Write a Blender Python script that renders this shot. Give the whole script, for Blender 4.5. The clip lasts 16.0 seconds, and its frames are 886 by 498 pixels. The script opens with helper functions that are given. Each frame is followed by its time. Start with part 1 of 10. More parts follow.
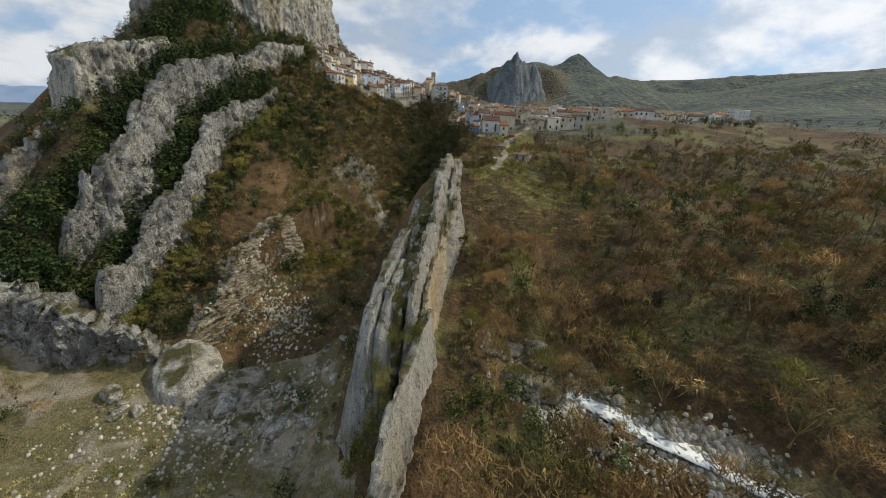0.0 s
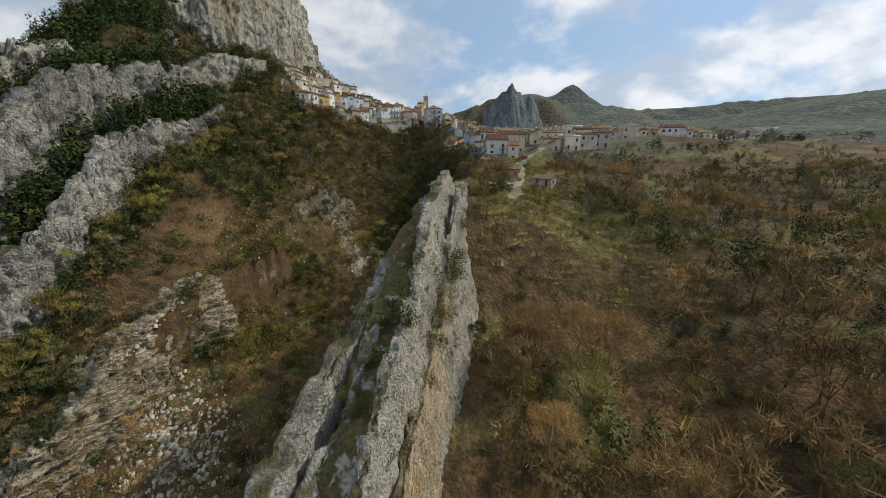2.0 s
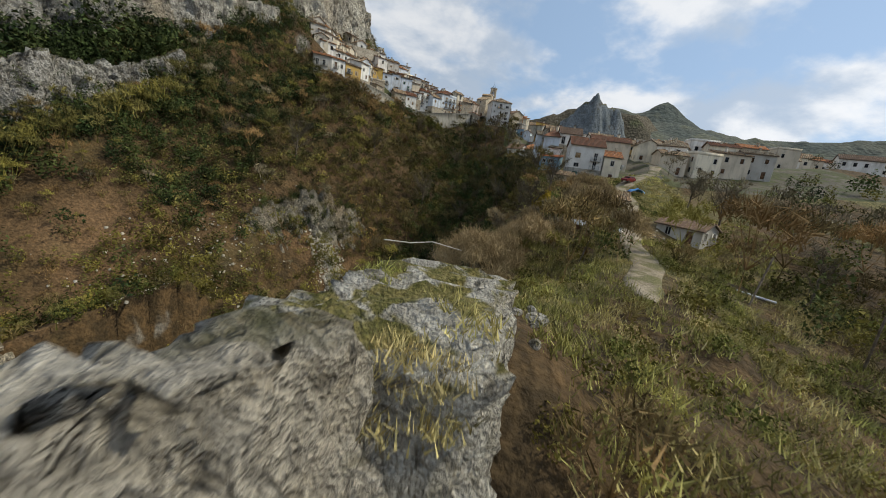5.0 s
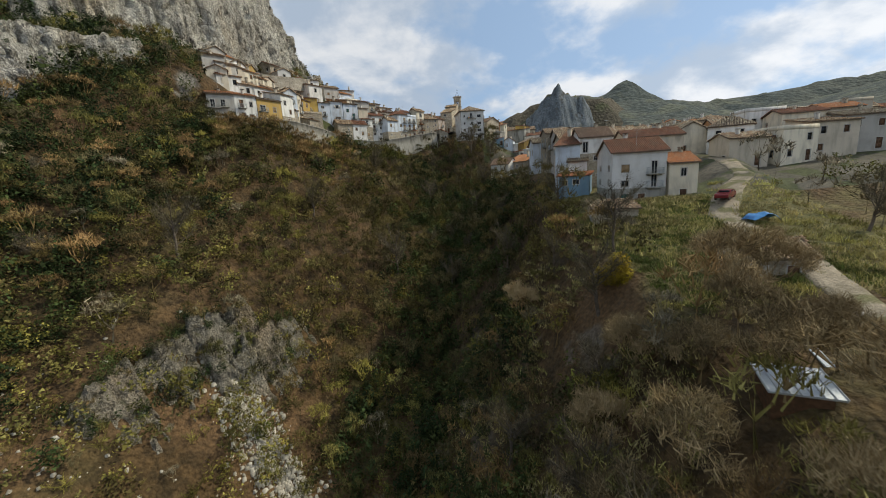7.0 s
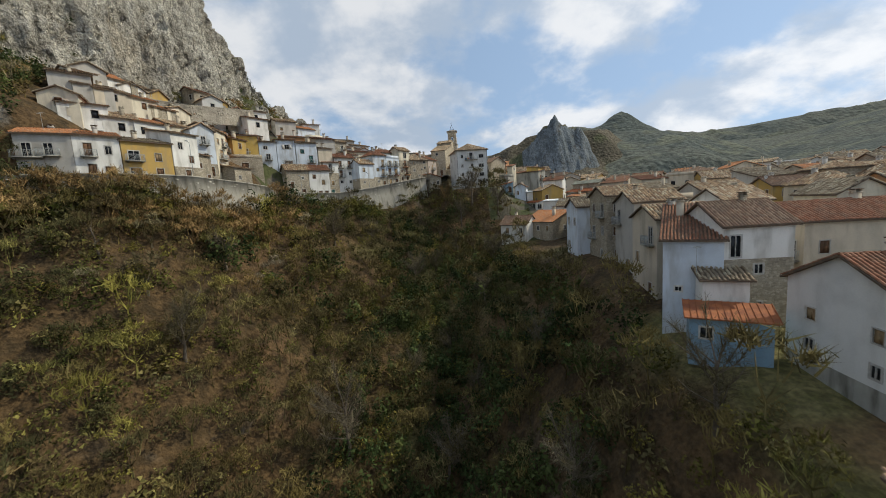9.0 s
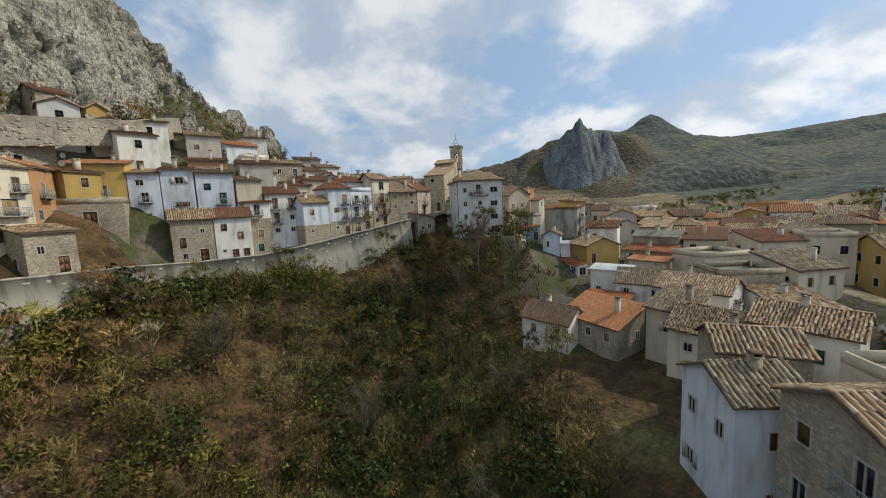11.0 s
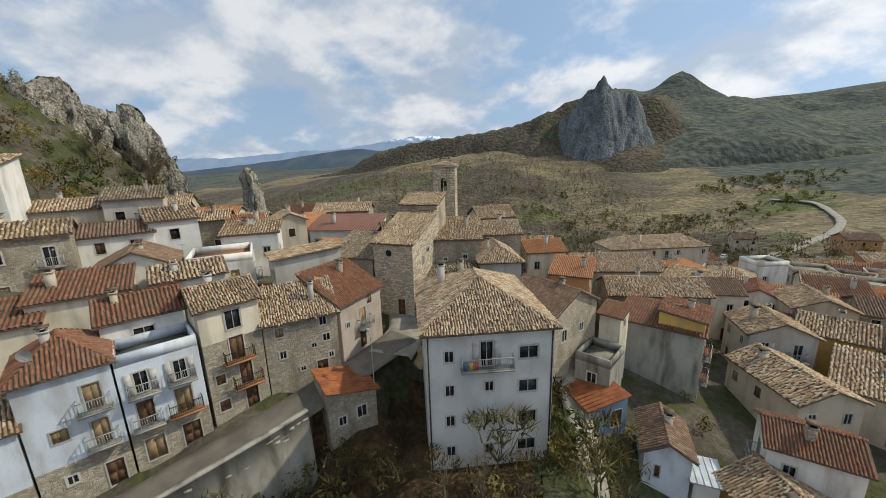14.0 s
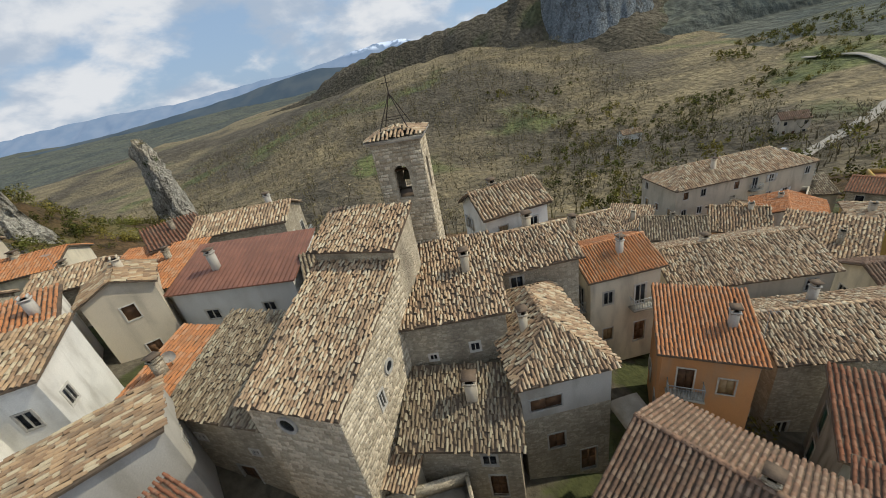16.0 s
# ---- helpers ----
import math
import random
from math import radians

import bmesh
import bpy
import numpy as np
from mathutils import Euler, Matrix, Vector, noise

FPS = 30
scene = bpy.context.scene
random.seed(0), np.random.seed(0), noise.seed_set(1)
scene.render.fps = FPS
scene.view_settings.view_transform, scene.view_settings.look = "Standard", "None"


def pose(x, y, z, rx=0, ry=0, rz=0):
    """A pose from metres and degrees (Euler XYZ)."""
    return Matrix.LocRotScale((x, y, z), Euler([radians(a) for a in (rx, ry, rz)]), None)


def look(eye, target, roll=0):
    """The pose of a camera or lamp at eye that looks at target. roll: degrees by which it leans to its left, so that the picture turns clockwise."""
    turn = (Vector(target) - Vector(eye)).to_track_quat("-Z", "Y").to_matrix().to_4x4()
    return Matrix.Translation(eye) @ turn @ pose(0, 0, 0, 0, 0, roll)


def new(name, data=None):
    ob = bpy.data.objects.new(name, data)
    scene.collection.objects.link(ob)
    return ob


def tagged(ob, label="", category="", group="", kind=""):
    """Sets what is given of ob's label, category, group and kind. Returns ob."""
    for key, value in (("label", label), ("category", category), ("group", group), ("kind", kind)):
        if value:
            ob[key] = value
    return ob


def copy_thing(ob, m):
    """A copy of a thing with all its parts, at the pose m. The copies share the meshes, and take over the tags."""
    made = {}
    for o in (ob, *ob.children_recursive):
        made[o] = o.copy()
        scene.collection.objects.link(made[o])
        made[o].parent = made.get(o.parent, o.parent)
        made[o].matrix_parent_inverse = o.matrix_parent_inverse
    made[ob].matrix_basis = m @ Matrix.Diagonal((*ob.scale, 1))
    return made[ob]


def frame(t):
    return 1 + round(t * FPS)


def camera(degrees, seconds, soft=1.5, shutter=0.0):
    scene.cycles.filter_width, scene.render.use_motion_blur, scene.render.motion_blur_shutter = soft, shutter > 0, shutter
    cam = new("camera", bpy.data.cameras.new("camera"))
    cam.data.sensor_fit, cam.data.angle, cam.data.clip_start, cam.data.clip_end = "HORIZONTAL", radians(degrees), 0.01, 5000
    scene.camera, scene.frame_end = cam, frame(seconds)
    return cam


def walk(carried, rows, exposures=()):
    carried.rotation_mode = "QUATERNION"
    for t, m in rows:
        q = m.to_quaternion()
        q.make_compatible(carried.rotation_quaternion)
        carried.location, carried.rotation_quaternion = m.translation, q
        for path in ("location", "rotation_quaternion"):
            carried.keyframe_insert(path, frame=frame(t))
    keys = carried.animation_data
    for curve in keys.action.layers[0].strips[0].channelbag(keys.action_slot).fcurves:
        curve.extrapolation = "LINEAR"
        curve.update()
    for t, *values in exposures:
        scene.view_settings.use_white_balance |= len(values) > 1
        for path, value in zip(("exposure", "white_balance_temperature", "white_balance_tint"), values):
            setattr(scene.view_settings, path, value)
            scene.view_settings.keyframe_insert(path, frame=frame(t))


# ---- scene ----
# the drone's path
cam = camera(100.0, 16.0, soft=0.9, shutter=0.1)
PATH = [
    (0, (0.00, 0.00, 60.00), (0.196, 1.885, 59.359), 3.1),
    (0.5, (0.70, 10.86, 57.50), (0.912, 12.763, 56.923), 2.2),
    (1, (1.57, 21.79, 56.00), (1.786, 23.708, 55.479), 1.4),
    (1.5, (2.80, 32.45, 55.05), (3.015, 34.377, 54.560), 0.8),
    (2, (4.79, 42.52, 54.36), (4.985, 44.458, 53.889), 1.2),
    (2.5, (7.37, 51.99, 53.80), (7.507, 53.927, 53.339), 2.5),
    (3, (10.04, 60.69, 53.50), (10.100, 62.636, 53.040), 4.8),
    (5.5, (13.34, 106.01, 55.08), (13.223, 107.954, 54.614), 7.2),
    (6, (12.12, 115.83, 56.71), (12.040, 117.773, 56.260), 2.0),
    (6.5, (11.12, 126.04, 58.70), (11.068, 127.997, 58.273), -1.7),
    (7, (10.55, 136.44, 60.60), (10.520, 138.400, 60.214), -3.4),
    (7.5, (10.56, 147.06, 62.53), (10.533, 149.035, 62.196), -4.0),
    (8, (10.59, 157.63, 64.59), (10.576, 159.608, 64.303), -4.1),
    (8.5, (11.07, 168.03, 67.02), (11.064, 170.010, 66.763), -4.1),
    (9, (11.78, 178.46, 69.96), (11.788, 180.448, 69.718), -3.8),
    (11.5, (18.56, 228.86, 84.63), (18.473, 230.840, 84.394), -2.6),
    (12, (18.46, 238.38, 87.92), (18.382, 240.361, 87.666), -2.3),
    (12.5, (18.90, 247.77, 91.08), (18.824, 249.747, 90.799), -2.1),
    (13, (19.66, 256.72, 94.15), (19.576, 258.687, 93.833), -1.9),
    (13.5, (20.51, 265.09, 96.72), (20.415, 267.051, 96.335), -1.7),
    (14, (21.22, 273.29, 98.75), (21.124, 275.235, 98.288), -1.6),
    (14.5, (21.72, 281.28, 100.12), (21.623, 283.195, 99.567), -1.9),
    (15, (22.07, 288.84, 100.96), (21.969, 290.726, 100.301), -3.3),
    (15.5, (22.09, 296.77, 101.59), (21.996, 298.612, 100.815), -6.1),
    (16, (22.09, 304.86, 101.90), (21.982, 306.644, 101.012), -11.3),
]

walk(cam, [(t, look(eye, target, roll)) for t, eye, target, roll in PATH])

# ---- light ----
SUN_EL, SUN_AZ = 44.0, 79.0      # the sun stands to the right, a little ahead
world = bpy.data.worlds.new("sky")
scene.world = world
world.use_nodes = True


def build_world():
    """A blue sky with drifting broken cloud."""
    nt = world.node_tree
    nt.nodes.clear()
    N, L = nt.nodes.new, nt.links.new
    out, bg, sky = N("ShaderNodeOutputWorld"), N("ShaderNodeBackground"), N("ShaderNodeTexSky")
    sky.sky_type = 'NISHITA'
    sky.sun_disc = False
    sky.sun_elevation = radians(SUN_EL)
    sky.sun_rotation = radians(SUN_AZ)
    sky.altitude = 700
    sky.dust_density = 1.6
    co, sep = N("ShaderNodeTexCoord"), N("ShaderNodeSeparateXYZ")
    L(co.outputs["Generated"], sep.inputs[0])
    add = N("ShaderNodeMath")
    add.operation = 'ADD'
    add.inputs[1].default_value = 0.42
    L(sep.outputs["Z"], add.inputs[0])
    mx = N("ShaderNodeMath")
    mx.operation = 'MAXIMUM'
    mx.inputs[1].default_value = 0.05
    L(add.outputs[0], mx.inputs[0])
    flat = N("ShaderNodeCombineXYZ")
    for axis in "XY":
        d = N("ShaderNodeMath")
        d.operation = 'DIVIDE'
        L(sep.outputs[axis], d.inputs[0])
        L(mx.outputs[0], d.inputs[1])
        L(d.outputs[0], flat.inputs[axis])

    def cloud(scale, detail, lo, hi, shift, distort=0.6):
        mp = N("ShaderNodeMapping")
        mp.inputs["Location"].default_value = shift
        L(flat.outputs[0], mp.inputs[0])
        n = N("ShaderNodeTexNoise")
        n.inputs["Scale"].default_value, n.inputs["Detail"].default_value = scale, detail
        n.inputs["Roughness"].default_value, n.inputs["Distortion"].default_value = 0.55, distort
        L(mp.outputs[0], n.inputs["Vector"])
        r = N("ShaderNodeMapRange")
        r.interpolation_type = 'SMOOTHSTEP'
        r.inputs["From Min"].default_value, r.inputs["From Max"].default_value = lo, hi
        L(n.outputs["Fac"], r.inputs["Value"])
        return r.outputs["Result"]

    cover = cloud(1.9, 9, 0.40, 0.53, (3.1, 1.7, 0.0), 0.1)
    shade = cloud(2.8, 9, 0.40, 0.60, (9.0, 4.3, 0.0), 0.12)
    # the air brightens towards the sun
    dot = N("ShaderNodeVectorMath")
    dot.operation = 'DOT_PRODUCT'
    L(co.outputs["Generated"], dot.inputs[0])
    dot.inputs[1].default_value = (math.sin(radians(SUN_AZ)), math.cos(radians(SUN_AZ)), 0.0)
    warm = N("ShaderNodeMapRange")
    warm.inputs["From Min"].default_value, warm.inputs["From Max"].default_value = 0.1, 0.95
    warm.inputs["To Min"].default_value, warm.inputs["To Max"].default_value = 1.0, 1.28
    L(dot.outputs["Value"], warm.inputs["Value"])
    tone = N("ShaderNodeMix")
    tone.data_type = 'RGBA'
    tone.inputs["A"].default_value = (5.2, 6.3, 7.8, 1)
    tone.inputs["B"].default_value = (9.6, 9.9, 10.3, 1)
    L(shade, tone.inputs["Factor"])
    mix = N("ShaderNodeMix")
    mix.data_type = 'RGBA'
    L(cover, mix.inputs["Factor"])
    haze = N("ShaderNodeMix")       # bright thin haze in the gaps between the clouds
    haze.data_type = 'RGBA'
    haze.inputs["Factor"].default_value = 0.7
    haze.inputs["B"].default_value = (4.6, 6.6, 9.4, 1)
    L(sky.outputs[0], haze.inputs["A"])
    L(haze.outputs["Result"], mix.inputs["A"])
    L(tone.outputs["Result"], mix.inputs["B"])
    power = N("ShaderNodeMath")
    power.operation = 'MULTIPLY'
    power.inputs[1].default_value = 0.078
    L(warm.outputs["Result"], power.inputs[0])
    L(power.outputs[0], bg.inputs["Strength"])
    L(mix.outputs["Result"], bg.inputs["Color"])
    L(bg.outputs[0], out.inputs["Surface"])


build_world()
sun_dir = Vector((math.sin(radians(SUN_AZ)) * math.cos(radians(SUN_EL)), math.cos(radians(SUN_AZ)) * math.cos(radians(SUN_EL)), math.sin(radians(SUN_EL))))
sun = new("sun", bpy.data.lights.new("sun", "SUN"))
sun.data.energy, sun.data.angle, sun.data.color = 2.85, radians(1.0), (1.0, 0.925, 0.73)
sun.matrix_world = look(sun_dir * 400, (0, 0, 0))
scene.view_settings.exposure = 0.0

# ---- materials ----


class Nodes:
    """A small builder for a Principled material driven by the place of the surface."""

    def __init__(self, name, rough=0.9, metal=0.0, spec=0.3):
        self.m = bpy.data.materials.new(name)
        self.m.use_nodes = True
        self.t = self.m.node_tree
        self.b = self.t.nodes["Principled BSDF"]
        self.b.inputs["Roughness"].default_value = rough
        self.b.inputs["Metallic"].default_value = metal
        self.b.inputs["Specular IOR Level"].default_value = spec
        self.geo = self.t.nodes.new("ShaderNodeNewGeometry")

    def n(self, kind):
        return self.t.nodes.new(kind)

    def link(self, a, b):
        self.t.links.new(a, b)

    def vec(self, sx=1, sy=1, sz=1):
        mp = self.n("ShaderNodeMapping")
        mp.inputs["Scale"].default_value = (sx, sy, sz)
        self.link(self.geo.outputs["Position"], mp.inputs[0])
        return mp.outputs[0]

    def noise(self, scale, detail=4, lo=0.35, hi=0.65, stretch=(1, 1, 1), distort=0.0):
        x = self.n("ShaderNodeTexNoise")
        x.inputs["Scale"].default_value, x.inputs["Detail"].default_value, x.inputs["Distortion"].default_value = scale, detail, distort
        self.link(self.vec(*stretch), x.inputs["Vector"])
        return self.ramp(x.outputs["Fac"], lo, hi)

    def ramp(self, src, lo, hi):
        r = self.n("ShaderNodeMapRange")
        r.interpolation_type = 'SMOOTHSTEP'
        r.inputs["From Min"].default_value, r.inputs["From Max"].default_value = lo, hi
        self.link(src, r.inputs["Value"])
        return r.outputs["Result"]

    def mix(self, fac, a, b):
        x = self.n("ShaderNodeMix")
        x.data_type = 'RGBA'
        for v, s in ((a, x.inputs["A"]), (b, x.inputs["B"])):
            if isinstance(v, tuple):
                s.default_value = (*v, 1)
            else:
                self.link(v, s)
        if isinstance(fac, float):
            x.inputs["Factor"].default_value = fac
        else:
            self.link(fac, x.inputs["Factor"])
        return x.outputs["Result"]

    def math(self, op, a, b):
        x = self.n("ShaderNodeMath")
        x.operation = op
        for v, s in ((a, x.inputs[0]), (b, x.inputs[1])):
            if isinstance(v, (int, float)):
                s.default_value = v
            else:
                self.link(v, s)
        return x.outputs[0]

    def random(self, island=False):
        if island:
            return self.geo.outputs["Random Per Island"]
        return self.n("ShaderNodeObjectInfo").outputs["Random"]

    def vary(self, colour, src, amount, hue=0.0):
        """Lighter and darker by a value from 0 to 1."""
        h = self.n("ShaderNodeHueSaturation")
        self.link(colour, h.inputs["Color"])
        r = self.n("ShaderNodeMapRange")
        r.inputs["To Min"].default_value, r.inputs["To Max"].default_value = 1 - amount, 1 + amount
        self.link(src, r.inputs["Value"])
        self.link(r.outputs["Result"], h.inputs["Value"])
        return h.outputs["Color"]

    def up(self):
        s = self.n("ShaderNodeSeparateXYZ")
        self.link(self.geo.outputs["Normal"], s.inputs[0])
        return s.outputs["Z"]

    def bump(self, height, strength, distance=0.05):
        b = self.n("ShaderNodeBump")
        b.inputs["Strength"].default_value, b.inputs["Distance"].default_value = strength, distance
        self.link(height, b.inputs["Height"])
        self.link(b.outputs[0], self.b.inputs["Normal"])

    def done(self, colour):
        if isinstance(colour, tuple):
            self.b.inputs["Base Color"].default_value = (*colour, 1)
        else:
            self.link(colour, self.b.inputs["Base Color"])
        return self.m


def plaster(name, c, dirt=(0.27, 0.24, 0.19), stain=0.6):
    k = Nodes(name, 0.92)
    streak = k.noise(0.9, 6, 0.42, 0.78, (1, 1, 0.25), 0.3)
    patch = k.noise(0.35, 5, 0.45, 0.7)
    grain = k.noise(14, 3, 0.2, 0.8)
    low = tuple(v * 0.84 for v in c)
    col = k.mix(patch, c, low)
    col = k.mix(k.math('MULTIPLY', streak, stain), col, dirt)
    col = k.vary(col, grain, 0.06)
    col = k.vary(col, k.random(), 0.08)
    k.bump(grain, 0.25, 0.02)
    return k.done(col)


def masonry(name, c1, c2, mortar, scale=4.0, squash=1.7):
    k = Nodes(name, 0.95)
    v = k.n("ShaderNodeTexVoronoi")
    v.inputs["Scale"].default_value = scale
    v.inputs["Randomness"].default_value = 0.85
    k.link(k.vec(1, 1, squash), v.inputs["Vector"])
    e = k.n("ShaderNodeTexVoronoi")
    e.feature = 'DISTANCE_TO_EDGE'
    e.inputs["Scale"].default_value = scale
    e.inputs["Randomness"].default_value = 0.85
    k.link(k.vec(1, 1, squash), e.inputs["Vector"])
    joint = k.ramp(e.outputs["Distance"], 0.02, 0.09)
    s = k.n("ShaderNodeSeparateColor")
    k.link(v.outputs["Color"], s.inputs[0])
    col = k.mix(s.outputs[0], c1, c2)
    col = k.mix(joint, mortar, col)
    col = k.mix(k.math('MULTIPLY', k.noise(0.5, 5, 0.45, 0.75, (1, 1, 0.4)), 0.6), col, (0.13, 0.11, 0.085))
    col = k.vary(col, k.noise(9, 3, 0.2, 0.8), 0.12)
    k.bump(k.math('ADD', joint, k.math('MULTIPLY', k.noise(12, 3), 0.3)), 0.7, 0.06)
    return k.done(col)


def tiled(name, c1, c2, c3, lichen=0.5):
    k = Nodes(name, 0.9)
    r = k.random(island=True)
    col = k.mix(k.ramp(r, 0.15, 0.85), c1, c2)
    w = k.n("ShaderNodeTexWhiteNoise")
    w.noise_dimensions = '1D'
    k.link(r, w.inputs["W"])
    col = k.mix(k.ramp(w.outputs["Value"], 0.72, 0.8), col, c3)
    col = k.mix(k.math('MULTIPLY', k.noise(0.7, 5, 0.45, 0.7), lichen), col, (0.185, 0.15, 0.108))
    col = k.mix(k.math('MULTIPLY', k.noise(3.5, 4, 0.55, 0.75), lichen * 0.8), col, (0.32, 0.285, 0.22))
    col = k.vary(col, k.noise(16, 3, 0.2, 0.8), 0.12)
    return k.done(col)


def plain(name, c1, c2, scale=2.0, rough=0.85, metal=0.0, rnd=0.1, bump=0.2, fine=12.0):
    k = Nodes(name, rough, metal)
    col = k.mix(k.noise(scale, 4), c1, c2)
    col = k.vary(col, k.random(), rnd)
    g = k.noise(fine, 3, 0.2, 0.8)
    col = k.vary(col, g, 0.08)
    k.bump(g, bump, 0.03)
    return k.done(col)


def rock_material(name, c1, c2, warm, moss=0.6, fine_scale=1.0, streaks=0.5, beds=0.0):
    k = Nodes(name, 0.95)
    f = fine_scale
    big = k.noise(0.09 * f, 6, 0.35, 0.65, (1, 1, 0.5), 0.5)
    streak = k.noise(0.7 * f, 7, 0.45, 0.70, (1, 1, 0.09), 0.3)
    crack = k.noise(1.0 * f, 9, 0.30, 0.46, (1, 1, 0.5), 1.0)
    fine = k.noise(3.2 * f, 8, 0.3, 0.7)
    grit = k.noise(11 * f, 5, 0.25, 0.75)
    col = k.mix(big, c1, c2)
    col = k.mix(k.math('MULTIPLY', k.noise(0.07 * f, 5, 0.54, 0.70, (1, 1, 0.4), 0.4), 0.7), col, warm)
    col = k.mix(k.math('MULTIPLY', streak, streaks), col, tuple(v * 0.42 for v in c2))
    col = k.mix(k.math('MULTIPLY', k.math('SUBTRACT', 1.0, crack), 0.75), col, (0.08, 0.072, 0.06))
    height = k.math('ADD', k.math('ADD', crack, fine), k.math('MULTIPLY', grit, 0.35))
    # thin dark fissures where a warped noise crosses its middle
    vein = k.math('ABSOLUTE', k.math('SUBTRACT', k.noise(0.42 * f, 6, 0.0, 1.0, (1, 1, 0.3), 0.9), 0.5), 0)
    fissure = k.ramp(vein, 0.0, 0.016)
    col = k.mix(k.math('MULTIPLY', k.math('SUBTRACT', 1.0, fissure), 0.5), col, (0.09, 0.08, 0.065))
    if beds:
        lay = k.noise(1.0, 5, 0.40, 0.56, (0.22, 0.22, 2.6), 0.4)
        col = k.mix(k.math('MULTIPLY', k.math('SUBTRACT', 1.0, lay), beds), col, tuple(v * 0.35 for v in warm))
        height = k.math('ADD', height, lay)
    col = k.vary(col, fine, 0.3)
    col = k.vary(col, grit, 0.25)
    green = k.math('MULTIPLY', k.ramp(k.up(), 0.5, 0.85), k.noise(0.22, 6, 0.5 - 0.2 * moss, 0.62))
    col = k.mix(green, col, k.mix(k.noise(1.3, 4), (0.075, 0.08, 0.022), (0.14, 0.11, 0.045)))
    k.bump(k.math('ADD', height, fissure), 1.0, 0.3 / f ** 0.5)
    return k.done(col)


def ground_material():
    k = Nodes("slope_ground", 0.97)
    litter = k.mix(k.noise(0.5, 7, 0.35, 0.65), (0.05, 0.034, 0.016), (0.104, 0.065, 0.029))
    litter = k.mix(k.noise(0.035, 4, 0.5, 0.68), litter, (0.165, 0.10, 0.05))
    grass = k.mix(k.noise(0.8, 6), (0.095, 0.09, 0.03), (0.17, 0.145, 0.06))
    rock = k.mix(k.noise(0.7, 8, 0.3, 0.7, (1, 1, 0.3), 0.6), (0.27, 0.25, 0.21), (0.11, 0.10, 0.085))
    col = k.mix(k.math('MULTIPLY', k.noise(0.05, 5, 0.50, 0.62), k.ramp(k.up(), 0.6, 0.9)), litter, grass)
    steep = k.math('MULTIPLY', k.ramp(k.up(), 0.62, 0.45), k.noise(0.13, 7, 0.54, 0.62))
    col = k.mix(steep, col, rock)
    col = k.vary(col, k.noise(2.4, 7, 0.25, 0.75), 0.35)
    k.bump(k.noise(1.6, 8, 0.2, 0.8), 0.8, 0.3)
    return k.done(col)


def far_material():
    """Bare winter woods, terraced pasture and olive groves across the valley."""
    k = Nodes("valley_ground", 0.97)
    wood = k.mix(k.noise(0.05, 8, 0.35, 0.65), (0.075, 0.064, 0.044), (0.125, 0.105, 0.074))
    pasture = k.mix(k.noise(0.03, 7, 0.35, 0.65, (1, 2.5, 1)), (0.26, 0.21, 0.12), (0.16, 0.13, 0.08))
    green = k.mix(k.noise(0.06, 6), (0.08, 0.095, 0.04), (0.15, 0.165, 0.06))
    col = k.mix(k.noise(0.006, 5, 0.45, 0.56), wood, pasture)
    col = k.mix(k.noise(0.009, 4, 0.58, 0.66), col, green)
    # woods climb the steeper ground
    col = k.mix(k.ramp(k.up(), 0.955, 0.90), col, wood)
    col = k.vary(col, k.noise(0.35, 6, 0.25, 0.75), 0.35)
    k.bump(k.noise(0.25, 8, 0.2, 0.8), 0.9, 2.0)
    return k.done(col)


M = {}
M["white"] = plaster("white_plaster", (0.78, 0.765, 0.72))
M["blue_white"] = plaster("bluish_white_plaster", (0.64, 0.70, 0.77))
M["cream"] = plaster("cream_plaster", (0.72, 0.65, 0.51))
M["grey"] = plaster("grey_plaster", (0.50, 0.475, 0.43))
M["pale_grey"] = plaster("pale_grey_plaster", (0.64, 0.635, 0.61), stain=0.22)
M["beige"] = plaster("beige_plaster", (0.56, 0.49, 0.385))
M["ochre"] = plaster("ochre_plaster", (0.50, 0.33, 0.10))
M["yellow"] = plaster("yellow_plaster", (0.62, 0.42, 0.12))
M["orange"] = plaster("orange_plaster", (0.50, 0.25, 0.11))
M["pink"] = plaster("pinkish_plaster", (0.50, 0.42, 0.37))
M["blue"] = plaster("blue_plaster", (0.20, 0.32, 0.42))
M["stone"] = masonry("rubble_stone", (0.53, 0.465, 0.36), (0.32, 0.275, 0.205), (0.35, 0.31, 0.24), 3.2)
M["ashlar"] = masonry("pale_squared_stone", (0.62, 0.54, 0.41), (0.44, 0.375, 0.28), (0.46, 0.40, 0.30), 3.0, 1.5)
M["concrete"] = plaster("weathered_concrete", (0.36, 0.35, 0.31), (0.10, 0.095, 0.075), 0.95)
M["old"] = tiled("old_clay_tiles", (0.46, 0.315, 0.185), (0.29, 0.19, 0.115), (0.52, 0.43, 0.29), 0.6)
M["pale_tile"] = tiled("pale_lichened_clay_tiles", (0.52, 0.375, 0.235), (0.34, 0.225, 0.14), (0.58, 0.49, 0.345), 0.5)
M["dark_tile"] = tiled("dark_mossy_clay_tiles", (0.30, 0.235, 0.155), (0.19, 0.145, 0.095), (0.38, 0.33, 0.23), 0.65)
M["orange_tile"] = tiled("new_orange_clay_tiles", (0.52, 0.22, 0.09), (0.44, 0.19, 0.085), (0.50, 0.27, 0.15), 0.25)
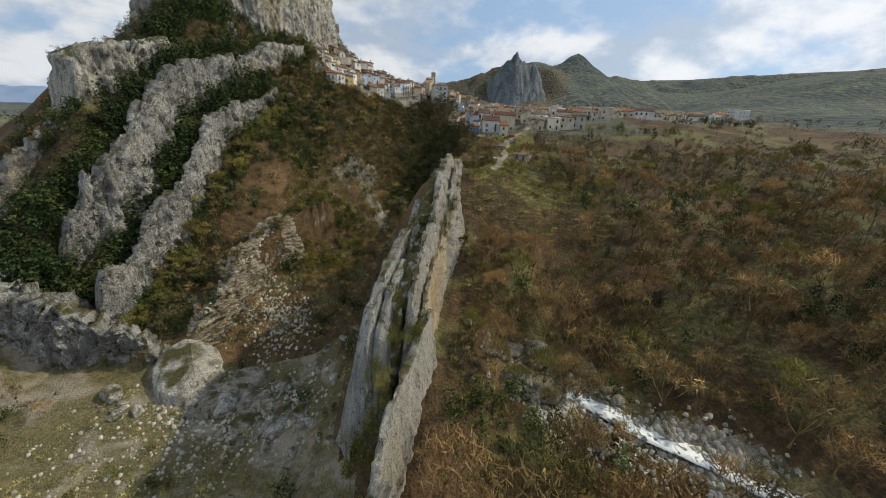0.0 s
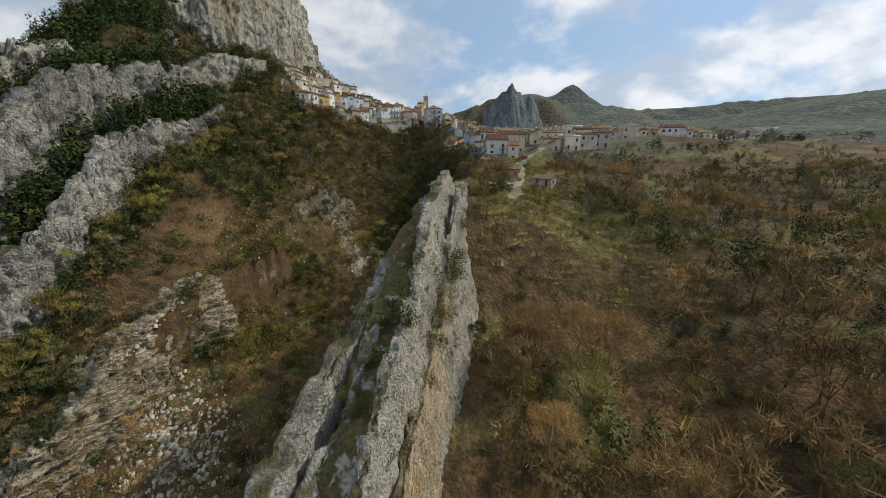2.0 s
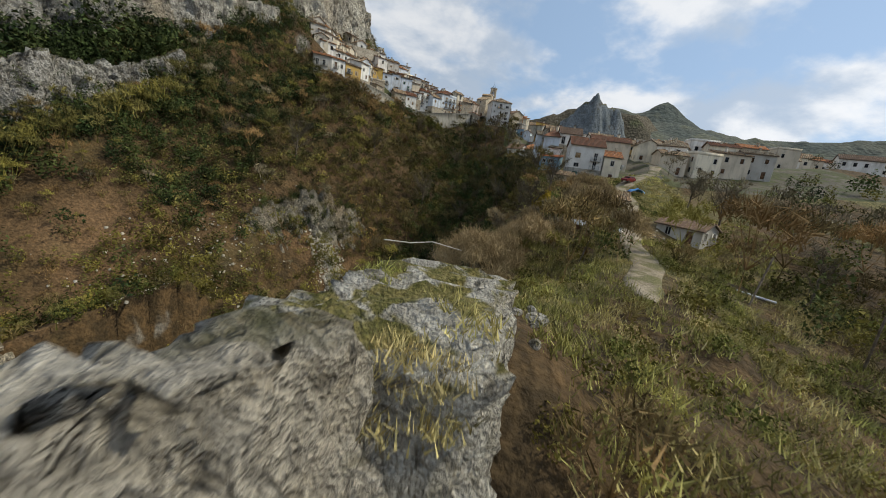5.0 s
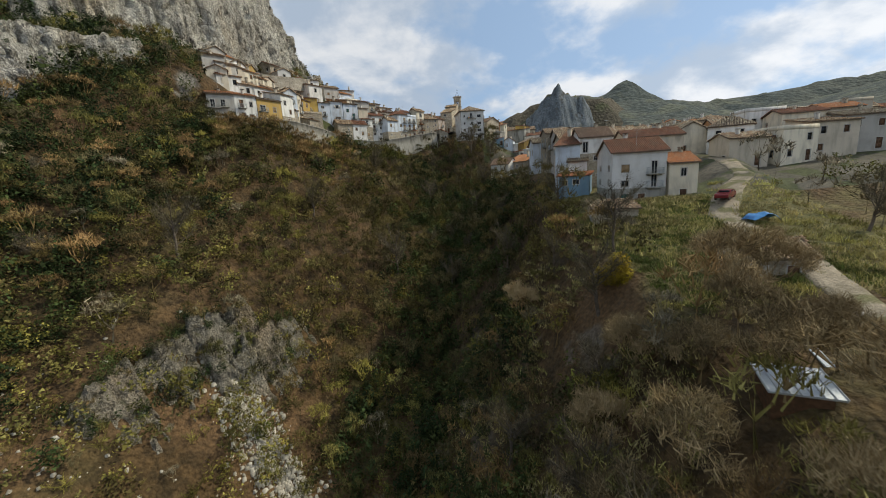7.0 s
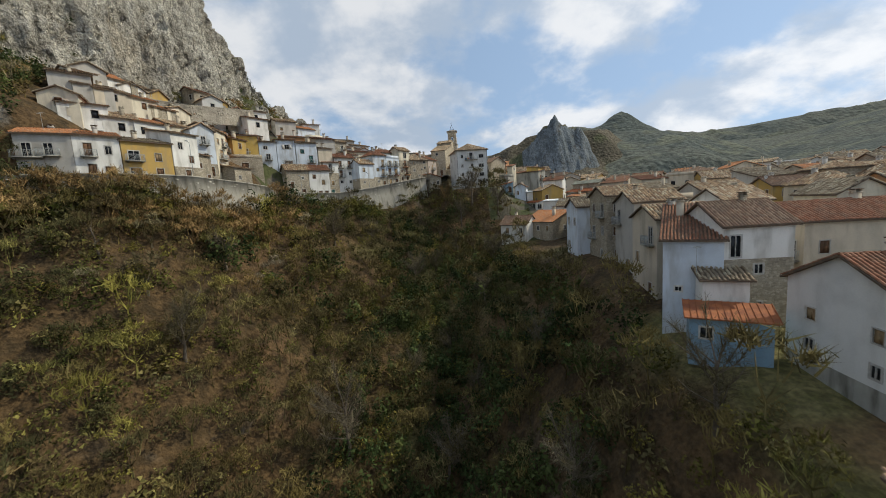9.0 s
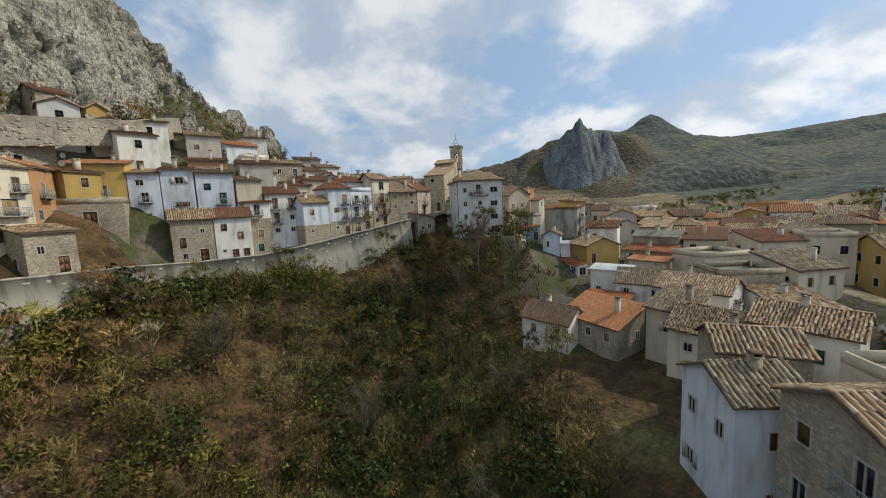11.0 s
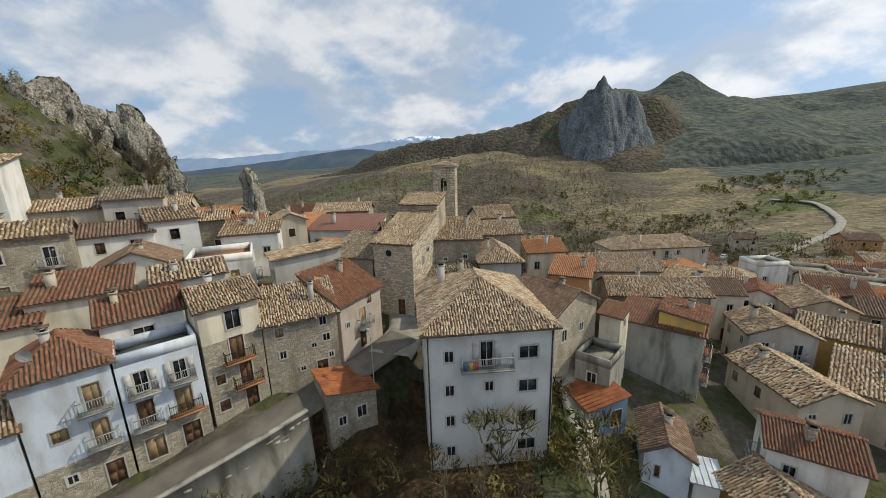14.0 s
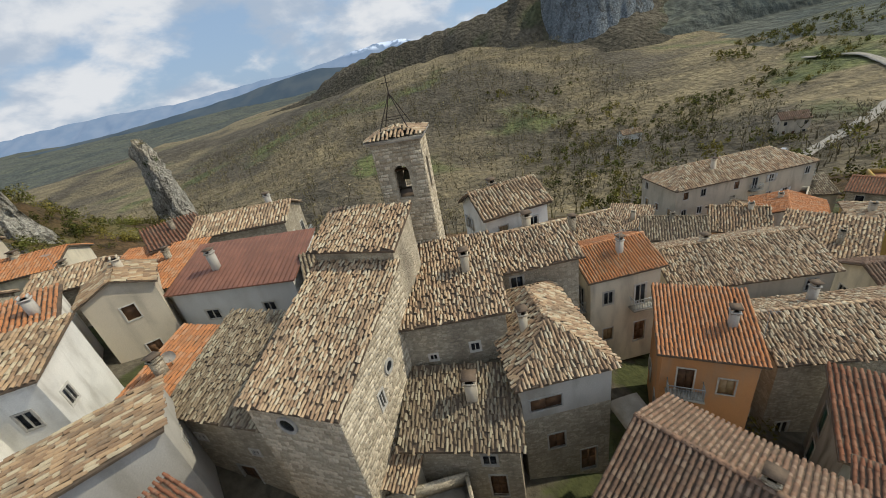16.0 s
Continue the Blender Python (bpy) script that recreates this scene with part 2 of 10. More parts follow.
M["red_tile"] = tiled("red_brown_tiles", (0.25, 0.105, 0.058), (0.19, 0.085, 0.048), (0.28, 0.135, 0.08), 0.35)
M["brown_tile"] = tiled("brown_tiles", (0.24, 0.145, 0.095), (0.18, 0.115, 0.08), (0.29, 0.20, 0.14), 0.35)
M["rust"] = plain("rusted_sheet", (0.34, 0.12, 0.045), (0.22, 0.075, 0.035), 1.2, 0.75)
M["red_metal"] = plain("red_brown_sheet", (0.25, 0.115, 0.078), (0.20, 0.095, 0.066), 0.8, 0.5)
M["zinc"] = plain("zinc_sheet", (0.55, 0.58, 0.60), (0.42, 0.45, 0.48), 0.9, 0.45, 0.4)
M["felt"] = plain("grey_green_roofing", (0.24, 0.25, 0.20), (0.17, 0.17, 0.13), 0.8, 0.9)
M["terracotta"] = plain("terracotta_paving", (0.42, 0.20, 0.10), (0.34, 0.17, 0.09), 1.5, 0.85)
M["deck"] = plain("roof_underside", (0.16, 0.115, 0.08), (0.10, 0.075, 0.055), 2.0)
M["wood"] = plain("brown_shutter_wood", (0.16, 0.085, 0.045), (0.10, 0.055, 0.03), 3.0, 0.7, 0, 0.3)
M["tan_wood"] = plain("tan_shutter_wood", (0.34, 0.24, 0.13), (0.26, 0.18, 0.10), 3.0, 0.7, 0, 0.2)
M["green_paint"] = plain("dark_green_paint", (0.03, 0.10, 0.09), (0.02, 0.075, 0.065), 3.0, 0.5)
M["frame"] = plain("pale_window_frame", (0.52, 0.50, 0.46), (0.42, 0.40, 0.36), 3.0, 0.7, 0, 0.2)
M["glass"] = plain("dark_window_glass", (0.022, 0.025, 0.03), (0.012, 0.014, 0.017), 1.0, 0.12, 0, 0.3, 0.0)
M["iron"] = plain("dark_iron", (0.05, 0.045, 0.04), (0.08, 0.06, 0.045), 4.0, 0.6, 0.5)
M["rail"] = plain("grey_painted_rail", (0.38, 0.40, 0.40), (0.28, 0.30, 0.30), 4.0, 0.5)
M["road"] = plain("dusty_asphalt", (0.20, 0.175, 0.14), (0.13, 0.115, 0.095), 0.4, 0.95, 0, 0.0, 0.4)
k = Nodes("pale_dirt_track", 0.97)
dc = k.mix(k.noise(0.5, 6), (0.34, 0.285, 0.21), (0.22, 0.185, 0.13))
dc = k.mix(k.math('MULTIPLY', k.noise(0.35, 7, 0.5, 0.6), 0.85), dc, (0.12, 0.115, 0.045))
k.bump(k.noise(4, 6), 0.6, 0.08)
M["dirt"] = k.done(k.vary(dc, k.noise(5, 5, 0.25, 0.75), 0.2))
M["paving"] = plain("grey_paving", (0.37, 0.345, 0.295), (0.27, 0.25, 0.21), 0.7, 0.95, 0, 0.0, 0.4)
M["bell"] = plain("bronze", (0.09, 0.075, 0.04), (0.06, 0.06, 0.04), 3.0, 0.5, 0.8)
M["stones"] = None
k = Nodes("squared_stones", 0.95)
sc = k.mix(k.ramp(k.random(True), 0.1, 0.9), (0.66, 0.575, 0.44), (0.42, 0.355, 0.26))
sc = k.vary(sc, k.noise(8, 4, 0.2, 0.8), 0.18)
k.bump(k.noise(10, 4), 0.5, 0.04)
M["stones"] = k.done(sc)
k = Nodes("scree_stones", 0.95)
sc = k.mix(k.ramp(k.random(True), 0.1, 0.9), (0.56, 0.52, 0.44), (0.32, 0.295, 0.24))
k.bump(k.noise(10, 4), 0.5, 0.04)
M["scree"] = k.done(k.vary(sc, k.noise(8, 4, 0.2, 0.8), 0.18))
M["rock"] = rock_material("pale_limestone", (0.62, 0.59, 0.515), (0.46, 0.43, 0.37), (0.50, 0.40, 0.26), 0.55, 0.7, 0.7)
M["grey_rock"] = rock_material("grey_limestone", (0.52, 0.50, 0.455), (0.32, 0.31, 0.285), (0.44, 0.36, 0.25), 0.7, 0.7, 0.7)
M["warm_rock"] = rock_material("warm_limestone", (0.56, 0.50, 0.40), (0.40, 0.355, 0.275), (0.50, 0.36, 0.20), 0.45)
M["rib_rock"] = rock_material("pebbly_bedding_plane_limestone", (0.62, 0.58, 0.50), (0.50, 0.46, 0.39), (0.54, 0.45, 0.31), 0.35, 1.7, 0.25)
M["slab_rock"] = rock_material("smooth_grey_slab_limestone", (0.62, 0.605, 0.555), (0.46, 0.45, 0.415), (0.48, 0.42, 0.33), 0.5, 1.6, 0.55)
M["buff_rock"] = rock_material("buff_limestone", (0.76, 0.64, 0.46), (0.66, 0.52, 0.35), (0.66, 0.45, 0.24), 0.25, 2.0, 0.25)
k = Nodes("half_grown_shelf_rock", 0.95)
sr = k.mix(k.noise(1.1, 8, 0.35, 0.65), (0.58, 0.55, 0.48), (0.40, 0.375, 0.32))
sr = k.mix(k.math('MULTIPLY', k.math('SUBTRACT', 1.0, k.noise(1.6, 8, 0.34, 0.46, (1, 1, 1), 1.0)), 0.75), sr, (0.10, 0.09, 0.07))
turf = k.mix(k.noise(2.6, 6), (0.13, 0.125, 0.035), (0.27, 0.23, 0.085))
sr = k.mix(k.math('MULTIPLY', k.ramp(k.up(), 0.45, 0.8), k.noise(0.55, 7, 0.44, 0.52, (1, 1, 1), 0.6)), sr, turf)
k.bump(k.math('ADD', k.noise(3.0, 8), k.noise(9.0, 5)), 1.0, 0.15)
M["shelf_rock"] = k.done(k.vary(sr, k.noise(7, 5, 0.25, 0.75), 0.25))
M["bank_rock"] = rock_material("lichened_brown_grey_limestone", (0.40, 0.365, 0.295), (0.25, 0.225, 0.175), (0.34, 0.25, 0.15), 1.0, 1.2, 0.6)
M["bedded_rock"] = rock_material("thin_bedded_cream_limestone", (0.76, 0.68, 0.54), (0.62, 0.54, 0.41), (0.56, 0.42, 0.26), 0.4, 1.4, 0.2, 0.8)
# the peak's bluish tint puts distance haze into the rock colour
M["peak_rock"] = rock_material("haze_tinted_limestone", (0.20, 0.225, 0.24), (0.11, 0.13, 0.142), (0.17, 0.16, 0.12), 1.0, 0.16, 0.6)
k = Nodes("ledge_turf", 0.97)
tc = k.mix(k.noise(0.9, 7), (0.085, 0.085, 0.028), (0.15, 0.115, 0.05))
tc = k.mix(k.math('MULTIPLY', k.noise(0.5, 7, 0.55, 0.64), 0.8), tc, (0.42, 0.40, 0.35))
k.bump(k.noise(2.0, 7, 0.2, 0.8), 0.8, 0.25)
M["ledge_turf"] = k.done(k.vary(tc, k.noise(4.0, 5, 0.25, 0.75), 0.3))
M["ground"] = ground_material()
k = Nodes("trodden_town_ground", 0.96)
tg = k.mix(k.noise(0.12, 5, 0.4, 0.6), (0.12, 0.105, 0.078), (0.08, 0.072, 0.052))
tg = k.mix(k.math('MULTIPLY', k.noise(0.2, 6, 0.48, 0.56), 0.9), tg, (0.06, 0.07, 0.024))
k.bump(k.noise(2.5, 6), 0.5, 0.1)
M["town_ground"] = k.done(k.vary(tg, k.noise(1.6, 5, 0.25, 0.75), 0.3))
M["wall_stone"] = masonry("stained_wall_stone", (0.46, 0.42, 0.345), (0.33, 0.30, 0.245), (0.30, 0.27, 0.22), 1.5, 1.7)
M["street_wall"] = plaster("stained_block_wall", (0.42, 0.395, 0.335), (0.13, 0.12, 0.09), 1.0)
M["valley"] = far_material()
k = Nodes("stream_gravel", 0.95)
pv = k.n("ShaderNodeTexVoronoi")
pv.inputs["Scale"].default_value = 1.6
k.link(k.vec(1, 1, 1), pv.inputs["Vector"])
ps = k.n("ShaderNodeSeparateColor")
k.link(pv.outputs["Color"], ps.inputs[0])
gc = k.mix(ps.outputs[0], (0.36, 0.31, 0.235), (0.17, 0.145, 0.105))
gc = k.mix(k.noise(0.11, 6, 0.42, 0.58), gc, (0.36, 0.30, 0.22))
gc = k.mix(k.math('MULTIPLY', k.noise(0.09, 7, 0.40, 0.52, (1, 1, 1), 0.5), 0.9), gc, k.mix(k.noise(1.1, 6), (0.10, 0.095, 0.032), (0.19, 0.15, 0.065)))
k.bump(k.math('ADD', k.math('SUBTRACT', 1.0, pv.outputs["Distance"]), k.noise(3, 6)), 0.8, 0.3)
M["gravel"] = k.done(k.vary(gc, k.noise(4, 5, 0.25, 0.75), 0.25))
# cool greyed greens: some of the valley's haze is mixed into these colours
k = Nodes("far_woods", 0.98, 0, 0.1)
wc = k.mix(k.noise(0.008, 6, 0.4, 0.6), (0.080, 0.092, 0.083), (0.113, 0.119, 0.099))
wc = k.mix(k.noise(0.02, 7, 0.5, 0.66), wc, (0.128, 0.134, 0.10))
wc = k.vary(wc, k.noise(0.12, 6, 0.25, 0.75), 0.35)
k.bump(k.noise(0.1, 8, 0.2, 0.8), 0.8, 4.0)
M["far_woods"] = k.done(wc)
k = Nodes("flank_woods", 0.98, 0, 0.1)
wc = k.mix(k.noise(0.012, 6, 0.4, 0.6), (0.085, 0.075, 0.055), (0.13, 0.112, 0.082))
wc = k.mix(k.noise(0.02, 7, 0.52, 0.66), wc, (0.085, 0.09, 0.05))
wc = k.vary(wc, k.noise(0.25, 6, 0.25, 0.75), 0.4)
k.bump(k.noise(0.22, 8, 0.2, 0.8), 0.9, 3.0)
M["flank_woods"] = k.done(wc)


def twig_material(name, c1, c2, c3, tint=0.5, wide=0.03):
    k = Nodes(name, 0.9, 0, 0.15)
    col = k.mix(k.noise(wide, 4, 0.4, 0.6), c1, c2)
    col = k.mix(k.math('MULTIPLY', k.noise(0.11, 3, 0.5, 0.62), 0.8), col, c3)
    col = k.vary(col, k.noise(0.28, 2, 0.35, 0.65), 0.3)
    col = k.vary(col, k.random(True), tint)
    own = k.n("ShaderNodeAttribute")      # each plant has a shade of its own
    own.attribute_name = "plant"
    col = k.mix(k.ramp(own.outputs["Fac"], 0.55, 1.0), col, c3)
    col = k.vary(col, k.math('FRACT', k.math('MULTIPLY', own.outputs["Fac"], 7.13), 0), 0.4)
    return k.done(col)


M["twigs"] = twig_material("bare_brown_twigs", (0.155, 0.118, 0.05), (0.21, 0.145, 0.06), (0.32, 0.20, 0.085))
# darker copy of the brown twigs, shade of gorge and understorey in its colour
M["dark_twigs"] = twig_material("shade_toned_twigs", (0.078, 0.074, 0.03), (0.11, 0.09, 0.038), (0.15, 0.115, 0.04))
M["grey_twigs"] = twig_material("grey_bare_twigs", (0.19, 0.165, 0.11), (0.23, 0.19, 0.125), (0.16, 0.135, 0.065))
M["tan_twigs"] = twig_material("tan_bare_twigs", (0.22, 0.165, 0.085), (0.27, 0.20, 0.10), (0.33, 0.245, 0.13))
M["olive_twigs"] = twig_material("budding_olive_twigs", (0.15, 0.14, 0.045), (0.19, 0.165, 0.055), (0.24, 0.21, 0.05))
M["leaves"] = twig_material("dull_green_leaves", (0.066, 0.076, 0.017), (0.108, 0.108, 0.026), (0.18, 0.15, 0.034))
M["ivy"] = twig_material("dark_ivy_leaves", (0.028, 0.045, 0.016), (0.045, 0.065, 0.02), (0.07, 0.085, 0.025))
M["yellow_leaves"] = twig_material("yellow_blossom", (0.62, 0.45, 0.03), (0.66, 0.50, 0.05), (0.5, 0.38, 0.04), 0.25)
M["grass"] = twig_material("dry_grass_blades", (0.36, 0.32, 0.11), (0.26, 0.26, 0.075), (0.46, 0.38, 0.18))
M["green_grass"] = twig_material("fresh_grass_blades", (0.10, 0.13, 0.03), (0.14, 0.16, 0.04), (0.19, 0.18, 0.06))
M["bark"] = plain("grey_brown_bark", (0.17, 0.14, 0.11), (0.10, 0.08, 0.06), 2.0, 0.95, 0, 0.15, 0.6)

# ---- terrain ----
STATIONS = []


def station(y, *xz):
    """A cross-section of the land at y: (x, z) from west to east."""
    STATIONS.append((y, np.array(xz[0::2], float), np.array(xz[1::2], float)))


station(-80, -400, 0, -160, 0, -110, -6, -70, -12, -20, -13, 25, -10, 70, 0, 110, 14, 200, 40, 420, 80)
station(35, -400, 0, -160, 0, -110, -6, -80, -10, -40, -11, -14, -6, 0, 6, 14, 8, 40, 5, 62, 5, 76, 10, 130, 28, 230, 52, 420, 90)
station(60, -400, 0, -160, 2, -112, -2, -90, -9, -45, -10, -20, -4, -8, 8, 4, 22, 12, 18, 26, 10.5, 38, 11, 52, 13, 120, 32, 230, 55, 420, 92)
station(90, -400, 0, -190, 0, -150, 0, -118, 4, -88, -4, -60, -6, -45, -9, -25, -4, -8, 12, 5, 34, 16, 34, 40, 22, 110, 36, 240, 58, 420, 95)
station(110, -400, 0, -195, 0, -150, 4, -122, 16, -106, 30, -82, 12, -58, 4, -40, 0, -18, 4, 4, 42, 12, 48, 24, 45, 44, 38, 110, 38, 240, 62, 420, 98)
station(140, -400, 5, -205, 5, -152, 24, -128, 44, -105, 60, -78, 40, -46, 20, -30, 6, -14, 3, 8, 26, 20, 43, 34, 46, 50, 44, 110, 45, 240, 58, 420, 84)
station(170, -400, 10, -210, 18, -146, 54, -124, 68, -95, 74, -66, 55, -33, 31, -16, 12, 2, 9, 20, 32, 30, 48, 44, 50, 70, 50, 120, 52, 240, 60, 420, 84)
station(200, -400, 15, -215, 30, -150, 76, -112, 100, -94, 98, -82, 88, -64, 74, -30, 48, -10, 26, 8, 20, 24, 44, 31, 53.5, 36, 55, 50, 56, 80, 57, 130, 61, 240, 63, 420, 84)
station(235, -400, 15, -235, 36, -150, 92, -112, 120, -94, 116, -80, 103, -60, 97, -48, 88, -41, 79.5, -37, 77.0, -32.5, 76.5, -31.5, 74.2, -8, 46, 12, 36, 29, 55, 35, 59.5, 50, 61, 90, 64, 140, 69, 240, 66, 420, 84)
station(270, -400, 15, -240, 40, -140, 105, -85, 106, -60, 100, -44, 89, -34, 81, -28, 75.5, -21.4, 74.2, -20.6, 71, -8, 60, 10, 52, 25, 56, 31, 58.5, 50, 61, 100, 66, 240, 68, 420, 85)
station(285, -400, 15, -240, 42, -140, 112, -80, 108, -50, 99, -36, 90, -26, 84, -17, 75, -15, 74.3, -10.5, 74, -9.5, 71, 4, 62, 14, 57, 26, 59, 33, 64, 50, 65, 110, 68, 240, 68, 420, 86)
station(300, -400, 15, -240, 42, -140, 110, -80, 108, -45, 99, -30, 92, -16, 84, -2, 78, 4, 77.3, 5.5, 77, 7, 72, 14, 71, 18, 72, 30, 72.5, 40, 69, 60, 67.5, 110, 69, 240, 69, 420, 87)
station(318, -400, 15, -240, 42, -140, 105, -86, 112, -64, 119, -56, 115, -46, 105, -38, 97, -20, 88, 0, 83, 12, 80, 26, 77, 40, 73, 60, 70, 110, 69.5, 240, 70, 420, 88)
station(345, -400, 15, -240, 42, -140, 96, -80, 108, -60, 114, -53, 110, -45, 99, -36, 90, -20, 85, 10, 82, 30, 76, 50, 71, 110, 68, 240, 70, 420, 88)
station(362, -400, 20, -240, 42, -140, 80, -80, 96, -60, 102, -52, 97, -44, 88, -34, 83, -20, 79, 10, 76, 30, 72, 50, 68, 110, 65, 240, 69, 420, 90)
station(385, -400, 15, -240, 36, -140, 60, -75, 80, -48, 82, -20, 72, 10, 64, 50, 60, 110, 60, 240, 68, 420, 92)
station(440, -400, 30, -140, 30, -60, 45, 0, 42, 60, 46, 130, 52, 240, 66, 420, 98)
station(540, -500, 10, -200, 25, -60, 50, 40, 44, 110, 42, 200, 56, 300, 74, 520, 120)
station(700, -600, 20, -250, 40, -80, 70, 60, 85, 140, 78, 260, 78, 380, 84, 520, 100, 900, 190)
station(860, -800, 30, -300, 60, -60, 95, 90, 118, 170, 130, 235, 128, 330, 130, 430, 106, 560, 110, 1000, 220)
station(1040, -900, 30, -300, 66, 0, 104, 180, 140, 330, 190, 414, 222, 500, 195, 620, 170, 760, 160, 1100, 240, 1800, 330)
station(1500, -1200, 30, -400, 70, 0, 105, 400, 170, 700, 235, 1100, 265, 1800, 340)
station(2400, -2500, 30, -1200, 60, -500, 85, 100, 60, 900, 260, 2000, 360)


def land(x, y):
    """Height of the land, without its small relief."""
    x, y = np.asarray(x, float), np.asarray(y, float)
    ys = np.array([s[0] for s in STATIONS])
    col = np.stack([np.interp(x, s[1], s[2]) for s in STATIONS])
    i = np.clip(np.searchsorted(ys, y) - 1, 0, len(ys) - 2)
    f = np.clip((y - ys[i]) / (ys[i + 1] - ys[i]), 0, 1)
    f = f * f * (3 - 2 * f) * 0.5 + f * 0.5
    a = np.take_along_axis(col, i[None], 0)[0]
    b = np.take_along_axis(col, i[None] + 1, 0)[0]
    z = a * (1 - f) + b * f
    # ground held up behind the bedded rock face
    k = np.clip(((x + 59) * 26 + (y - 94) * 60) / (26 * 26 + 60 * 60), 0, 1)
    out = (x + 59 - 26 * k) * 60 - (y - 94 - 60 * k) * 26
    out = out / math.hypot(26, 60)
    edge = np.interp(k, [0, 0.2, 0.46, 0.68, 1], [1, 11, 21, 25, 29.5]) - 1.0
    past = np.abs((y - 94 - 60 * k)) * 0.9
    return np.where((out < 1) & (x > -110) & (y > 80) & (y < 175), np.maximum(z, edge - past + np.minimum(0, out) * 0.02), z)


STREET = [(-44, 226.5, 76.4), (-38.5, 231.5, 76.6), (-34.5, 236.5, 76.8), (-30.6, 243, 76.6), (-27, 253, 75.8), (-25.4, 264, 75.0), (-22.5, 273.4, 74.1), (-15.9, 281, 73.9), (-8.4, 288.2, 75.1), (-1.4, 293.6, 76.5), (4, 298.6, 77.6), (9.6, 304.8, 78.8), (14.5, 311.6, 79.8)]
TRACK = [(74, 275, 66.5), (73, 250, 64.5), (70, 230, 62.6), (66, 212, 60.6), (60, 199, 57.9), (54, 194, 56.3), (50.8, 190.6, 54.7), (48, 187, 53.1), (46.4, 179, 51.8), (45, 172, 50.6), (41.5, 163, 49.2), (38, 153, 47.6), (35.4, 146, 46.8), (33, 135.5, 46.4), (29.3, 128.5, 46.4), (28.6, 125, 45.8), (30.4, 121.5, 45.2)]


def along(x, y, pts):
    """Signed distance to a line of points (positive on its right) and the line's height there."""
    best, side, hgt = np.full(np.shape(x), 1e9), np.zeros(np.shape(x)), np.zeros(np.shape(x))
    for (ax, ay, az), (bx, by, bz) in zip(pts, pts[1:]):
        dx, dy = bx - ax, by - ay
        k = np.clip(((x - ax) * dx + (y - ay) * dy) / (dx * dx + dy * dy), 0, 1)
        d = np.hypot(x - ax - k * dx, y - ay - k * dy)
        near = d < best
        side = np.where(near, (x - ax) * dy - (y - ay) * dx, side)
        hgt = np.where(near, az + (bz - az) * k, hgt)
        best = np.where(near, d, best)
    return best * np.where(side < 0, -1, 1), hgt


def graded(fine0, fine1, step, lo, hi, grow=1.12):
    out = list(np.arange(fine0, fine1 + step, step))
    d, v = step, out[-1]
    while v < hi:
        d = min(d * grow, 90)
        v += d
        out.append(v)
    d, v = step, out[0]
    while v > lo:
        d = min(d * grow, 90)
        v -= d
        out.insert(0, v)
    return np.array(out)


def rnd3(a, b, c, seed):
    h = (a * 374761393 + b * 668265263 + c * 2147483647 + seed * 974634721) & 0x7FFFFFFF
    h = ((h ^ (h >> 13)) * 1274126177) & 0x7FFFFFFF
    return ((h ^ (h >> 16)) & 0xFFFF) / 65535.0


def value_noise(x, y, z=0.0, seed=0):
    """Smooth noise from -1 to 1 on arrays."""
    x, y, z = np.broadcast_arrays(np.asarray(x, float), np.asarray(y, float), np.asarray(z, float))
    xi, yi, zi = (np.floor(v).astype(np.int64) for v in (x, y, z))
    fx, fy, fz = x - xi, y - yi, z - zi
    fx, fy, fz = (f * f * (3 - 2 * f) for f in (fx, fy, fz))
    out = 0.0
    for dx in (0, 1):
        for dy in (0, 1):
            for dz in (0, 1):
                w = (fx if dx else 1 - fx) * (fy if dy else 1 - fy) * (fz if dz else 1 - fz)
                out = out + w * rnd3(xi + dx, yi + dy, zi + dz, seed)
    return out * 2 - 1


def fbm(x, y, z=0.0, scale=10.0, octaves=4, seed=0, ridged=False):
    total, amp, norm = 0.0, 1.0, 0.0
    for o in range(octaves):
        f = 2.0 ** o / scale
        v = value_noise(np.asarray(x) * f + 17.3 * o, np.asarray(y) * f + 5.1 * o, np.asarray(z) * f + 3.7 * o, seed + o)
        total = total + amp * ((1 - 2 * np.abs(v)) if ridged else v)
        norm += amp
        amp *= 0.5
    return total / norm


def in_town(x, y):
    """1 on the built-up ground, 0 outside."""
    x, y = np.asarray(x, float), np.asarray(y, float)
    left = np.clip(((y - 282) * 0.69 + (x + 17) * -0.72 + 6) / 4 + 1, 0, 1)      # north-west of the gorge street
    a = ((x > -62) & (x < 30) & (y > 226) & (y < 352)) * ((0.72 * (y - 282) - 0.69 * (x + 17)) > -3.5) * (y > 0.55 * (x + 40) + 224)
    b = (x > 26) & (x < 130) & (y > 286) & (y < 378)
    c = (x > 31) & (x < 130) & (y > 192) & (y < 300)
    return np.clip(a * 1.0 + b + c, 0, 1) * (left >= 0)


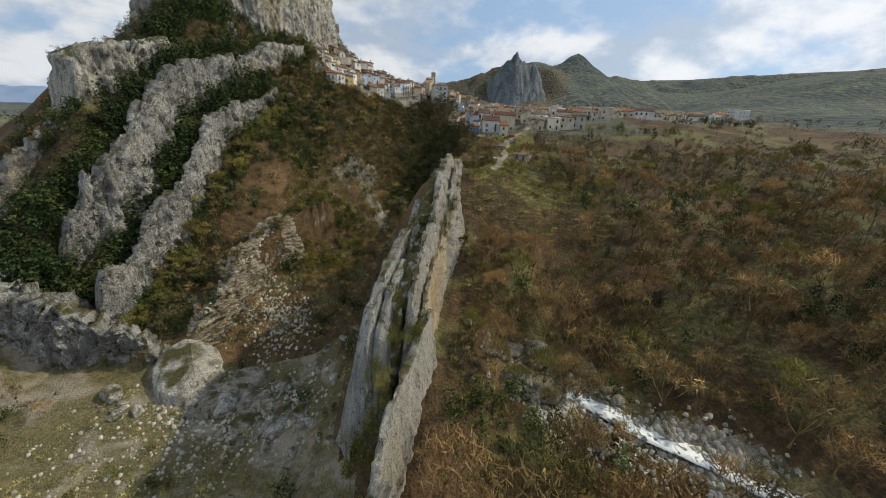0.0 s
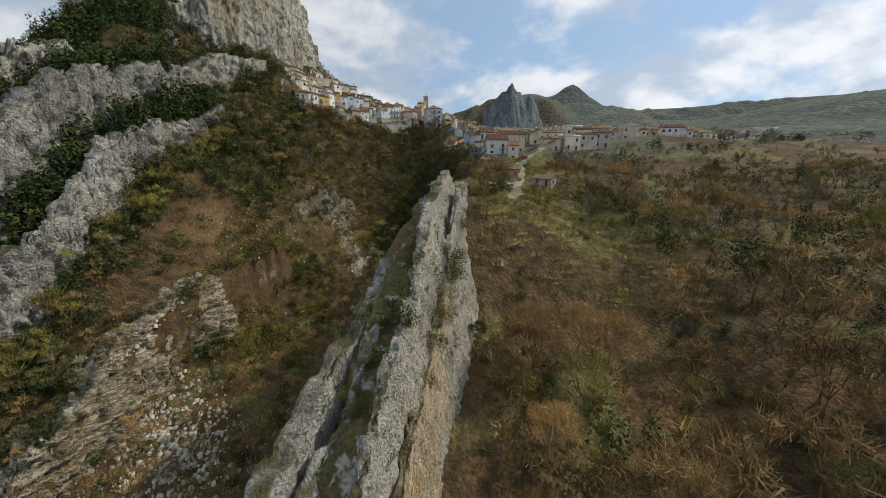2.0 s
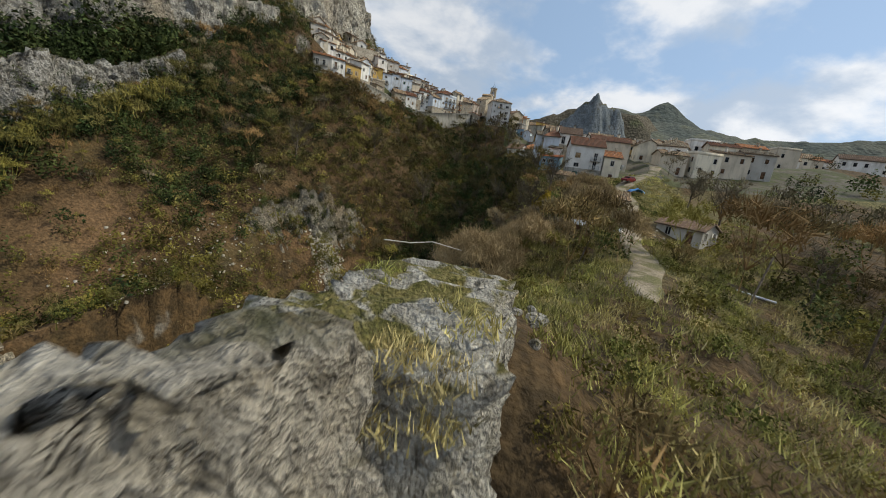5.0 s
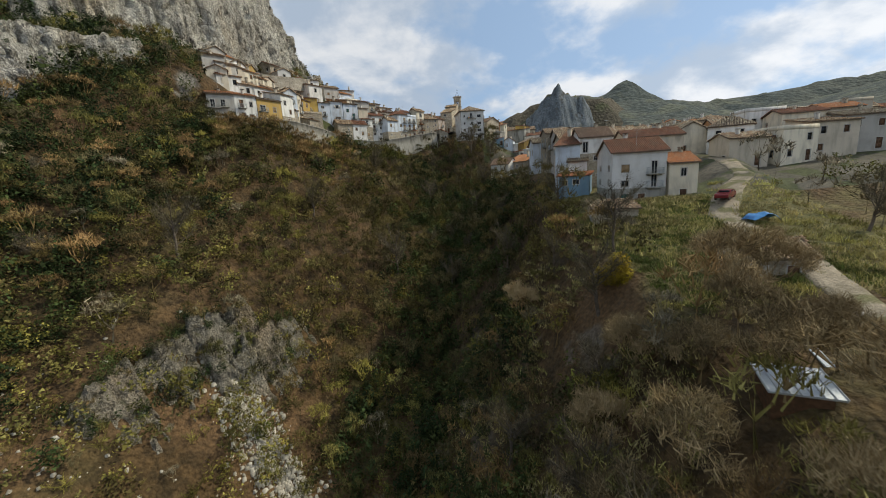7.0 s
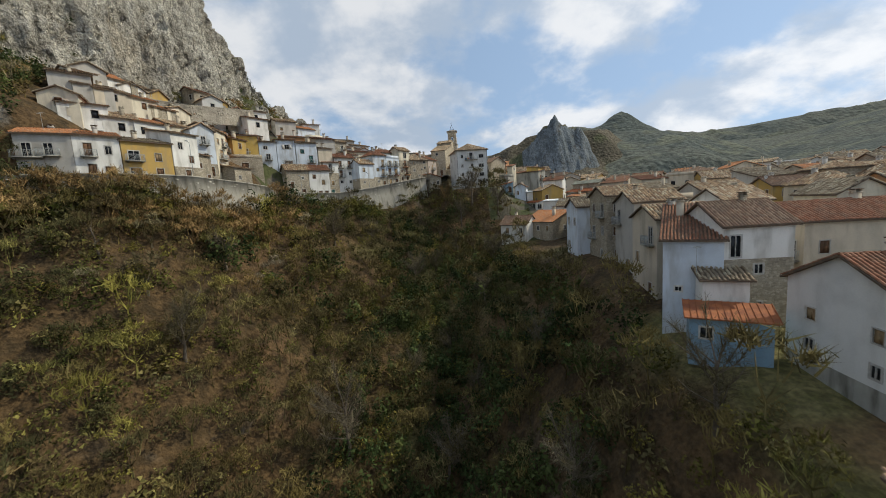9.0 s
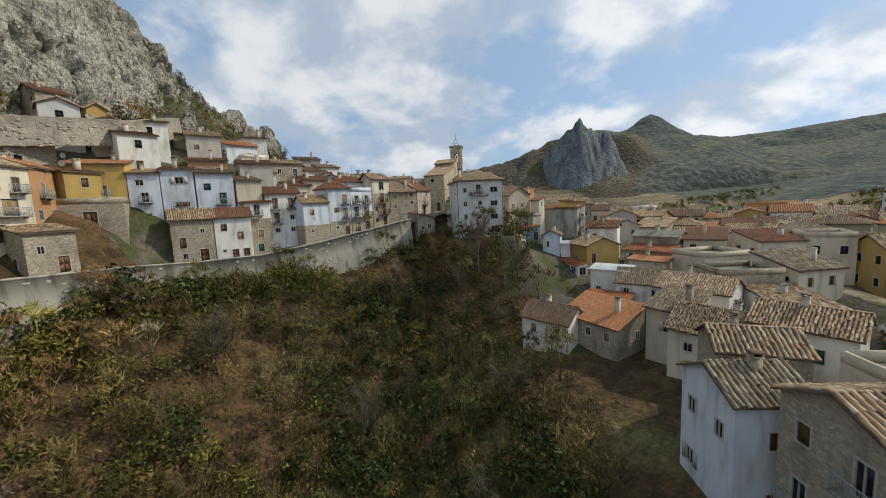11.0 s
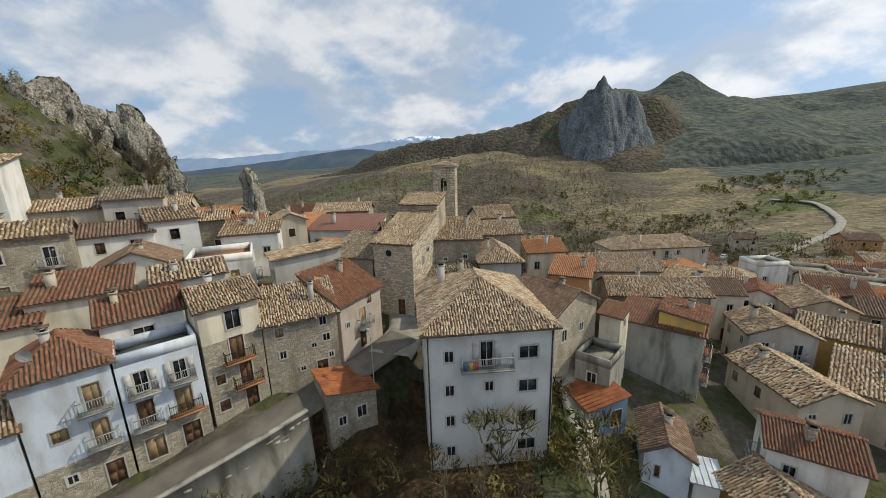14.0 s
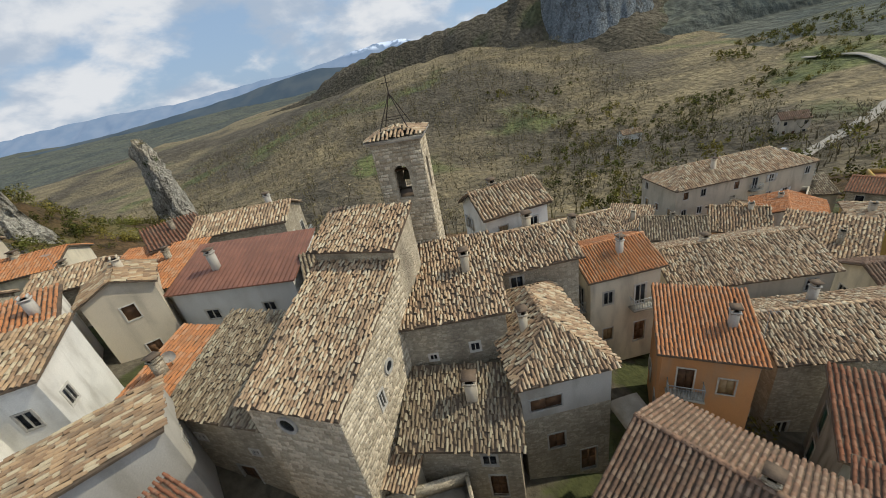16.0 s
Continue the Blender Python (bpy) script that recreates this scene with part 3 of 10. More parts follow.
def land_z(x, y):
    x, y = np.asarray(x, float), np.asarray(y, float)
    z = land(x, y)
    far = np.clip((np.hypot(x, y - 200) - 420) / 700, 0, 1)
    rough = (1 - 0.85 * in_town(x, y)) * (1 - 0.7 * ((x > 18) & (x < 60) & (y > 108) & (y < 200)))
    z = z + (fbm(x, y, 0, 22, 4, 3) * 2.4 + fbm(x, y, 0, 5, 2, 13) * 0.35) * rough + far * (fbm(x, y, 0, 240, 5, 9) * 22)
    d, h = along(x, y, TRACK)
    f = np.clip((6 - np.abs(d)) / 4, 0, 1)
    z = z * (1 - f) + (h - 0.1) * f
    # the street: level ground up to the house fronts, a drop on the gorge side
    d, h = along(x, y, STREET)
    f = np.clip((9.5 + d) / 4, 0, 1) * (d < 0.9)
    z = np.where(f > 0, z * (1 - f) + np.minimum(z, h - 0.12) * f, z)
    z = np.where((d < 0.9) & (d > -2.2), h - 0.12, z)
    drop = np.clip((d - 0.9) / 1.2, 0, 1)
    z = np.where((d >= 0.9) & (d < 8), np.minimum(z, (h - 0.12) * (1 - drop) + (h - 3.4) * drop), z)
    # level pads under the apartment house and the outbuilding on the brink
    for cx, cy, hx, hy, top in ((23.4, 298, 7.2, 3.2, 74.2), (11.6, 302.6, 1.6, 1.6, 75.0)):
        d = np.hypot(np.maximum(np.abs(x - cx) - hx, 0), np.maximum(np.abs(y - cy) - hy, 0))
        z = np.maximum(z, top - 1.25 * d)
    return z


gx = graded(-150, 200, 1.9, -4300, 4300)
gy = graded(0, 400, 1.9, -1200, 4300)
GX, GY = np.meshgrid(gx, gy)
GZ = land_z(GX, GY)


def mesh_of(name, co, faces, mats, smooth=False, index=None):
    """A mesh from arrays of places and faces (all triangles or all quads)."""
    co, faces = np.ascontiguousarray(co, np.float32), np.ascontiguousarray(faces, np.int32)
    me = bpy.data.meshes.new(name)
    n = faces.shape[1]
    me.vertices.add(len(co))
    me.vertices.foreach_set("co", co.ravel())
    me.loops.add(faces.size)
    me.loops.foreach_set("vertex_index", faces.ravel())
    me.polygons.add(len(faces))
    me.polygons.foreach_set("loop_start", np.arange(0, faces.size, n, dtype=np.int32))
    for m in mats:
        me.materials.append(m)
    if index is not None:
        me.polygons.foreach_set("material_index", np.asarray(index, np.int32))
    me.update(calc_edges=True)
    if smooth:
        me.polygons.foreach_set("use_smooth", np.ones(len(faces), bool))
    return me


def sheet(name, X, Y, Z, mats, index=None, smooth=True, wrap=False):
    ny, nx = X.shape
    idx = np.arange(nx * ny).reshape(ny, nx)
    if wrap:
        idx = np.concatenate([idx, idx[:, :1]], 1)
    q = np.stack([idx[:-1, :-1], idx[:-1, 1:], idx[1:, 1:], idx[1:, :-1]], -1).reshape(-1, 4)
    return mesh_of(name, np.stack([X, Y, Z], -1).reshape(-1, 3), q, mats, smooth, index)


far_cell = (np.hypot(GX[:-1, :-1] - 20, GY[:-1, :-1] - 180) > 235).astype(int)
built = in_town(GX[:-1, :-1], GY[:-1, :-1]) > 0.5
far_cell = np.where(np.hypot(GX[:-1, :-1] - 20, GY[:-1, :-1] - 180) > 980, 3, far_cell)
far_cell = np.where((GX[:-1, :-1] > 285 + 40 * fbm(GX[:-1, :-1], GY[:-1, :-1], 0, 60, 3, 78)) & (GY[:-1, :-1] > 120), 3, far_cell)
cxg, cyg = GX[:-1, :-1], GY[:-1, :-1]
wobble = fbm(cxg, cyg, 0, 14, 3, 77)
bed = ((cxg > -104) & (cxg < -9) & (cyg > 30) & (cyg < 97 + 6 * wobble) & (GZ[:-1, :-1] < 3 + 3 * wobble) & (cyg < 92 - 0.0 * cxg))
bed |= (np.abs(cxg - np.interp(cyg, [-20, 0, 20, 46, 56, 64, 72], [112, 96, 80, 50, 36, 26, 17])) < 8 + 5 * wobble) & (cyg < 64) & (cxg > 22)
far_cell = np.where(bed, 4, far_cell)
far_cell = np.where(built & ((GX[:-1, :-1] > 44) | (GY[:-1, :-1] > 270)), 2, far_cell).ravel()
ground = tagged(new("ground", sheet("ground", GX, GY, GZ, [M["ground"], M["valley"], M["town_ground"], M["far_woods"], M["gravel"]], far_cell)), "brown gorge slopes with leaf litter, grass and scree", "ground", kind="structure")


def part(name, me, parent, label=""):
    ob = new(name, me)
    ob.parent = parent
    return tagged(ob, label)


def draped(name, pts, width, mat, lift=0.25, step=1.2, label="", category="", fade=0.5):
    """A strip of road or water laid on the land along a line of points (x, y, z or None)."""
    pts = [np.array(p, float) for p in pts]
    seg = [np.linalg.norm((b - a)[:2]) for a, b in zip(pts, pts[1:])]
    s = np.concatenate([[0], np.cumsum(seg)])
    t = np.linspace(0, s[-1], max(3, int(s[-1] / step)))
    c = np.stack([np.interp(t, s, [p[k] for p in pts]) for k in range(3)], -1)
    d = np.gradient(c[:, :2], axis=0)
    d /= np.linalg.norm(d, axis=1)[:, None]
    nrm = np.stack([d[:, 1], -d[:, 0]], -1)
    w = np.array([-0.5, -0.44, -0.2, 0.2, 0.44, 0.5])
    wob = (1 + 0.3 * fbm(t, np.zeros(len(t)), 0, 5, 3, 5)) * np.clip((s[-1] - t + 0.6) / fade, 0.05, 1)
    X = c[:, None, 0] + nrm[:, None, 0] * w * width * wob[:, None]
    Y = c[:, None, 1] + nrm[:, None, 1] * w * width * wob[:, None]
    Z = c[:, None, 2] + np.array([-0.35, 0, 0.05, 0.05, 0, -0.35]) + lift
    me = sheet(name, X.T, Y.T, Z.T, [mat])
    return tagged(new(name, me), label, category, kind="structure")

# ---- rock ----


def cells(x, y, z, seed):
    """Cellular noise: a value for each cell and the distance to the cell's border."""
    xi, yi, zi = (np.floor(v).astype(np.int64) for v in (x, y, z))
    f1, f2, val = np.full(x.shape, 9.0), np.full(x.shape, 9.0), np.zeros(x.shape)
    for dx in (-1, 0, 1):
        for dy in (-1, 0, 1):
            for dz in (-1, 0, 1):
                a, b, c = xi + dx, yi + dy, zi + dz
                d = np.sqrt((a + rnd3(a, b, c, seed) - x) ** 2 + (b + rnd3(a, b, c, seed + 1) - y) ** 2 + (c + rnd3(a, b, c, seed + 2) - z) ** 2)
                near = d < f1
                f2 = np.where(near, f1, np.minimum(f2, d))
                val = np.where(near, rnd3(a, b, c, seed + 3), val)
                f1 = np.where(near, d, f1)
    return val, f2 - f1


def blocks(X, Y, Z, size, seed, tall=1.6):
    """Relief of split limestone: large and small blocks with clefts between them."""
    wx, wy = 0.5 * fbm(X, Y, Z, size, 2, seed + 50) * size, 0.5 * fbm(X, Y, Z, size, 2, seed + 60) * size
    v1, e1 = cells((X + wx) / size, (Y + wy) / size, Z / (size * tall), seed)
    s = size * 0.36
    v2, e2 = cells((X + wx) / s, (Y + wy) / s, Z / (s * 1.2), seed + 9)
    return (v1 - 0.5) * 1.5 + (v2 - 0.5) * 0.7 - 0.8 * np.exp(-e1 * 8) - 0.3 * np.exp(-e2 * 7)


LEDGES = []


def crag(name, spine, thick, mat, label, seed=1, rough=1.2, top=0.4, step=0.8, rows=36, jag=0.25, size=5.0, flute=0.6, lean=0.0, strata=0.0, hug=None, batter=1.0, category="crag", ledge=0.5):
    """A rib or wall of rock along a line of (x, y, z of the foot, z of the crest)."""
    p = np.array(spine, float)
    s = np.concatenate([[0], np.cumsum(np.linalg.norm(np.diff(p[:, :2], axis=0), axis=1))])
    n = max(8, int(s[-1] / step))
    t = np.linspace(0, s[-1], n)
    c = np.stack([np.interp(t, s, p[:, k]) for k in range(4)], -1)
    # the line wanders a little
    d = np.gradient(c[:, :2], axis=0)
    d /= np.linalg.norm(d, axis=1)[:, None] + 1e-9
    across = np.stack([d[:, 1], -d[:, 0]], -1)
    c[:, :2] += across * (fbm(t, np.zeros(n), 0, 9, 3, seed + 70) * thick * 0.22)[:, None]
    if hug is not None:
        c[:, 3] = land_z(c[:, 0] - 4.5, c[:, 1]) + hug
    m = (rows - 5) // 2
    up = np.linspace(0, 1, m) ** 0.9
    q = np.concatenate([up, np.ones(5), up[::-1]])
    side = np.concatenate([np.full(m, -1.0), np.linspace(-0.75, 0.75, 5), np.full(m, 1.0)])
    ends = np.clip(np.minimum(t, s[-1] - t) / (thick * 0.7) + 0.25, 0, 1) ** 0.6
    cut, _ = cells(t / 4.5, np.zeros(n), np.zeros(n), seed + 5)
    notch = 1 - jag * (0.55 * np.clip(fbm(t, np.zeros(n), 0, 11, 3, seed + 31) + 0.35, 0, 1) + 0.45 * cut ** 2)
    H = np.maximum((c[:, 3] - c[:, 2]) * notch * ends, 0.5)
    half = 0.5 * thick * (0.55 + 0.45 * ends) * (1 + 0.3 * fbm(t, np.zeros(n), 0, 14, 2, seed + 41))
    wide = top + (1 - top) * (1 - q) ** batter
    O = half[:, None] * (side * wide)[None] + lean * H[:, None] * q[None]
    X = c[:, None, 0] + across[:, None, 0] * O
    Y = c[:, None, 1] + across[:, None, 1] * O
    Z = c[:, None, 2] + H[:, None] * q[None] * (1 + 0 * O)
    push = rough * blocks(X, Y, Z, size, seed) + rough * flute * fbm(X, Y, Z * 0.16, size * 0.8, 3, seed + 7, True)
    if strata:
        lay = np.sin(Z * 4.2 - (X + Y) * 0.55 + 2.2 * fbm(X, Y, Z, 8, 2, seed + 3))
        push = push + strata * np.sign(lay) * np.abs(lay) ** 0.4
    crest = (np.abs(side) < 0.9)[None] * 1.0
    X = X + across[:, None, 0] * push * np.sign(side)[None] * (1 - 0.6 * crest)
    Y = Y + across[:, None, 1] * push * np.sign(side)[None] * (1 - 0.6 * crest)
    shove = rough * 0.45 * fbm(X, Y, Z, size * 0.7, 2, seed + 91)
    X, Y = X + d[:, None, 0] * shove, Y + d[:, None, 1] * shove
    Z = Z + push * (0.25 + 0.55 * crest) * np.minimum(1, q * 3)[None]
    ob = new(name, sheet(name, X, Y, Z, [mat], smooth=False))
    if ledge:
        dz = np.abs(np.diff(Z, axis=1))
        dh = np.hypot(np.diff(X, axis=1), np.diff(Y, axis=1))
        ok = (dz < dh * 0.9) & (dh > 0.25)
        P = np.stack([X[:, :-1][ok], Y[:, :-1][ok], Z[:, :-1][ok]], -1)
        r = np.random.RandomState(seed)
        LEDGES.append(P[r.rand(len(P)) < 0.1 * ledge])
    return tagged(ob, label, category)




def fin(name, spine, mat, label, seed=1, width=0.8, east=0.3, west=0.1, rough=0.3, size=2.0, tall=2.5, flute=0.5, plate=0.25, dip=0.0, step=0.35, rows=64, jag=0.6, category="crag", ledge=0.4, blunt=2.0, wander=0.3):
    """An upright plate of rock by its crest line (x, y, z of the foot, z of the crest), with the fall-out of its two faces."""
    p = np.array(spine, float)
    s = np.concatenate([[0], np.cumsum(np.linalg.norm(np.diff(p[:, :2], axis=0), axis=1))])
    n = max(10, int(s[-1] / step))
    t = np.linspace(0, s[-1], n)
    c = np.stack([np.interp(t, s, p[:, k]) for k in range(4)], -1)
    d = np.gradient(c[:, :2], axis=0)
    for _ in range(6):
        d[1:-1] = (d[:-2] + d[1:-1] * 2 + d[2:]) / 4
    d /= np.linalg.norm(d, axis=1)[:, None] + 1e-9
    across = np.stack([d[:, 1], -d[:, 0]], -1)
    c[:, :2] += across * (fbm(t, np.zeros(n), 0, 7, 3, seed + 70) * wander)[:, None]
    v, _ = cells(t / 3.1, np.zeros(n), np.zeros(n), seed + 5)
    w, _ = cells(t / 1.2, np.zeros(n), np.zeros(n), seed + 8)
    e = np.clip(np.minimum(t, s[-1] - t) / blunt + 0.08, 0, 1) ** 0.45
    H = np.maximum((c[:, 3] - c[:, 2]) * e - jag * (v + 0.4 * w + 0.5 * fbm(t, np.zeros(n), 0, 9, 2, seed + 31)), 0.6)
    m = (rows - 4) // 2
    up = np.linspace(0, 1, m)
    q = np.concatenate([up, np.ones(4), up[::-1]])
    side = np.concatenate([np.full(m, -1.0), np.linspace(-0.6, 0.6, 4), np.full(m, 1.0)])
    crest = (np.abs(side) < 0.9)[None] * 1.0
    fall = H[:, None] * (1 - q)[None]
    half = 0.5 * width * (1 + 0.5 * fbm(t, np.zeros(n), 0, 5, 2, seed + 41))
    out = np.interp(t, s, east) if isinstance(east, list) else np.full(n, float(east))
    O = half[:, None] * side[None] + fall * np.where(side[None] > 0, out[:, None], -west)
    X, Y = (c[:, None, k] + across[:, None, k] * O for k in (0, 1))
    Z = c[:, None, 2] + H[:, None] * q[None] + 0 * O
    T = t[:, None] + 0 * Z
    push = rough * blocks(X, Y, Z, size, seed, tall) + rough * flute * fbm(X, Y, Z * 0.14, size * 0.9, 3, seed + 7, True)
    v1, e1 = cells((T + dip * Z) / (size * 0.8), Z / (size * 2.2) - dip * T / size, O * 0 + (side > 0)[None] * 9.0, seed + 21)
    push = push + plate * (v1 - 0.5) - 0.35 * plate * np.exp(-e1 * 9)
    sgn = np.sign(side)[None] * (1 - 0.7 * crest)
    X, Y = (a + across[:, None, k] * push * sgn for k, a in ((0, X), (1, Y)))
    shove = rough * 0.5 * fbm(X, Y, Z, size, 3, seed + 91)
    X, Y = X + d[:, None, 0] * shove, Y + d[:, None, 1] * shove
    Z = Z + push * (0.15 + 0.5 * crest) * np.minimum(1, q * 3)[None]
    ob = new(name, sheet(name, X, Y, Z, [mat], smooth=False))
    if ledge:
        dz, dh = np.abs(np.diff(Z, axis=1)), np.hypot(np.diff(X, axis=1), np.diff(Y, axis=1))
        ok = (dz < dh * 1.1) & (dh > 0.12)
        P = np.stack([X[:, :-1][ok], Y[:, :-1][ok], Z[:, :-1][ok]], -1)
        LEDGES.append(P[np.random.RandomState(seed).rand(len(P)) < 0.1 * ledge])
    return tagged(ob, label, category)


# the knife-edge rib that the drone follows
fin("rock_rib", [(0.2, 52.5, 12, 30.5), (1.2, 55, 12, 33.8), (2.2, 60, 14, 37.2), (3.4, 64.8, 18, 40.8), (4.5, 69.4, 21, 42.4), (5.3, 73.1, 23, 44.4), (6.7, 82, 28, 48.2), (8.9, 91, 34, 52.4), (10.2, 96.5, 37, 53.0), (11, 100, 38, 52.7), (11.8, 104, 39, 51.6)],
    M["rib_rock"], "knife-edge rib of pale pebbly limestone across the gorge", 3, 1.1, [0.05, 0.06, 0.08, 0.1, 0.11, 0.12, 0.24, 0.3, 0.26, 0.2, 0.2], 0.06, 0.3, 0.9, 2.2, 0.5, 0.42, 0.25, 0.24, 96, 0.7, ledge=0.25)
fin("rock_rib", [(-6.5, 26, -6, 4), (-4.6, 33, -2, 13), (-3.0, 38, 2, 18.6), (-1.8, 42.7, 6, 23.0), (-0.2, 47, 9, 24.6), (1.2, 50.8, 10, 25.6), (2.8, 53.6, 12, 29.2), (3.7, 56, 13, 29.8), (4.4, 58.5, 14, 29.0)],
    M["rib_rock"], "low thin fin of pale limestone running down to the stream", 4, 1.2, 0.16, 0.12, 0.2, 1.2, 2.4, 0.5, 0.35, 0.2, 0.28, 56, 0.9, ledge=0.3)
fin("rock_slab", [(-7.2, 49, 4, 25), (-5.6, 53, 8, 31.6), (-4.6, 55.5, 10, 34.4), (-2.9, 61, 14, 37.6), (-0.9, 67, 18, 40.2), (0.6, 71.4, 22, 41.7), (1.4, 76, 25, 42.4), (2.6, 81, 28, 43.0), (3.8, 86, 30, 44.4)],
    M["slab_rock"], "outer grey limestone slab standing beside the rib", 9, 1.9, 0.10, 0.22, 0.3, 2.6, 3.0, 0.5, 0.5, 0.1, 0.3, 64, 0.8, ledge=0.2)
fin("rock_slab", [(-4.9, 49.5, 6, 26), (-3.6, 53, 9, 31.2), (-2.4, 56.6, 12, 34.4), (-0.8, 61.5, 15, 36.6), (0.9, 66, 18, 38.8), (2.1, 70, 21, 40.4), (3.0, 74, 24, 41.6)],
    M["slab_rock"], "inner grey slab split from its neighbour by a dark cleft", 12, 0.9, 0.08, 0.06, 0.25, 2.2, 3.0, 0.5, 0.45, 0.1, 0.3, 60, 0.9, ledge=0.2)
fin("rock_slab", [(2.6, 54.5, 12, 29.4), (3.9, 60, 14, 33.0), (5.5, 67, 18, 36.0), (6.8, 73.5, 22, 38.2), (8.4, 79.5, 25, 39.8), (10.2, 85.5, 28, 41.2), (11.4, 89, 31, 41.6)],
    M["buff_rock"], "sunlit buff slab on the flank of the rib", 14, 0.8, 0.08, 0.02, 0.3, 1.3, 3.4, 0.5, 0.4, 0.15, 0.28, 64, 0.9, ledge=0.15)
fin("rock_slab", [(8.9, 82, 30, 43.0), (10.1, 86, 33, 46.6), (11.3, 90.4, 36, 50.0), (12.0, 93.6, 37, 50.6), (12.5, 96.5, 38, 49.6)],
    M["rib_rock"], "upper flake of pale limestone leaning on the rib", 15, 0.6, 0.14, 0.02, 0.25, 1.1, 3.0, 0.5, 0.3, 0.2, 0.28, 56, 0.7, ledge=0.2)
crag("grassy_ledge", [(-2.6, 53, 8, 30), (-1.0, 58, 12, 33.6), (1.0, 64, 18, 37.2), (2.6, 70, 22, 39.8), (4.2, 78, 27, 42.8), (5.8, 86, 32, 45.6), (7.4, 92, 34, 48.6), (9, 98, 36, 50)], 4.2, M["ledge_turf"], "narrow grassy ledge between slab and rib", 17, 0.35, 0.8, 0.4, 30, 0.1, 1.6, 0.3, ledge=1.0)
crag("grassy_ledge", [(4.4, 66, 18, 34.4), (5.6, 71, 21, 36.4), (7.2, 78, 26, 40.2), (8.6, 84, 30, 43.0), (9.8, 89, 34, 46.6), (11.0, 93.6, 36, 48.4), (11.8, 98, 38, 49.4)], 1.9, M["ledge_turf"], "turf and scrub choking the cleft behind a flake", 18, 0.3, 0.8, 0.4, 24, 0.1, 1.6, 0.3, ledge=0.6)
crag("rock_shelf", [(11.4, 100, 38, 51.2), (12.6, 106, 38, 50.6), (13.8, 112, 38, 49.9), (15.2, 117, 38, 48.4)], 5.6, M["shelf_rock"], "flat mossy rock shelf at the end of the rib", 19, 0.42, 0.85, 0.2, 60, 0.08, 1.3, 0.5, ledge=0.9)
LEDGE_OF_SHELF = LEDGES.pop()
# ribs and cliffs above the gorge
fin("rock_rib", [(-81.5, 94, -14, 15), (-79, 97.5, -10, 20), (-77.2, 105, -4, 20.5), (-76.2, 112, 4, 28), (-75, 118, 12, 35), (-73, 124, 17, 37), (-72.2, 129, 20, 39.5), (-71.8, 137, 26, 48), (-71.2, 145.6, 32, 56.5), (-72.4, 150, 36, 59.2), (-71, 158, 42, 62), (-69, 166, 47, 64.5), (-67, 174.5, 52, 67), (-64, 184, 57, 70), (-61, 193, 62, 74)],
    M["grey_rock"], "pale limestone rib climbing the slope above the gorge", 21, 2.6, 0.05, 0.25, 0.75, 1.9, 2.4, 0.8, 1.1, 0.1, 0.42, 80, 2.6, ledge=0.9, blunt=3)
fin("rock_rib", [(-98, 101, -12, 15), (-94, 107, -6, 28), (-91.2, 115, 4, 41.5), (-88.2, 120.7, 12, 47), (-86.4, 128, 20, 55), (-85, 135.5, 26, 63), (-85.4, 146, 34, 70), (-84.6, 158, 42, 77), (-81.5, 170, 50, 81), (-78.5, 180, 56, 83), (-73, 192, 63, 86), (-70, 203, 70, 90), (-66.5, 212, 76, 91)],
    M["grey_rock"], "massive grey limestone rib with dark clefts", 27, 4.5, 0.07, 0.3, 1.1, 2.8, 2.6, 1.0, 1.6, 0.1, 0.5, 96, 3.6, ledge=1.0, blunt=4)
fin("cliff", [(-113.5, 141, 18, 58), (-112.6, 144, 22, 75), (-111.6, 147, 28, 78), (-109, 155, 36, 82), (-104, 165, 44, 84), (-101.5, 172, 48, 86), (-98.5, 182, 54, 87), (-96, 194, 60, 90), (-92, 206, 68, 96), (-86, 216, 76, 102)],
    M["rock"], "tall grey limestone cliff above the gorge mouth", 33, 8.0, 0.1, 0.3, 1.3, 3.6, 2.6, 1.0, 1.9, 0.1, 0.55, 104, 3.4, ledge=0.9, blunt=2)
fin("cliff", [(-122, 116, -6, 30), (-119, 124, 4, 44), (-116, 132, 10, 52), (-114.5, 139, 18, 60), (-113, 146, 26, 62)],
    M["grey_rock"], "grey limestone buttress below the tall cliff", 35, 5.0, 0.1, 0.2, 1.2, 3.2, 2.6, 1.0, 1.6, 0.1, 0.5, 70, 3.0, ledge=1.0, blunt=3)
fin("cliff", [(-134, 108, -16, 34), (-124, 101, -16, 27), (-113, 97, -16, 24), (-103, 95, -16, 19), (-93, 93.5, -16, 17), (-84, 92.5, -16, 13), (-76, 92, -16, 8), (-68, 92, -16, 3), (-62, 94, -16, -1), (-57, 99, -14, -3)],
    M["grey_rock"], "steep grey cliff foot with shallow caves", 41, 5.0, 0.04, 0.3, 1.7, 3.4, 2.0, 1.2, 1.7, 0.1, 0.45, 90, 3.0, ledge=0.7, blunt=4)
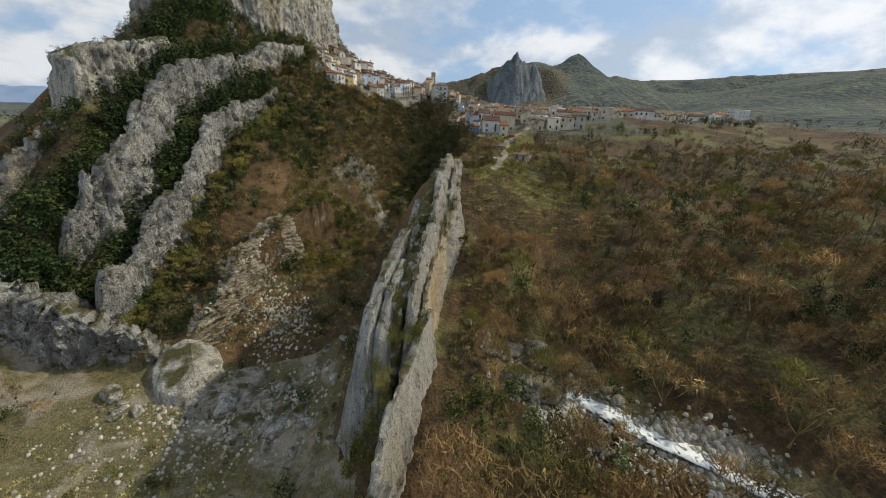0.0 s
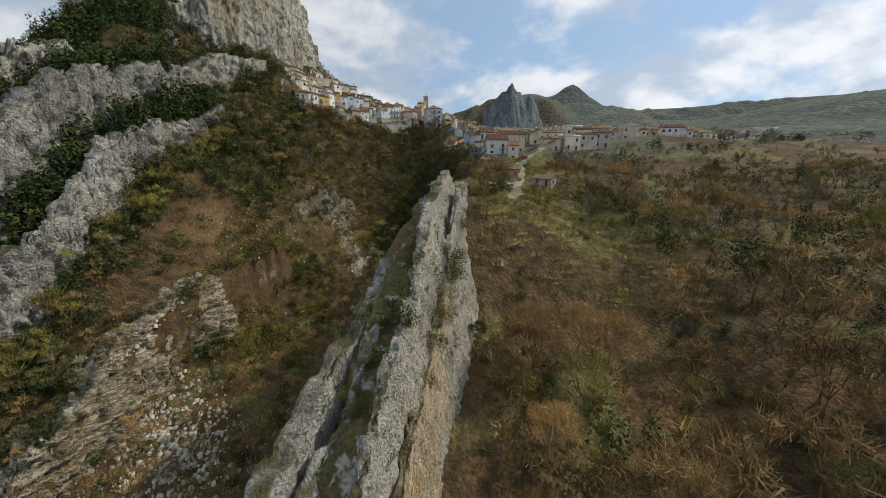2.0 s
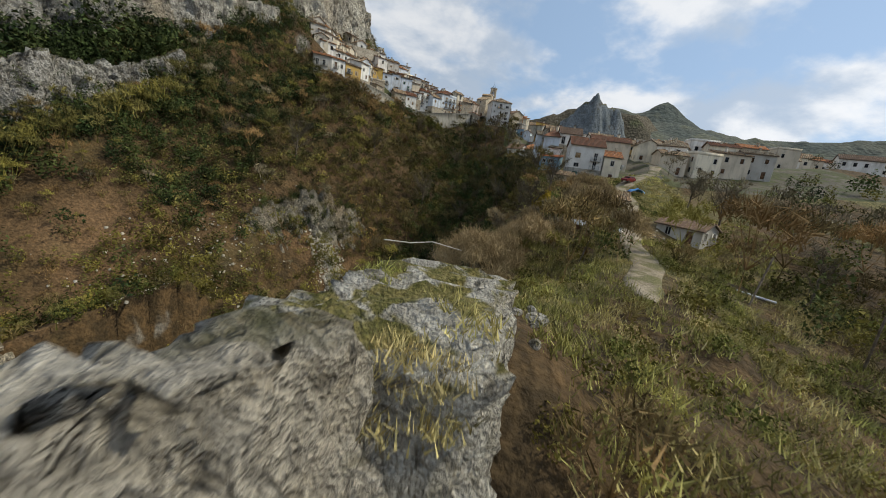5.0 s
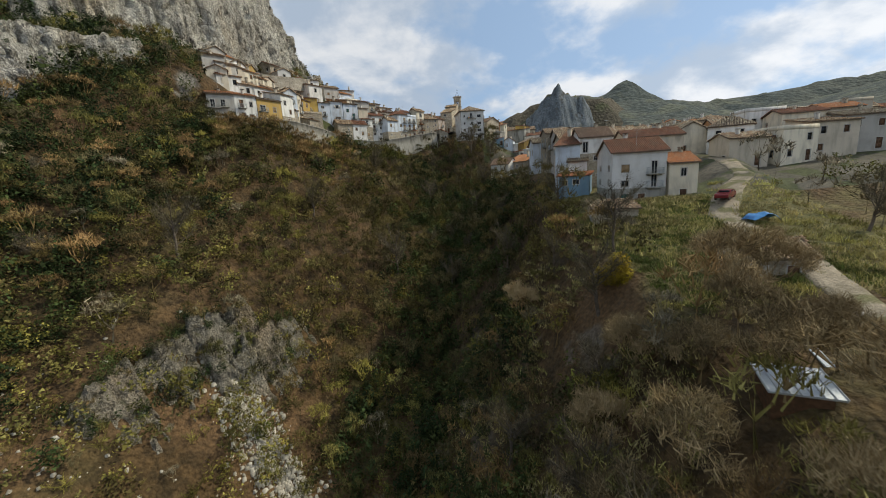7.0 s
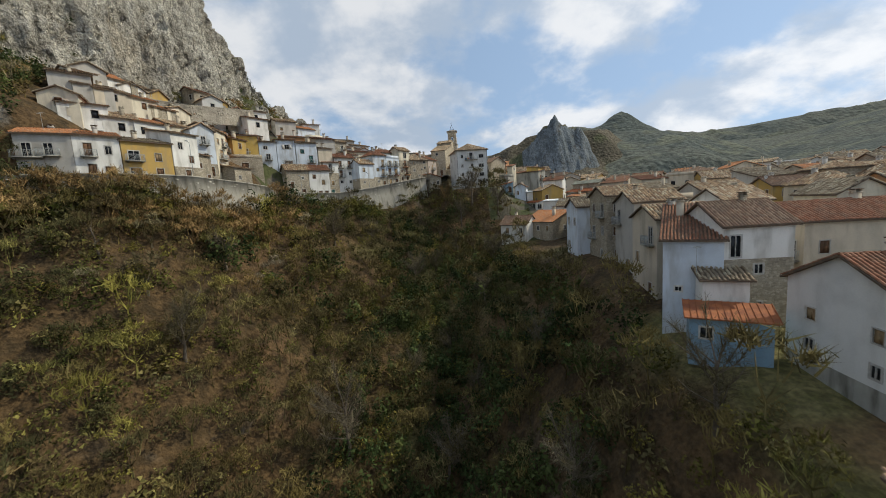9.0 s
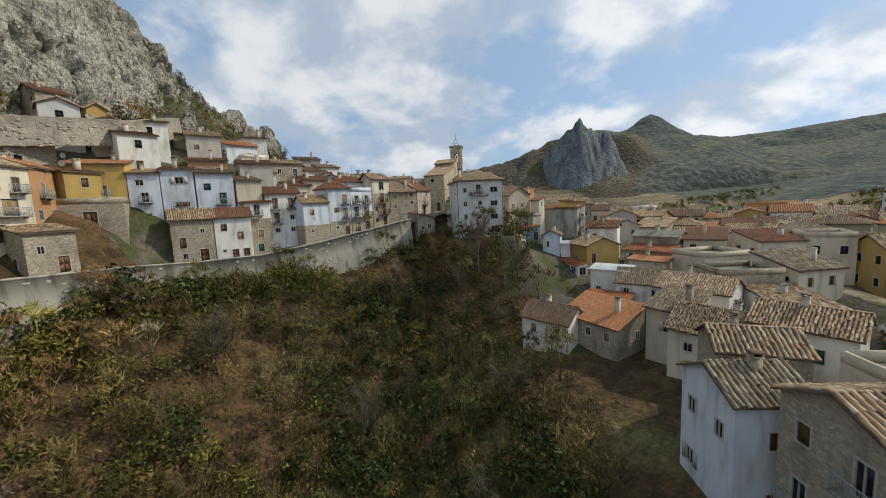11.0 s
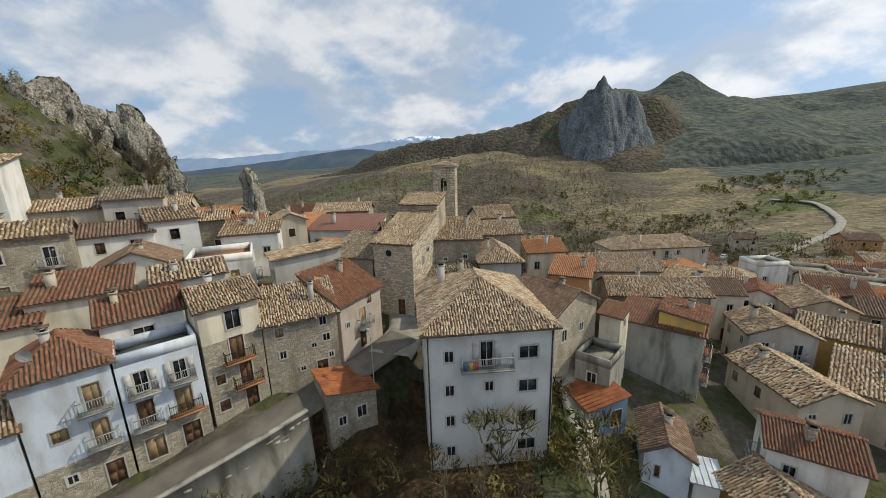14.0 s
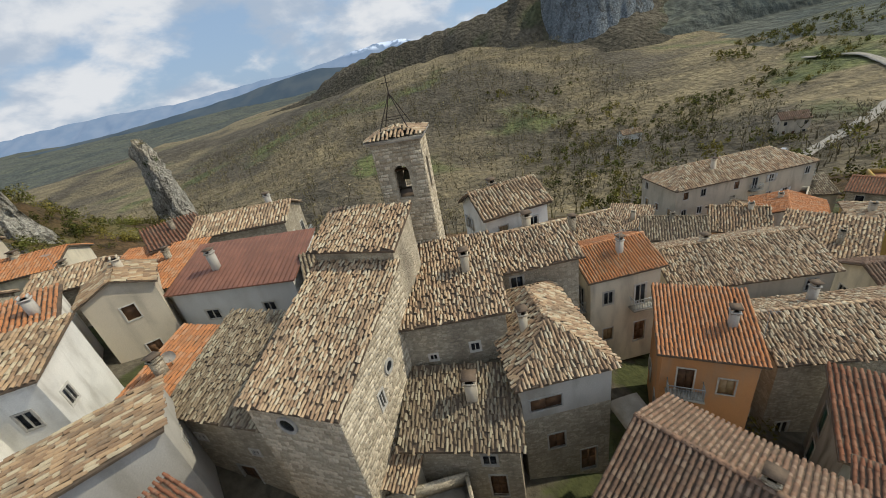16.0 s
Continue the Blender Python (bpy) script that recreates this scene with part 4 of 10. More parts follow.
fin("castle_rock", [(-96, 222, 84, 112), (-86, 230, 86, 118), (-80, 235, 88, 128), (-75, 243, 90, 134), (-69, 257, 92, 141), (-65, 270, 93, 146), (-62.5, 282, 94, 147), (-61, 293, 95, 143), (-60, 302, 96, 136.5), (-59.2, 308, 97, 131), (-58.6, 313, 98, 125.5), (-58, 318, 98, 119.5), (-57, 324, 98, 113)],
    M["rock"], "great pale limestone cliff towering over the village", 52, 9.0, 0.10, 0.45, 0.95, 3.4, 3.0, 1.3, 1.5, 0.28, 0.45, 136, 1.6, ledge=0.45, blunt=2.0)
fin("castle_rock", [(-157, 262, 78, 110), (-153, 256, 80, 124), (-146, 251, 82, 129), (-138, 248, 84, 128), (-131, 247, 86, 121), (-127, 246, 88, 112)], M["rock"], "western tower of the great pale cliff", 55, 6.0, 0.1, 0.3, 0.9, 3.0, 3.0, 1.2, 1.4, 0.2, 0.5, 80, 1.8, ledge=0.6, blunt=2.0)
crag("outcrop", [(-134, 250, 84, 118), (-120, 246, 86, 125), (-106, 240, 88, 128), (-94, 236, 88, 129), (-84, 238, 90, 130)], 12, M["ledge_turf"], "bushy shoulder below the top of the great cliff", 56, 1.6, 0.5, 0.4, 40, 0.3, 4.0, 0.8, ledge=3.0)
crag("outcrop", [(-74, 206, 76, 93), (-68, 214, 78, 95), (-62, 224, 82, 95), (-57, 232, 84, 96)], 6, M["rock"], "pale crag at the foot of the great cliff", 77, 1.1, 0.6, 0.5, 40, 0.3, 3.4, 0.8)
crag("outcrop", [(-62, 92, -14, 3), (-56, 105, -10, 13), (-50.5, 120, -6, 22.5), (-46, 132, 2, 26.5), (-42, 142, 8, 28.5)], 17, M["bedded_rock"], "bedded cream rock face breaking out of the scrub", 61, 1.1, 0.26, 0.4, 90, 0.2, 2.6, 0.3, strata=0.3, batter=0.8, ledge=0.7)
fin("outcrop", [(-37, 173, 22, 35.0), (-34, 178, 24, 39.0), (-31, 184, 26, 42.5), (-28, 189.5, 28, 44.6), (-25.5, 194, 28, 43.6), (-23.5, 198, 30, 42)], M["bank_rock"], "grey slabby outcrop in the wooded slope", 66, 0.9, 0.55, 0.1, 0.55, 1.5, 2.6, 0.6, 0.8, 0.2, 0.32, 64, 2.4, ledge=2.0)
fin("outcrop", [(-24, 187, 22, 38), (-21.5, 192, 22, 39.6), (-19, 197.5, 24, 39.6), (-17, 203, 26, 38.6)], M["bank_rock"], "lower rib of the slabby outcrop above the scree", 67, 0.8, 0.45, 0.1, 0.5, 1.4, 2.6, 0.6, 0.8, 0.2, 0.32, 56, 2.4, ledge=2.0)
fin("outcrop", [(-52, 152, 14, 26), (-46, 156, 14, 27.6), (-40, 161, 12, 28), (-34, 167, 12, 28.4), (-30, 172, 14, 29)], M["bank_rock"], "rock step below the bare terrace", 68, 1.0, 0.42, 0.2, 0.7, 1.8, 2.2, 0.8, 1.0, 0.1, 0.36, 64, 2.6, ledge=2.0)
crag("outcrop", [(-19, 118, -4, 12), (-14, 128, 0, 14), (-12, 138, 2, 13)], 6, M["grey_rock"], "dark shaded rock step above the stream", 79, 1.2, 0.3, 0.5, 30, 0.4, 3.4, 0.5, hug=0.0)
# crags behind the upper houses and the lone pinnacle
crag("crag", [(-56, 335, 95, 111), (-54.5, 339, 93, 115.5), (-53, 344, 91, 118), (-50.5, 350, 88, 113), (-46.5, 353.5, 86, 112), (-44.5, 357, 84, 102), (-41.5, 361, 82, 94)], 6.5, M["rock"], "long jagged limestone crag with scrub behind the houses", 81, 1.3, 0.3, 0.35, 48, 0.24, 3.6, 0.9)
crag("crag", [(-66, 314, 108, 123.5), (-61, 320, 108, 123), (-56, 326, 106, 119.5), (-52, 331, 104, 116)], 5, M["grey_rock"], "low weathered crag along the hill crest", 88, 1.1, 0.5, 0.45, 40, 0.5, 2.6, 0.6, ledge=1.2)
crag("crag", [(-47, 308, 96, 107.5), (-44, 313, 95, 106), (-42, 318, 93, 102)], 4, M["rock"], "pale rock step in the scrub above the roofs", 89, 0.9, 0.4, 0.4, 36, 0.5, 2.2, 0.6, ledge=1.0)
fin("pinnacle", [(-43.2, 391.4, 74, 84), (-44.4, 392.4, 74, 90), (-45.8, 393.5, 74, 96.4), (-47.4, 394.6, 74, 98.8), (-49.0, 395.8, 74, 97.6), (-50.6, 397, 74, 93), (-51.4, 397.6, 74, 86)], M["rock"], "lone limestone pinnacle on a grassy spur", 92, 2.8, 0.13, 0.13, 0.5, 2.0, 2.6, 0.7, 0.8, 0.05, 0.25, 60, 0.8, ledge=0.2, blunt=1.2, wander=0.1, category="pinnacle")


def mountain(name, ridges, x0, x1, y0, y1, step, mat, label, seed, relief, scale, cleft=0.0, smooth=False):
    """A mountain by its ridge lines (points x, y, z; fall per metre near the crest and farther down)."""
    X, Y = np.meshgrid(np.arange(x0, x1, step), np.arange(y0, y1, step))
    Z = np.full(X.shape, -200.0)
    wx, wy = fbm(X, Y, 0, scale, 3, seed + 3) * scale * 0.25, fbm(X, Y, 0, scale, 3, seed + 5) * scale * 0.25
    for pts, f1, f2, bend in ridges:
        for (ax, ay, az), (bx, by, bz) in zip(pts, pts[1:]):
            dx, dy = bx - ax, by - ay
            k = np.clip(((X + wx - ax) * dx + (Y + wy - ay) * dy) / (dx * dx + dy * dy), 0, 1)
            dist = np.hypot(X + wx - ax - k * dx, Y + wy - ay - k * dy)
            Z = np.maximum(Z, az + (bz - az) * k - f1 * np.minimum(dist, bend) - f2 * np.maximum(dist - bend, 0))
    high = np.clip((Z - 60) / 60, 0, 1)
    Z = Z + relief * (fbm(X, Y, 0, scale, 5, seed, True) - 0.3) * high
    if cleft:
        v, e = cells(X / 20, Y / 34, X * 0, seed + 11)
        w, g = cells(X / 8, Y / 14, X * 0, seed + 17)
        Z = Z + (cleft * ((v - 0.5) - 0.8 * np.exp(-e * 6)) + 0.35 * cleft * (w - 0.5 - 0.6 * np.exp(-g * 5))) * high * np.clip((X - 110) / 30, 0, 1)
    # the margins run down below the land
    m = np.minimum(np.minimum(X - x0, x1 - step - X), np.minimum(Y - y0, y1 - step - Y))
    Z = np.minimum(Z, land_z(X, Y) - 8 + np.clip(m / (step * 14), 0, 1) * 300)
    return tagged(new(name, sheet(name, X, Y, Z, [mat], smooth=smooth)), label, "mountain")


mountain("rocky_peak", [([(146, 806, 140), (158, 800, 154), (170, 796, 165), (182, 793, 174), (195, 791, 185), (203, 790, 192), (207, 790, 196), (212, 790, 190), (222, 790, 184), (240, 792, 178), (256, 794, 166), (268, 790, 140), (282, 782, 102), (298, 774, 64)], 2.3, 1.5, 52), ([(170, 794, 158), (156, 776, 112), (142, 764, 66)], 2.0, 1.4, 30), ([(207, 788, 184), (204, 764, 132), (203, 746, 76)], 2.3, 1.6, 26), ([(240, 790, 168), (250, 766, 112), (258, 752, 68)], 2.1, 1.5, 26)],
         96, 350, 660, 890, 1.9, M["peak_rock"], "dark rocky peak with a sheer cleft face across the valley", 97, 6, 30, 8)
mountain("wooded_flank", [([(242, 834, 178), (209, 836, 188), (183, 836, 176), (154, 838, 163)], 1.6, 1.1, 80), ([(154, 838, 163), (116, 840, 148)], 1.2, 0.95, 60), ([(242, 834, 178), (290, 842, 178), (330, 880, 184), (362, 960, 196)], 1.0, 0.62, 60), ([(262, 800, 150), (290, 776, 104), (318, 750, 66)], 0.9, 0.7, 40),
                          ([(158, 800, 146), (138, 778, 106), (116, 756, 70)], 1.0, 0.8, 40), ([(154, 838, 163), (134, 806, 136), (104, 772, 84)], 0.9, 0.75, 40), ([(116, 840, 148), (58, 860, 137), (-54, 890, 129), (-100, 915, 118), (-170, 960, 94), (-259, 1005, 77), (-380, 1080, 50)], 0.8, 0.62, 60), ([(-60, 900, 112), (-70, 790, 70)], 0.5, 0.45, 40), ([(30, 870, 134), (0, 770, 78)], 0.6, 0.5, 30)],
         -460, 480, 560, 1200, 6, M["flank_woods"], "brown wooded flank rising to the rocky peak", 131, 5, 70, 0, True)
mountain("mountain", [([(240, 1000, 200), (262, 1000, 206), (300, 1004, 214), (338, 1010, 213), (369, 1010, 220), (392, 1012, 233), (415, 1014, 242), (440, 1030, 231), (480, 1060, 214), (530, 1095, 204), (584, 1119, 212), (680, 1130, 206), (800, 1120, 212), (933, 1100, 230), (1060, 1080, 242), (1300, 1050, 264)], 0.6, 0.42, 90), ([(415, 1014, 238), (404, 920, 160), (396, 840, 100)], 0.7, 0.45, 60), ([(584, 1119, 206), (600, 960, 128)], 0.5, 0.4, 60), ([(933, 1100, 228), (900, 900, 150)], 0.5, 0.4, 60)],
         -120, 1500, 720, 1500, 9, M["far_woods"], "hazy blue-grey wooded mountain ridge beyond the valley", 61, 11, 95, 0, True)


def boulder_mesh(seed, mat):
    bm = bmesh.new()
    bmesh.ops.create_icosphere(bm, subdivisions=2, radius=1)
    rng = random.Random(seed)
    planes = [(Vector((rng.gauss(0, 1), rng.gauss(0, 1), rng.gauss(0, 1))).normalized(), rng.uniform(0.55, 0.85)) for _ in range(9)]
    for v in bm.verts:
        for nrm, dist in planes:
            over = v.co.dot(nrm) - dist
            if over > 0:
                v.co -= nrm * over * 0.9
        v.co *= 1 + 0.08 * noise.noise(v.co * 2 + Vector((seed, 0, 0)))
        v.co.z *= 0.75
    me = bpy.data.meshes.new("boulder")
    bm.to_mesh(me)
    bm.free()
    me.materials.append(mat)
    return me


boulder_meshes = [boulder_mesh(i, M["rock"] if i % 3 else M["warm_rock"]) for i in range(7)]
rng = random.Random(11)
placed = 0
for cx, cy, spread, count, big in ((-44, 82, 13, 34, 2.4), (-26, 72, 11, 24, 2.0), (-62, 78, 14, 14, 1.4), (-12, 60, 7, 10, 1.3), (26, 60, 5, 34, 2.6), (38, 58, 5, 14, 1.8), (54, 36, 8, 16, 1.4), (18, 64, 5, 12, 1.8), (-20, 88, 8, 14, 1.4), (-46, 82, 7, 12, 4.2), (-32, 70, 6, 8, 3.6), (27, 62, 6, 9, 3.6), (15.6, 115, 4, 16, 0.6), (-57, 87, 1, 1, 9.0), (-66, 80, 5, 4, 3.0)):
    where = "half sunk in the grassy spur" if big < 0.7 else "in the stream bed"
    for _ in range(count):
        bx, by = rng.gauss(cx, spread * 0.55), rng.gauss(cy, spread * 0.5)
        size = big * (0.35 + 0.9 * rng.random() ** 2)
        ob = new("boulder", rng.choice(boulder_meshes))
        bz = float(land_z(np.array([bx]), np.array([by]))[0])
        ob.matrix_world = Matrix.Translation((bx, by, bz + size * 0.15)) @ pose(0, 0, 0, rng.uniform(-20, 20), rng.uniform(-20, 20), rng.uniform(0, 360)) @ Matrix.Diagonal((size * rng.uniform(0.8, 1.4), size, size * rng.uniform(0.7, 1.1), 1))
        tagged(ob, f"pale limestone boulder {where}", "boulder", "boulders " + where)


def loose_stones(name, spots, mat, label, seed):
    """Scree and pebbles: many small angular blocks in one mesh."""
    r = np.random.RandomState(seed)
    base = np.array([(-1, -1, -1), (1, -1, -1), (1, 1, -1), (-1, 1, -1), (-0.7, -0.8, 1), (0.8, -0.6, 0.8), (0.7, 0.7, 1), (-0.8, 0.6, 0.7)], float) * 0.5
    quads = np.array([(4, 5, 6, 7), (0, 1, 5, 4), (1, 2, 6, 5), (2, 3, 7, 6), (3, 0, 4, 7)])
    co, fa = [], []
    n = 0
    for x0, y0, x1, y1, wide, count, size in spots:
        t = r.rand(count)
        x = x0 + (x1 - x0) * t + r.normal(0, wide, count)
        y = y0 + (y1 - y0) * t + r.normal(0, wide, count)
        z = land_z(x, y)
        s = size * (0.4 + r.rand(count) ** 2 * 1.4)
        a = r.rand(count) * 6.3
        b = base[None] * s[:, None, None] * (0.6 + r.rand(count, 8, 3) * 0.8)
        X = b[..., 0] * np.cos(a)[:, None] - b[..., 1] * np.sin(a)[:, None] + x[:, None]
        Y = b[..., 0] * np.sin(a)[:, None] + b[..., 1] * np.cos(a)[:, None] + y[:, None]
        Z = b[..., 2] * 0.8 + z[:, None] + s[:, None] * 0.2
        co.append(np.stack([X, Y, Z], -1).reshape(-1, 3))
        fa.append((quads[None] + (np.arange(count) * 8)[:, None, None] + n).reshape(-1, 4))
        n += count * 8
    ob = new(name, mesh_of(name, np.concatenate(co), np.concatenate(fa), [mat]))
    return tagged(ob, label, "stones", kind="stuff")


loose_stones("scree", [(-26, 190, -13, 180, 1.7, 2400, 0.34), (-13, 180, -9, 170, 2.2, 1500, 0.34), (-44, 150, -32, 176, 5, 320, 0.3), (-48, 118, -34, 100, 5, 900, 0.5), (-58, 82, -24, 70, 6, 1300, 0.5), (-72, 62, -34, 62, 8, 350, 0.45),
                       (22, 58, 60, 40, 3.5, 1600, 0.55), (38, 153, 42, 158, 2, 60, 0.25)],
             M["scree"], "pale loose scree and stream cobbles", 5)

# the stream
kw = Nodes("rapid_water", 0.08, 0, 0.6)
foam = kw.noise(0.9, 7, 0.34, 0.52, (1, 1, 1), 0.8)
wc = kw.mix(foam, (0.09, 0.105, 0.095), (0.80, 0.82, 0.80))
kw.link(kw.math('ADD', kw.math('MULTIPLY', foam, 0.5), 0.06), kw.b.inputs["Roughness"])
kw.bump(kw.noise(1.8, 5, 0.2, 0.8), 0.5, 0.2)
M["water"] = kw.done(wc)


def stream(pts, width, label):
    p = [(x, y, float(land_z(np.array([x]), np.array([y]))[0]) + 0.45) for x, y in pts]
    draped("water", p, width, M["water"], 0.0, 1.0, label, "water")


stream([(24, 62), (30, 60), (36, 56), (42, 51), (50, 46), (58, 40), (68, 32), (80, 20), (96, 0)], 4.2, "foaming white stream between boulders")

# roads and paths
draped("road", STREET, 3.6, M["road"], 0.04, 1.0, "narrow worn street along the edge of the gorge", "road")
draped("path", TRACK[:-1], 3.3, M["dirt"], 0.03, 1.0, "pale dirt track across rough grass", "path", 2.5)
lane = np.array([(78, 372), (96, 392), (118, 412), (150, 428), (176, 440), (215, 466), (250, 520), (246, 560)], float)
ls = np.concatenate([[0], np.cumsum(np.linalg.norm(np.diff(lane, axis=0), axis=1))])
lt = np.arange(0, ls[-1], 4.0)
lx, ly = np.interp(lt, ls, lane[:, 0]), np.interp(lt, ls, lane[:, 1])
lz = np.convolve(np.pad(land_z(lx, ly), 3, mode="edge"), np.ones(7) / 7, mode="valid")
lx, ly = (np.convolve(np.pad(q, 5, mode="edge"), np.ones(11) / 11, mode="valid") for q in (lx, ly))
draped("road", list(zip(lx, ly, lz)), 3.8, M["paving"], 1.0, 2.0, "grey country road curving below the fields", "road")
draped("pavement", [(13.5, 308, 79.3), (15, 314, 79.7), (14, 318, 79.9)], 5.0, M["paving"], 0.1, 1.0, "small paved square before the church", "pavement")
draped("pavement", [(31.8, 324, 77.8), (33, 318, 77.0), (33, 312, 75.6), (32.4, 304, 73.6), (31, 297, 73)], 2.4, M["paving"], 0.15, 1.0, "narrow paved lane between the houses", "pavement")


def wall_along(name, pts, prof, mat, label, rail=False):
    """A wall built along a line of points (x, y, z of its top)."""
    p = np.array(pts)
    s = np.concatenate([[0], np.cumsum(np.linalg.norm(np.diff(p[:, :2], axis=0), axis=1))])
    t = np.arange(0, s[-1], 0.6)
    c = np.stack([np.interp(t, s, p[:, j]) for j in range(3)], -1)
    d = np.gradient(c[:, :2], axis=0)
    d /= np.linalg.norm(d, axis=1)[:, None]
    nrm = np.stack([d[:, 1], -d[:, 0]], -1)
    wob = 0.07 * fbm(t, np.zeros(len(t)), 0, 3, 3, 4)
    X = np.stack([c[:, 0] + nrm[:, 0] * (o + (wob if h < 0 else 0)) for o, h in prof])
    Y = np.stack([c[:, 1] + nrm[:, 1] * (o + (wob if h < 0 else 0)) for o, h in prof])
    Z = np.stack([c[:, 2] + h + (wob if h > 0.2 else 0) for _, h in prof])
    wall = tagged(new(name, sheet(name, X, Y, Z, [mat], smooth=False)), label, "wall", kind="structure")
    # proud blocks in the face
    r = random.Random(len(t))
    co, fa = [], []
    low = prof[-1][1]
    for i in range(len(t) - 1):
        z = -0.1
        while z > low:
            h = r.uniform(0.28, 0.5)
            if r.random() < 0.22:
                o = np.interp(-z, [-0.28, -low], [prof[-3][0], prof[-1][0]]) - 0.05
                a, b = (np.array([c[q, 0] + nrm[q, 0] * o, c[q, 1] + nrm[q, 1] * o]) for q in (i, i + 1))
                e, k = r.uniform(0.06, 0.10), len(co)
                u0, u1 = r.uniform(0.02, 0.2), r.uniform(0.8, 0.98)
                A, B = a + (b - a) * u0, a + (b - a) * u1
                zz = c[i, 2] + z
                for base, out in ((0, 0.0), (1, e)):
                    for q, hh in ((A, 0), (B, 0), (B, h * 0.92), (A, h * 0.92)):
                        co.append((q[0] + nrm[i, 0] * out, q[1] + nrm[i, 1] * out, zz - h + hh))
                fa += [(k + 4, k + 5, k + 6, k + 7), (k, k + 1, k + 5, k + 4), (k + 1, k + 2, k + 6, k + 5), (k + 2, k + 3, k + 7, k + 6), (k + 3, k, k + 4, k + 7)]
            z -= h
    if co:
        tagged(part("wall_stones", mesh_of("wall_stones", np.array(co), np.array(fa), [mat]), wall), kind="stuff")
    if not rail:
        return wall
    bm = bmesh.new()
    for i in range(3, len(t) - 2, 4):
        m = Matrix.Translation((c[i, 0] + nrm[i, 0] * 0.1, c[i, 1] + nrm[i, 1] * 0.1, c[i, 2] + 0.9))
        bmesh.ops.create_cube(bm, size=1, matrix=m @ Matrix.Diagonal((0.06, 0.06, 0.9, 1)))
    for i in range(len(t) - 1):
        a, b = (Vector((c[q, 0] + nrm[q, 0] * 0.1, c[q, 1] + nrm[q, 1] * 0.1, c[q, 2] + 1.3)) for q in (i, i + 1))
        m = Matrix.Translation((a + b) / 2) @ (b - a).to_track_quat('X', 'Z').to_matrix().to_4x4()
        bmesh.ops.create_cube(bm, size=1, matrix=m @ Matrix.Diagonal(((b - a).length, 0.035, 0.035, 1)))
    me = bpy.data.meshes.new("railing")
    bm.to_mesh(me)
    bm.free()
    me.materials.append(M["iron"])
    tagged(part("railing", me, wall), "thin rusty iron railing", kind="stuff")
    return wall


wall_along("retaining_wall", [(-42.6, 225.1, 76.6), (-37.1, 230.1, 76.8), (-33, 235.2, 77.0), (-28.9, 242.2, 76.8), (-25.2, 252.4, 76.0), (-23.6, 263.4, 75.3), (-21, 272.3, 74.4), (-14.6, 279.6, 74.2), (-7.1, 286.8, 75.4), (0.0, 292.2, 76.8), (5.6, 297.2, 77.9), (8.4, 300.4, 78.4)],
           [(-0.25, -1.0), (-0.25, 0.5), (0.25, 0.5), (0.25, 0.3), (0.18, 0.28), (0.45, -2.5), (0.7, -6.5)], M["street_wall"], "stained block retaining wall under the street", False)
wall_along("terrace_wall", [(-72, 244, 97.2), (-61.3, 254.7, 97.7), (-56.2, 260, 97.6), (-50, 265, 96.8), (-45.4, 269, 96.4), (-41, 277, 97.4), (-38.7, 284.3, 98.4), (-40, 296, 101.5), (-45, 306, 104)],
           [(-0.25, -1.0), (-0.25, 0.3), (0.25, 0.3), (0.25, 0.2), (0.2, 0.1), (0.3, -1.2), (0.5, -4.0)], M["wall_stone"], "pale stone terrace wall at the foot of the cliff", False)
# ---- houses ----
WIN = {}


def boxes_mesh(name, boxes, mat, bevel=0.0):
    """Boxes (x0, x1, y0, y1, z0, z1) joined into one mesh."""
    co, fa = [], []
    for i, (x0, x1, y0, y1, z0, z1) in enumerate(boxes):
        co += [(x0, y0, z0), (x1, y0, z0), (x1, y1, z0), (x0, y1, z0), (x0, y0, z1), (x1, y0, z1), (x1, y1, z1), (x0, y1, z1)]
        k = 8 * i
        fa += [(k, k + 3, k + 2, k + 1), (k + 4, k + 5, k + 6, k + 7), (k, k + 1, k + 5, k + 4), (k + 1, k + 2, k + 6, k + 5), (k + 2, k + 3, k + 7, k + 6), (k + 3, k, k + 4, k + 7)]
    return mesh_of(name, np.array(co), np.array(fa), [mat])


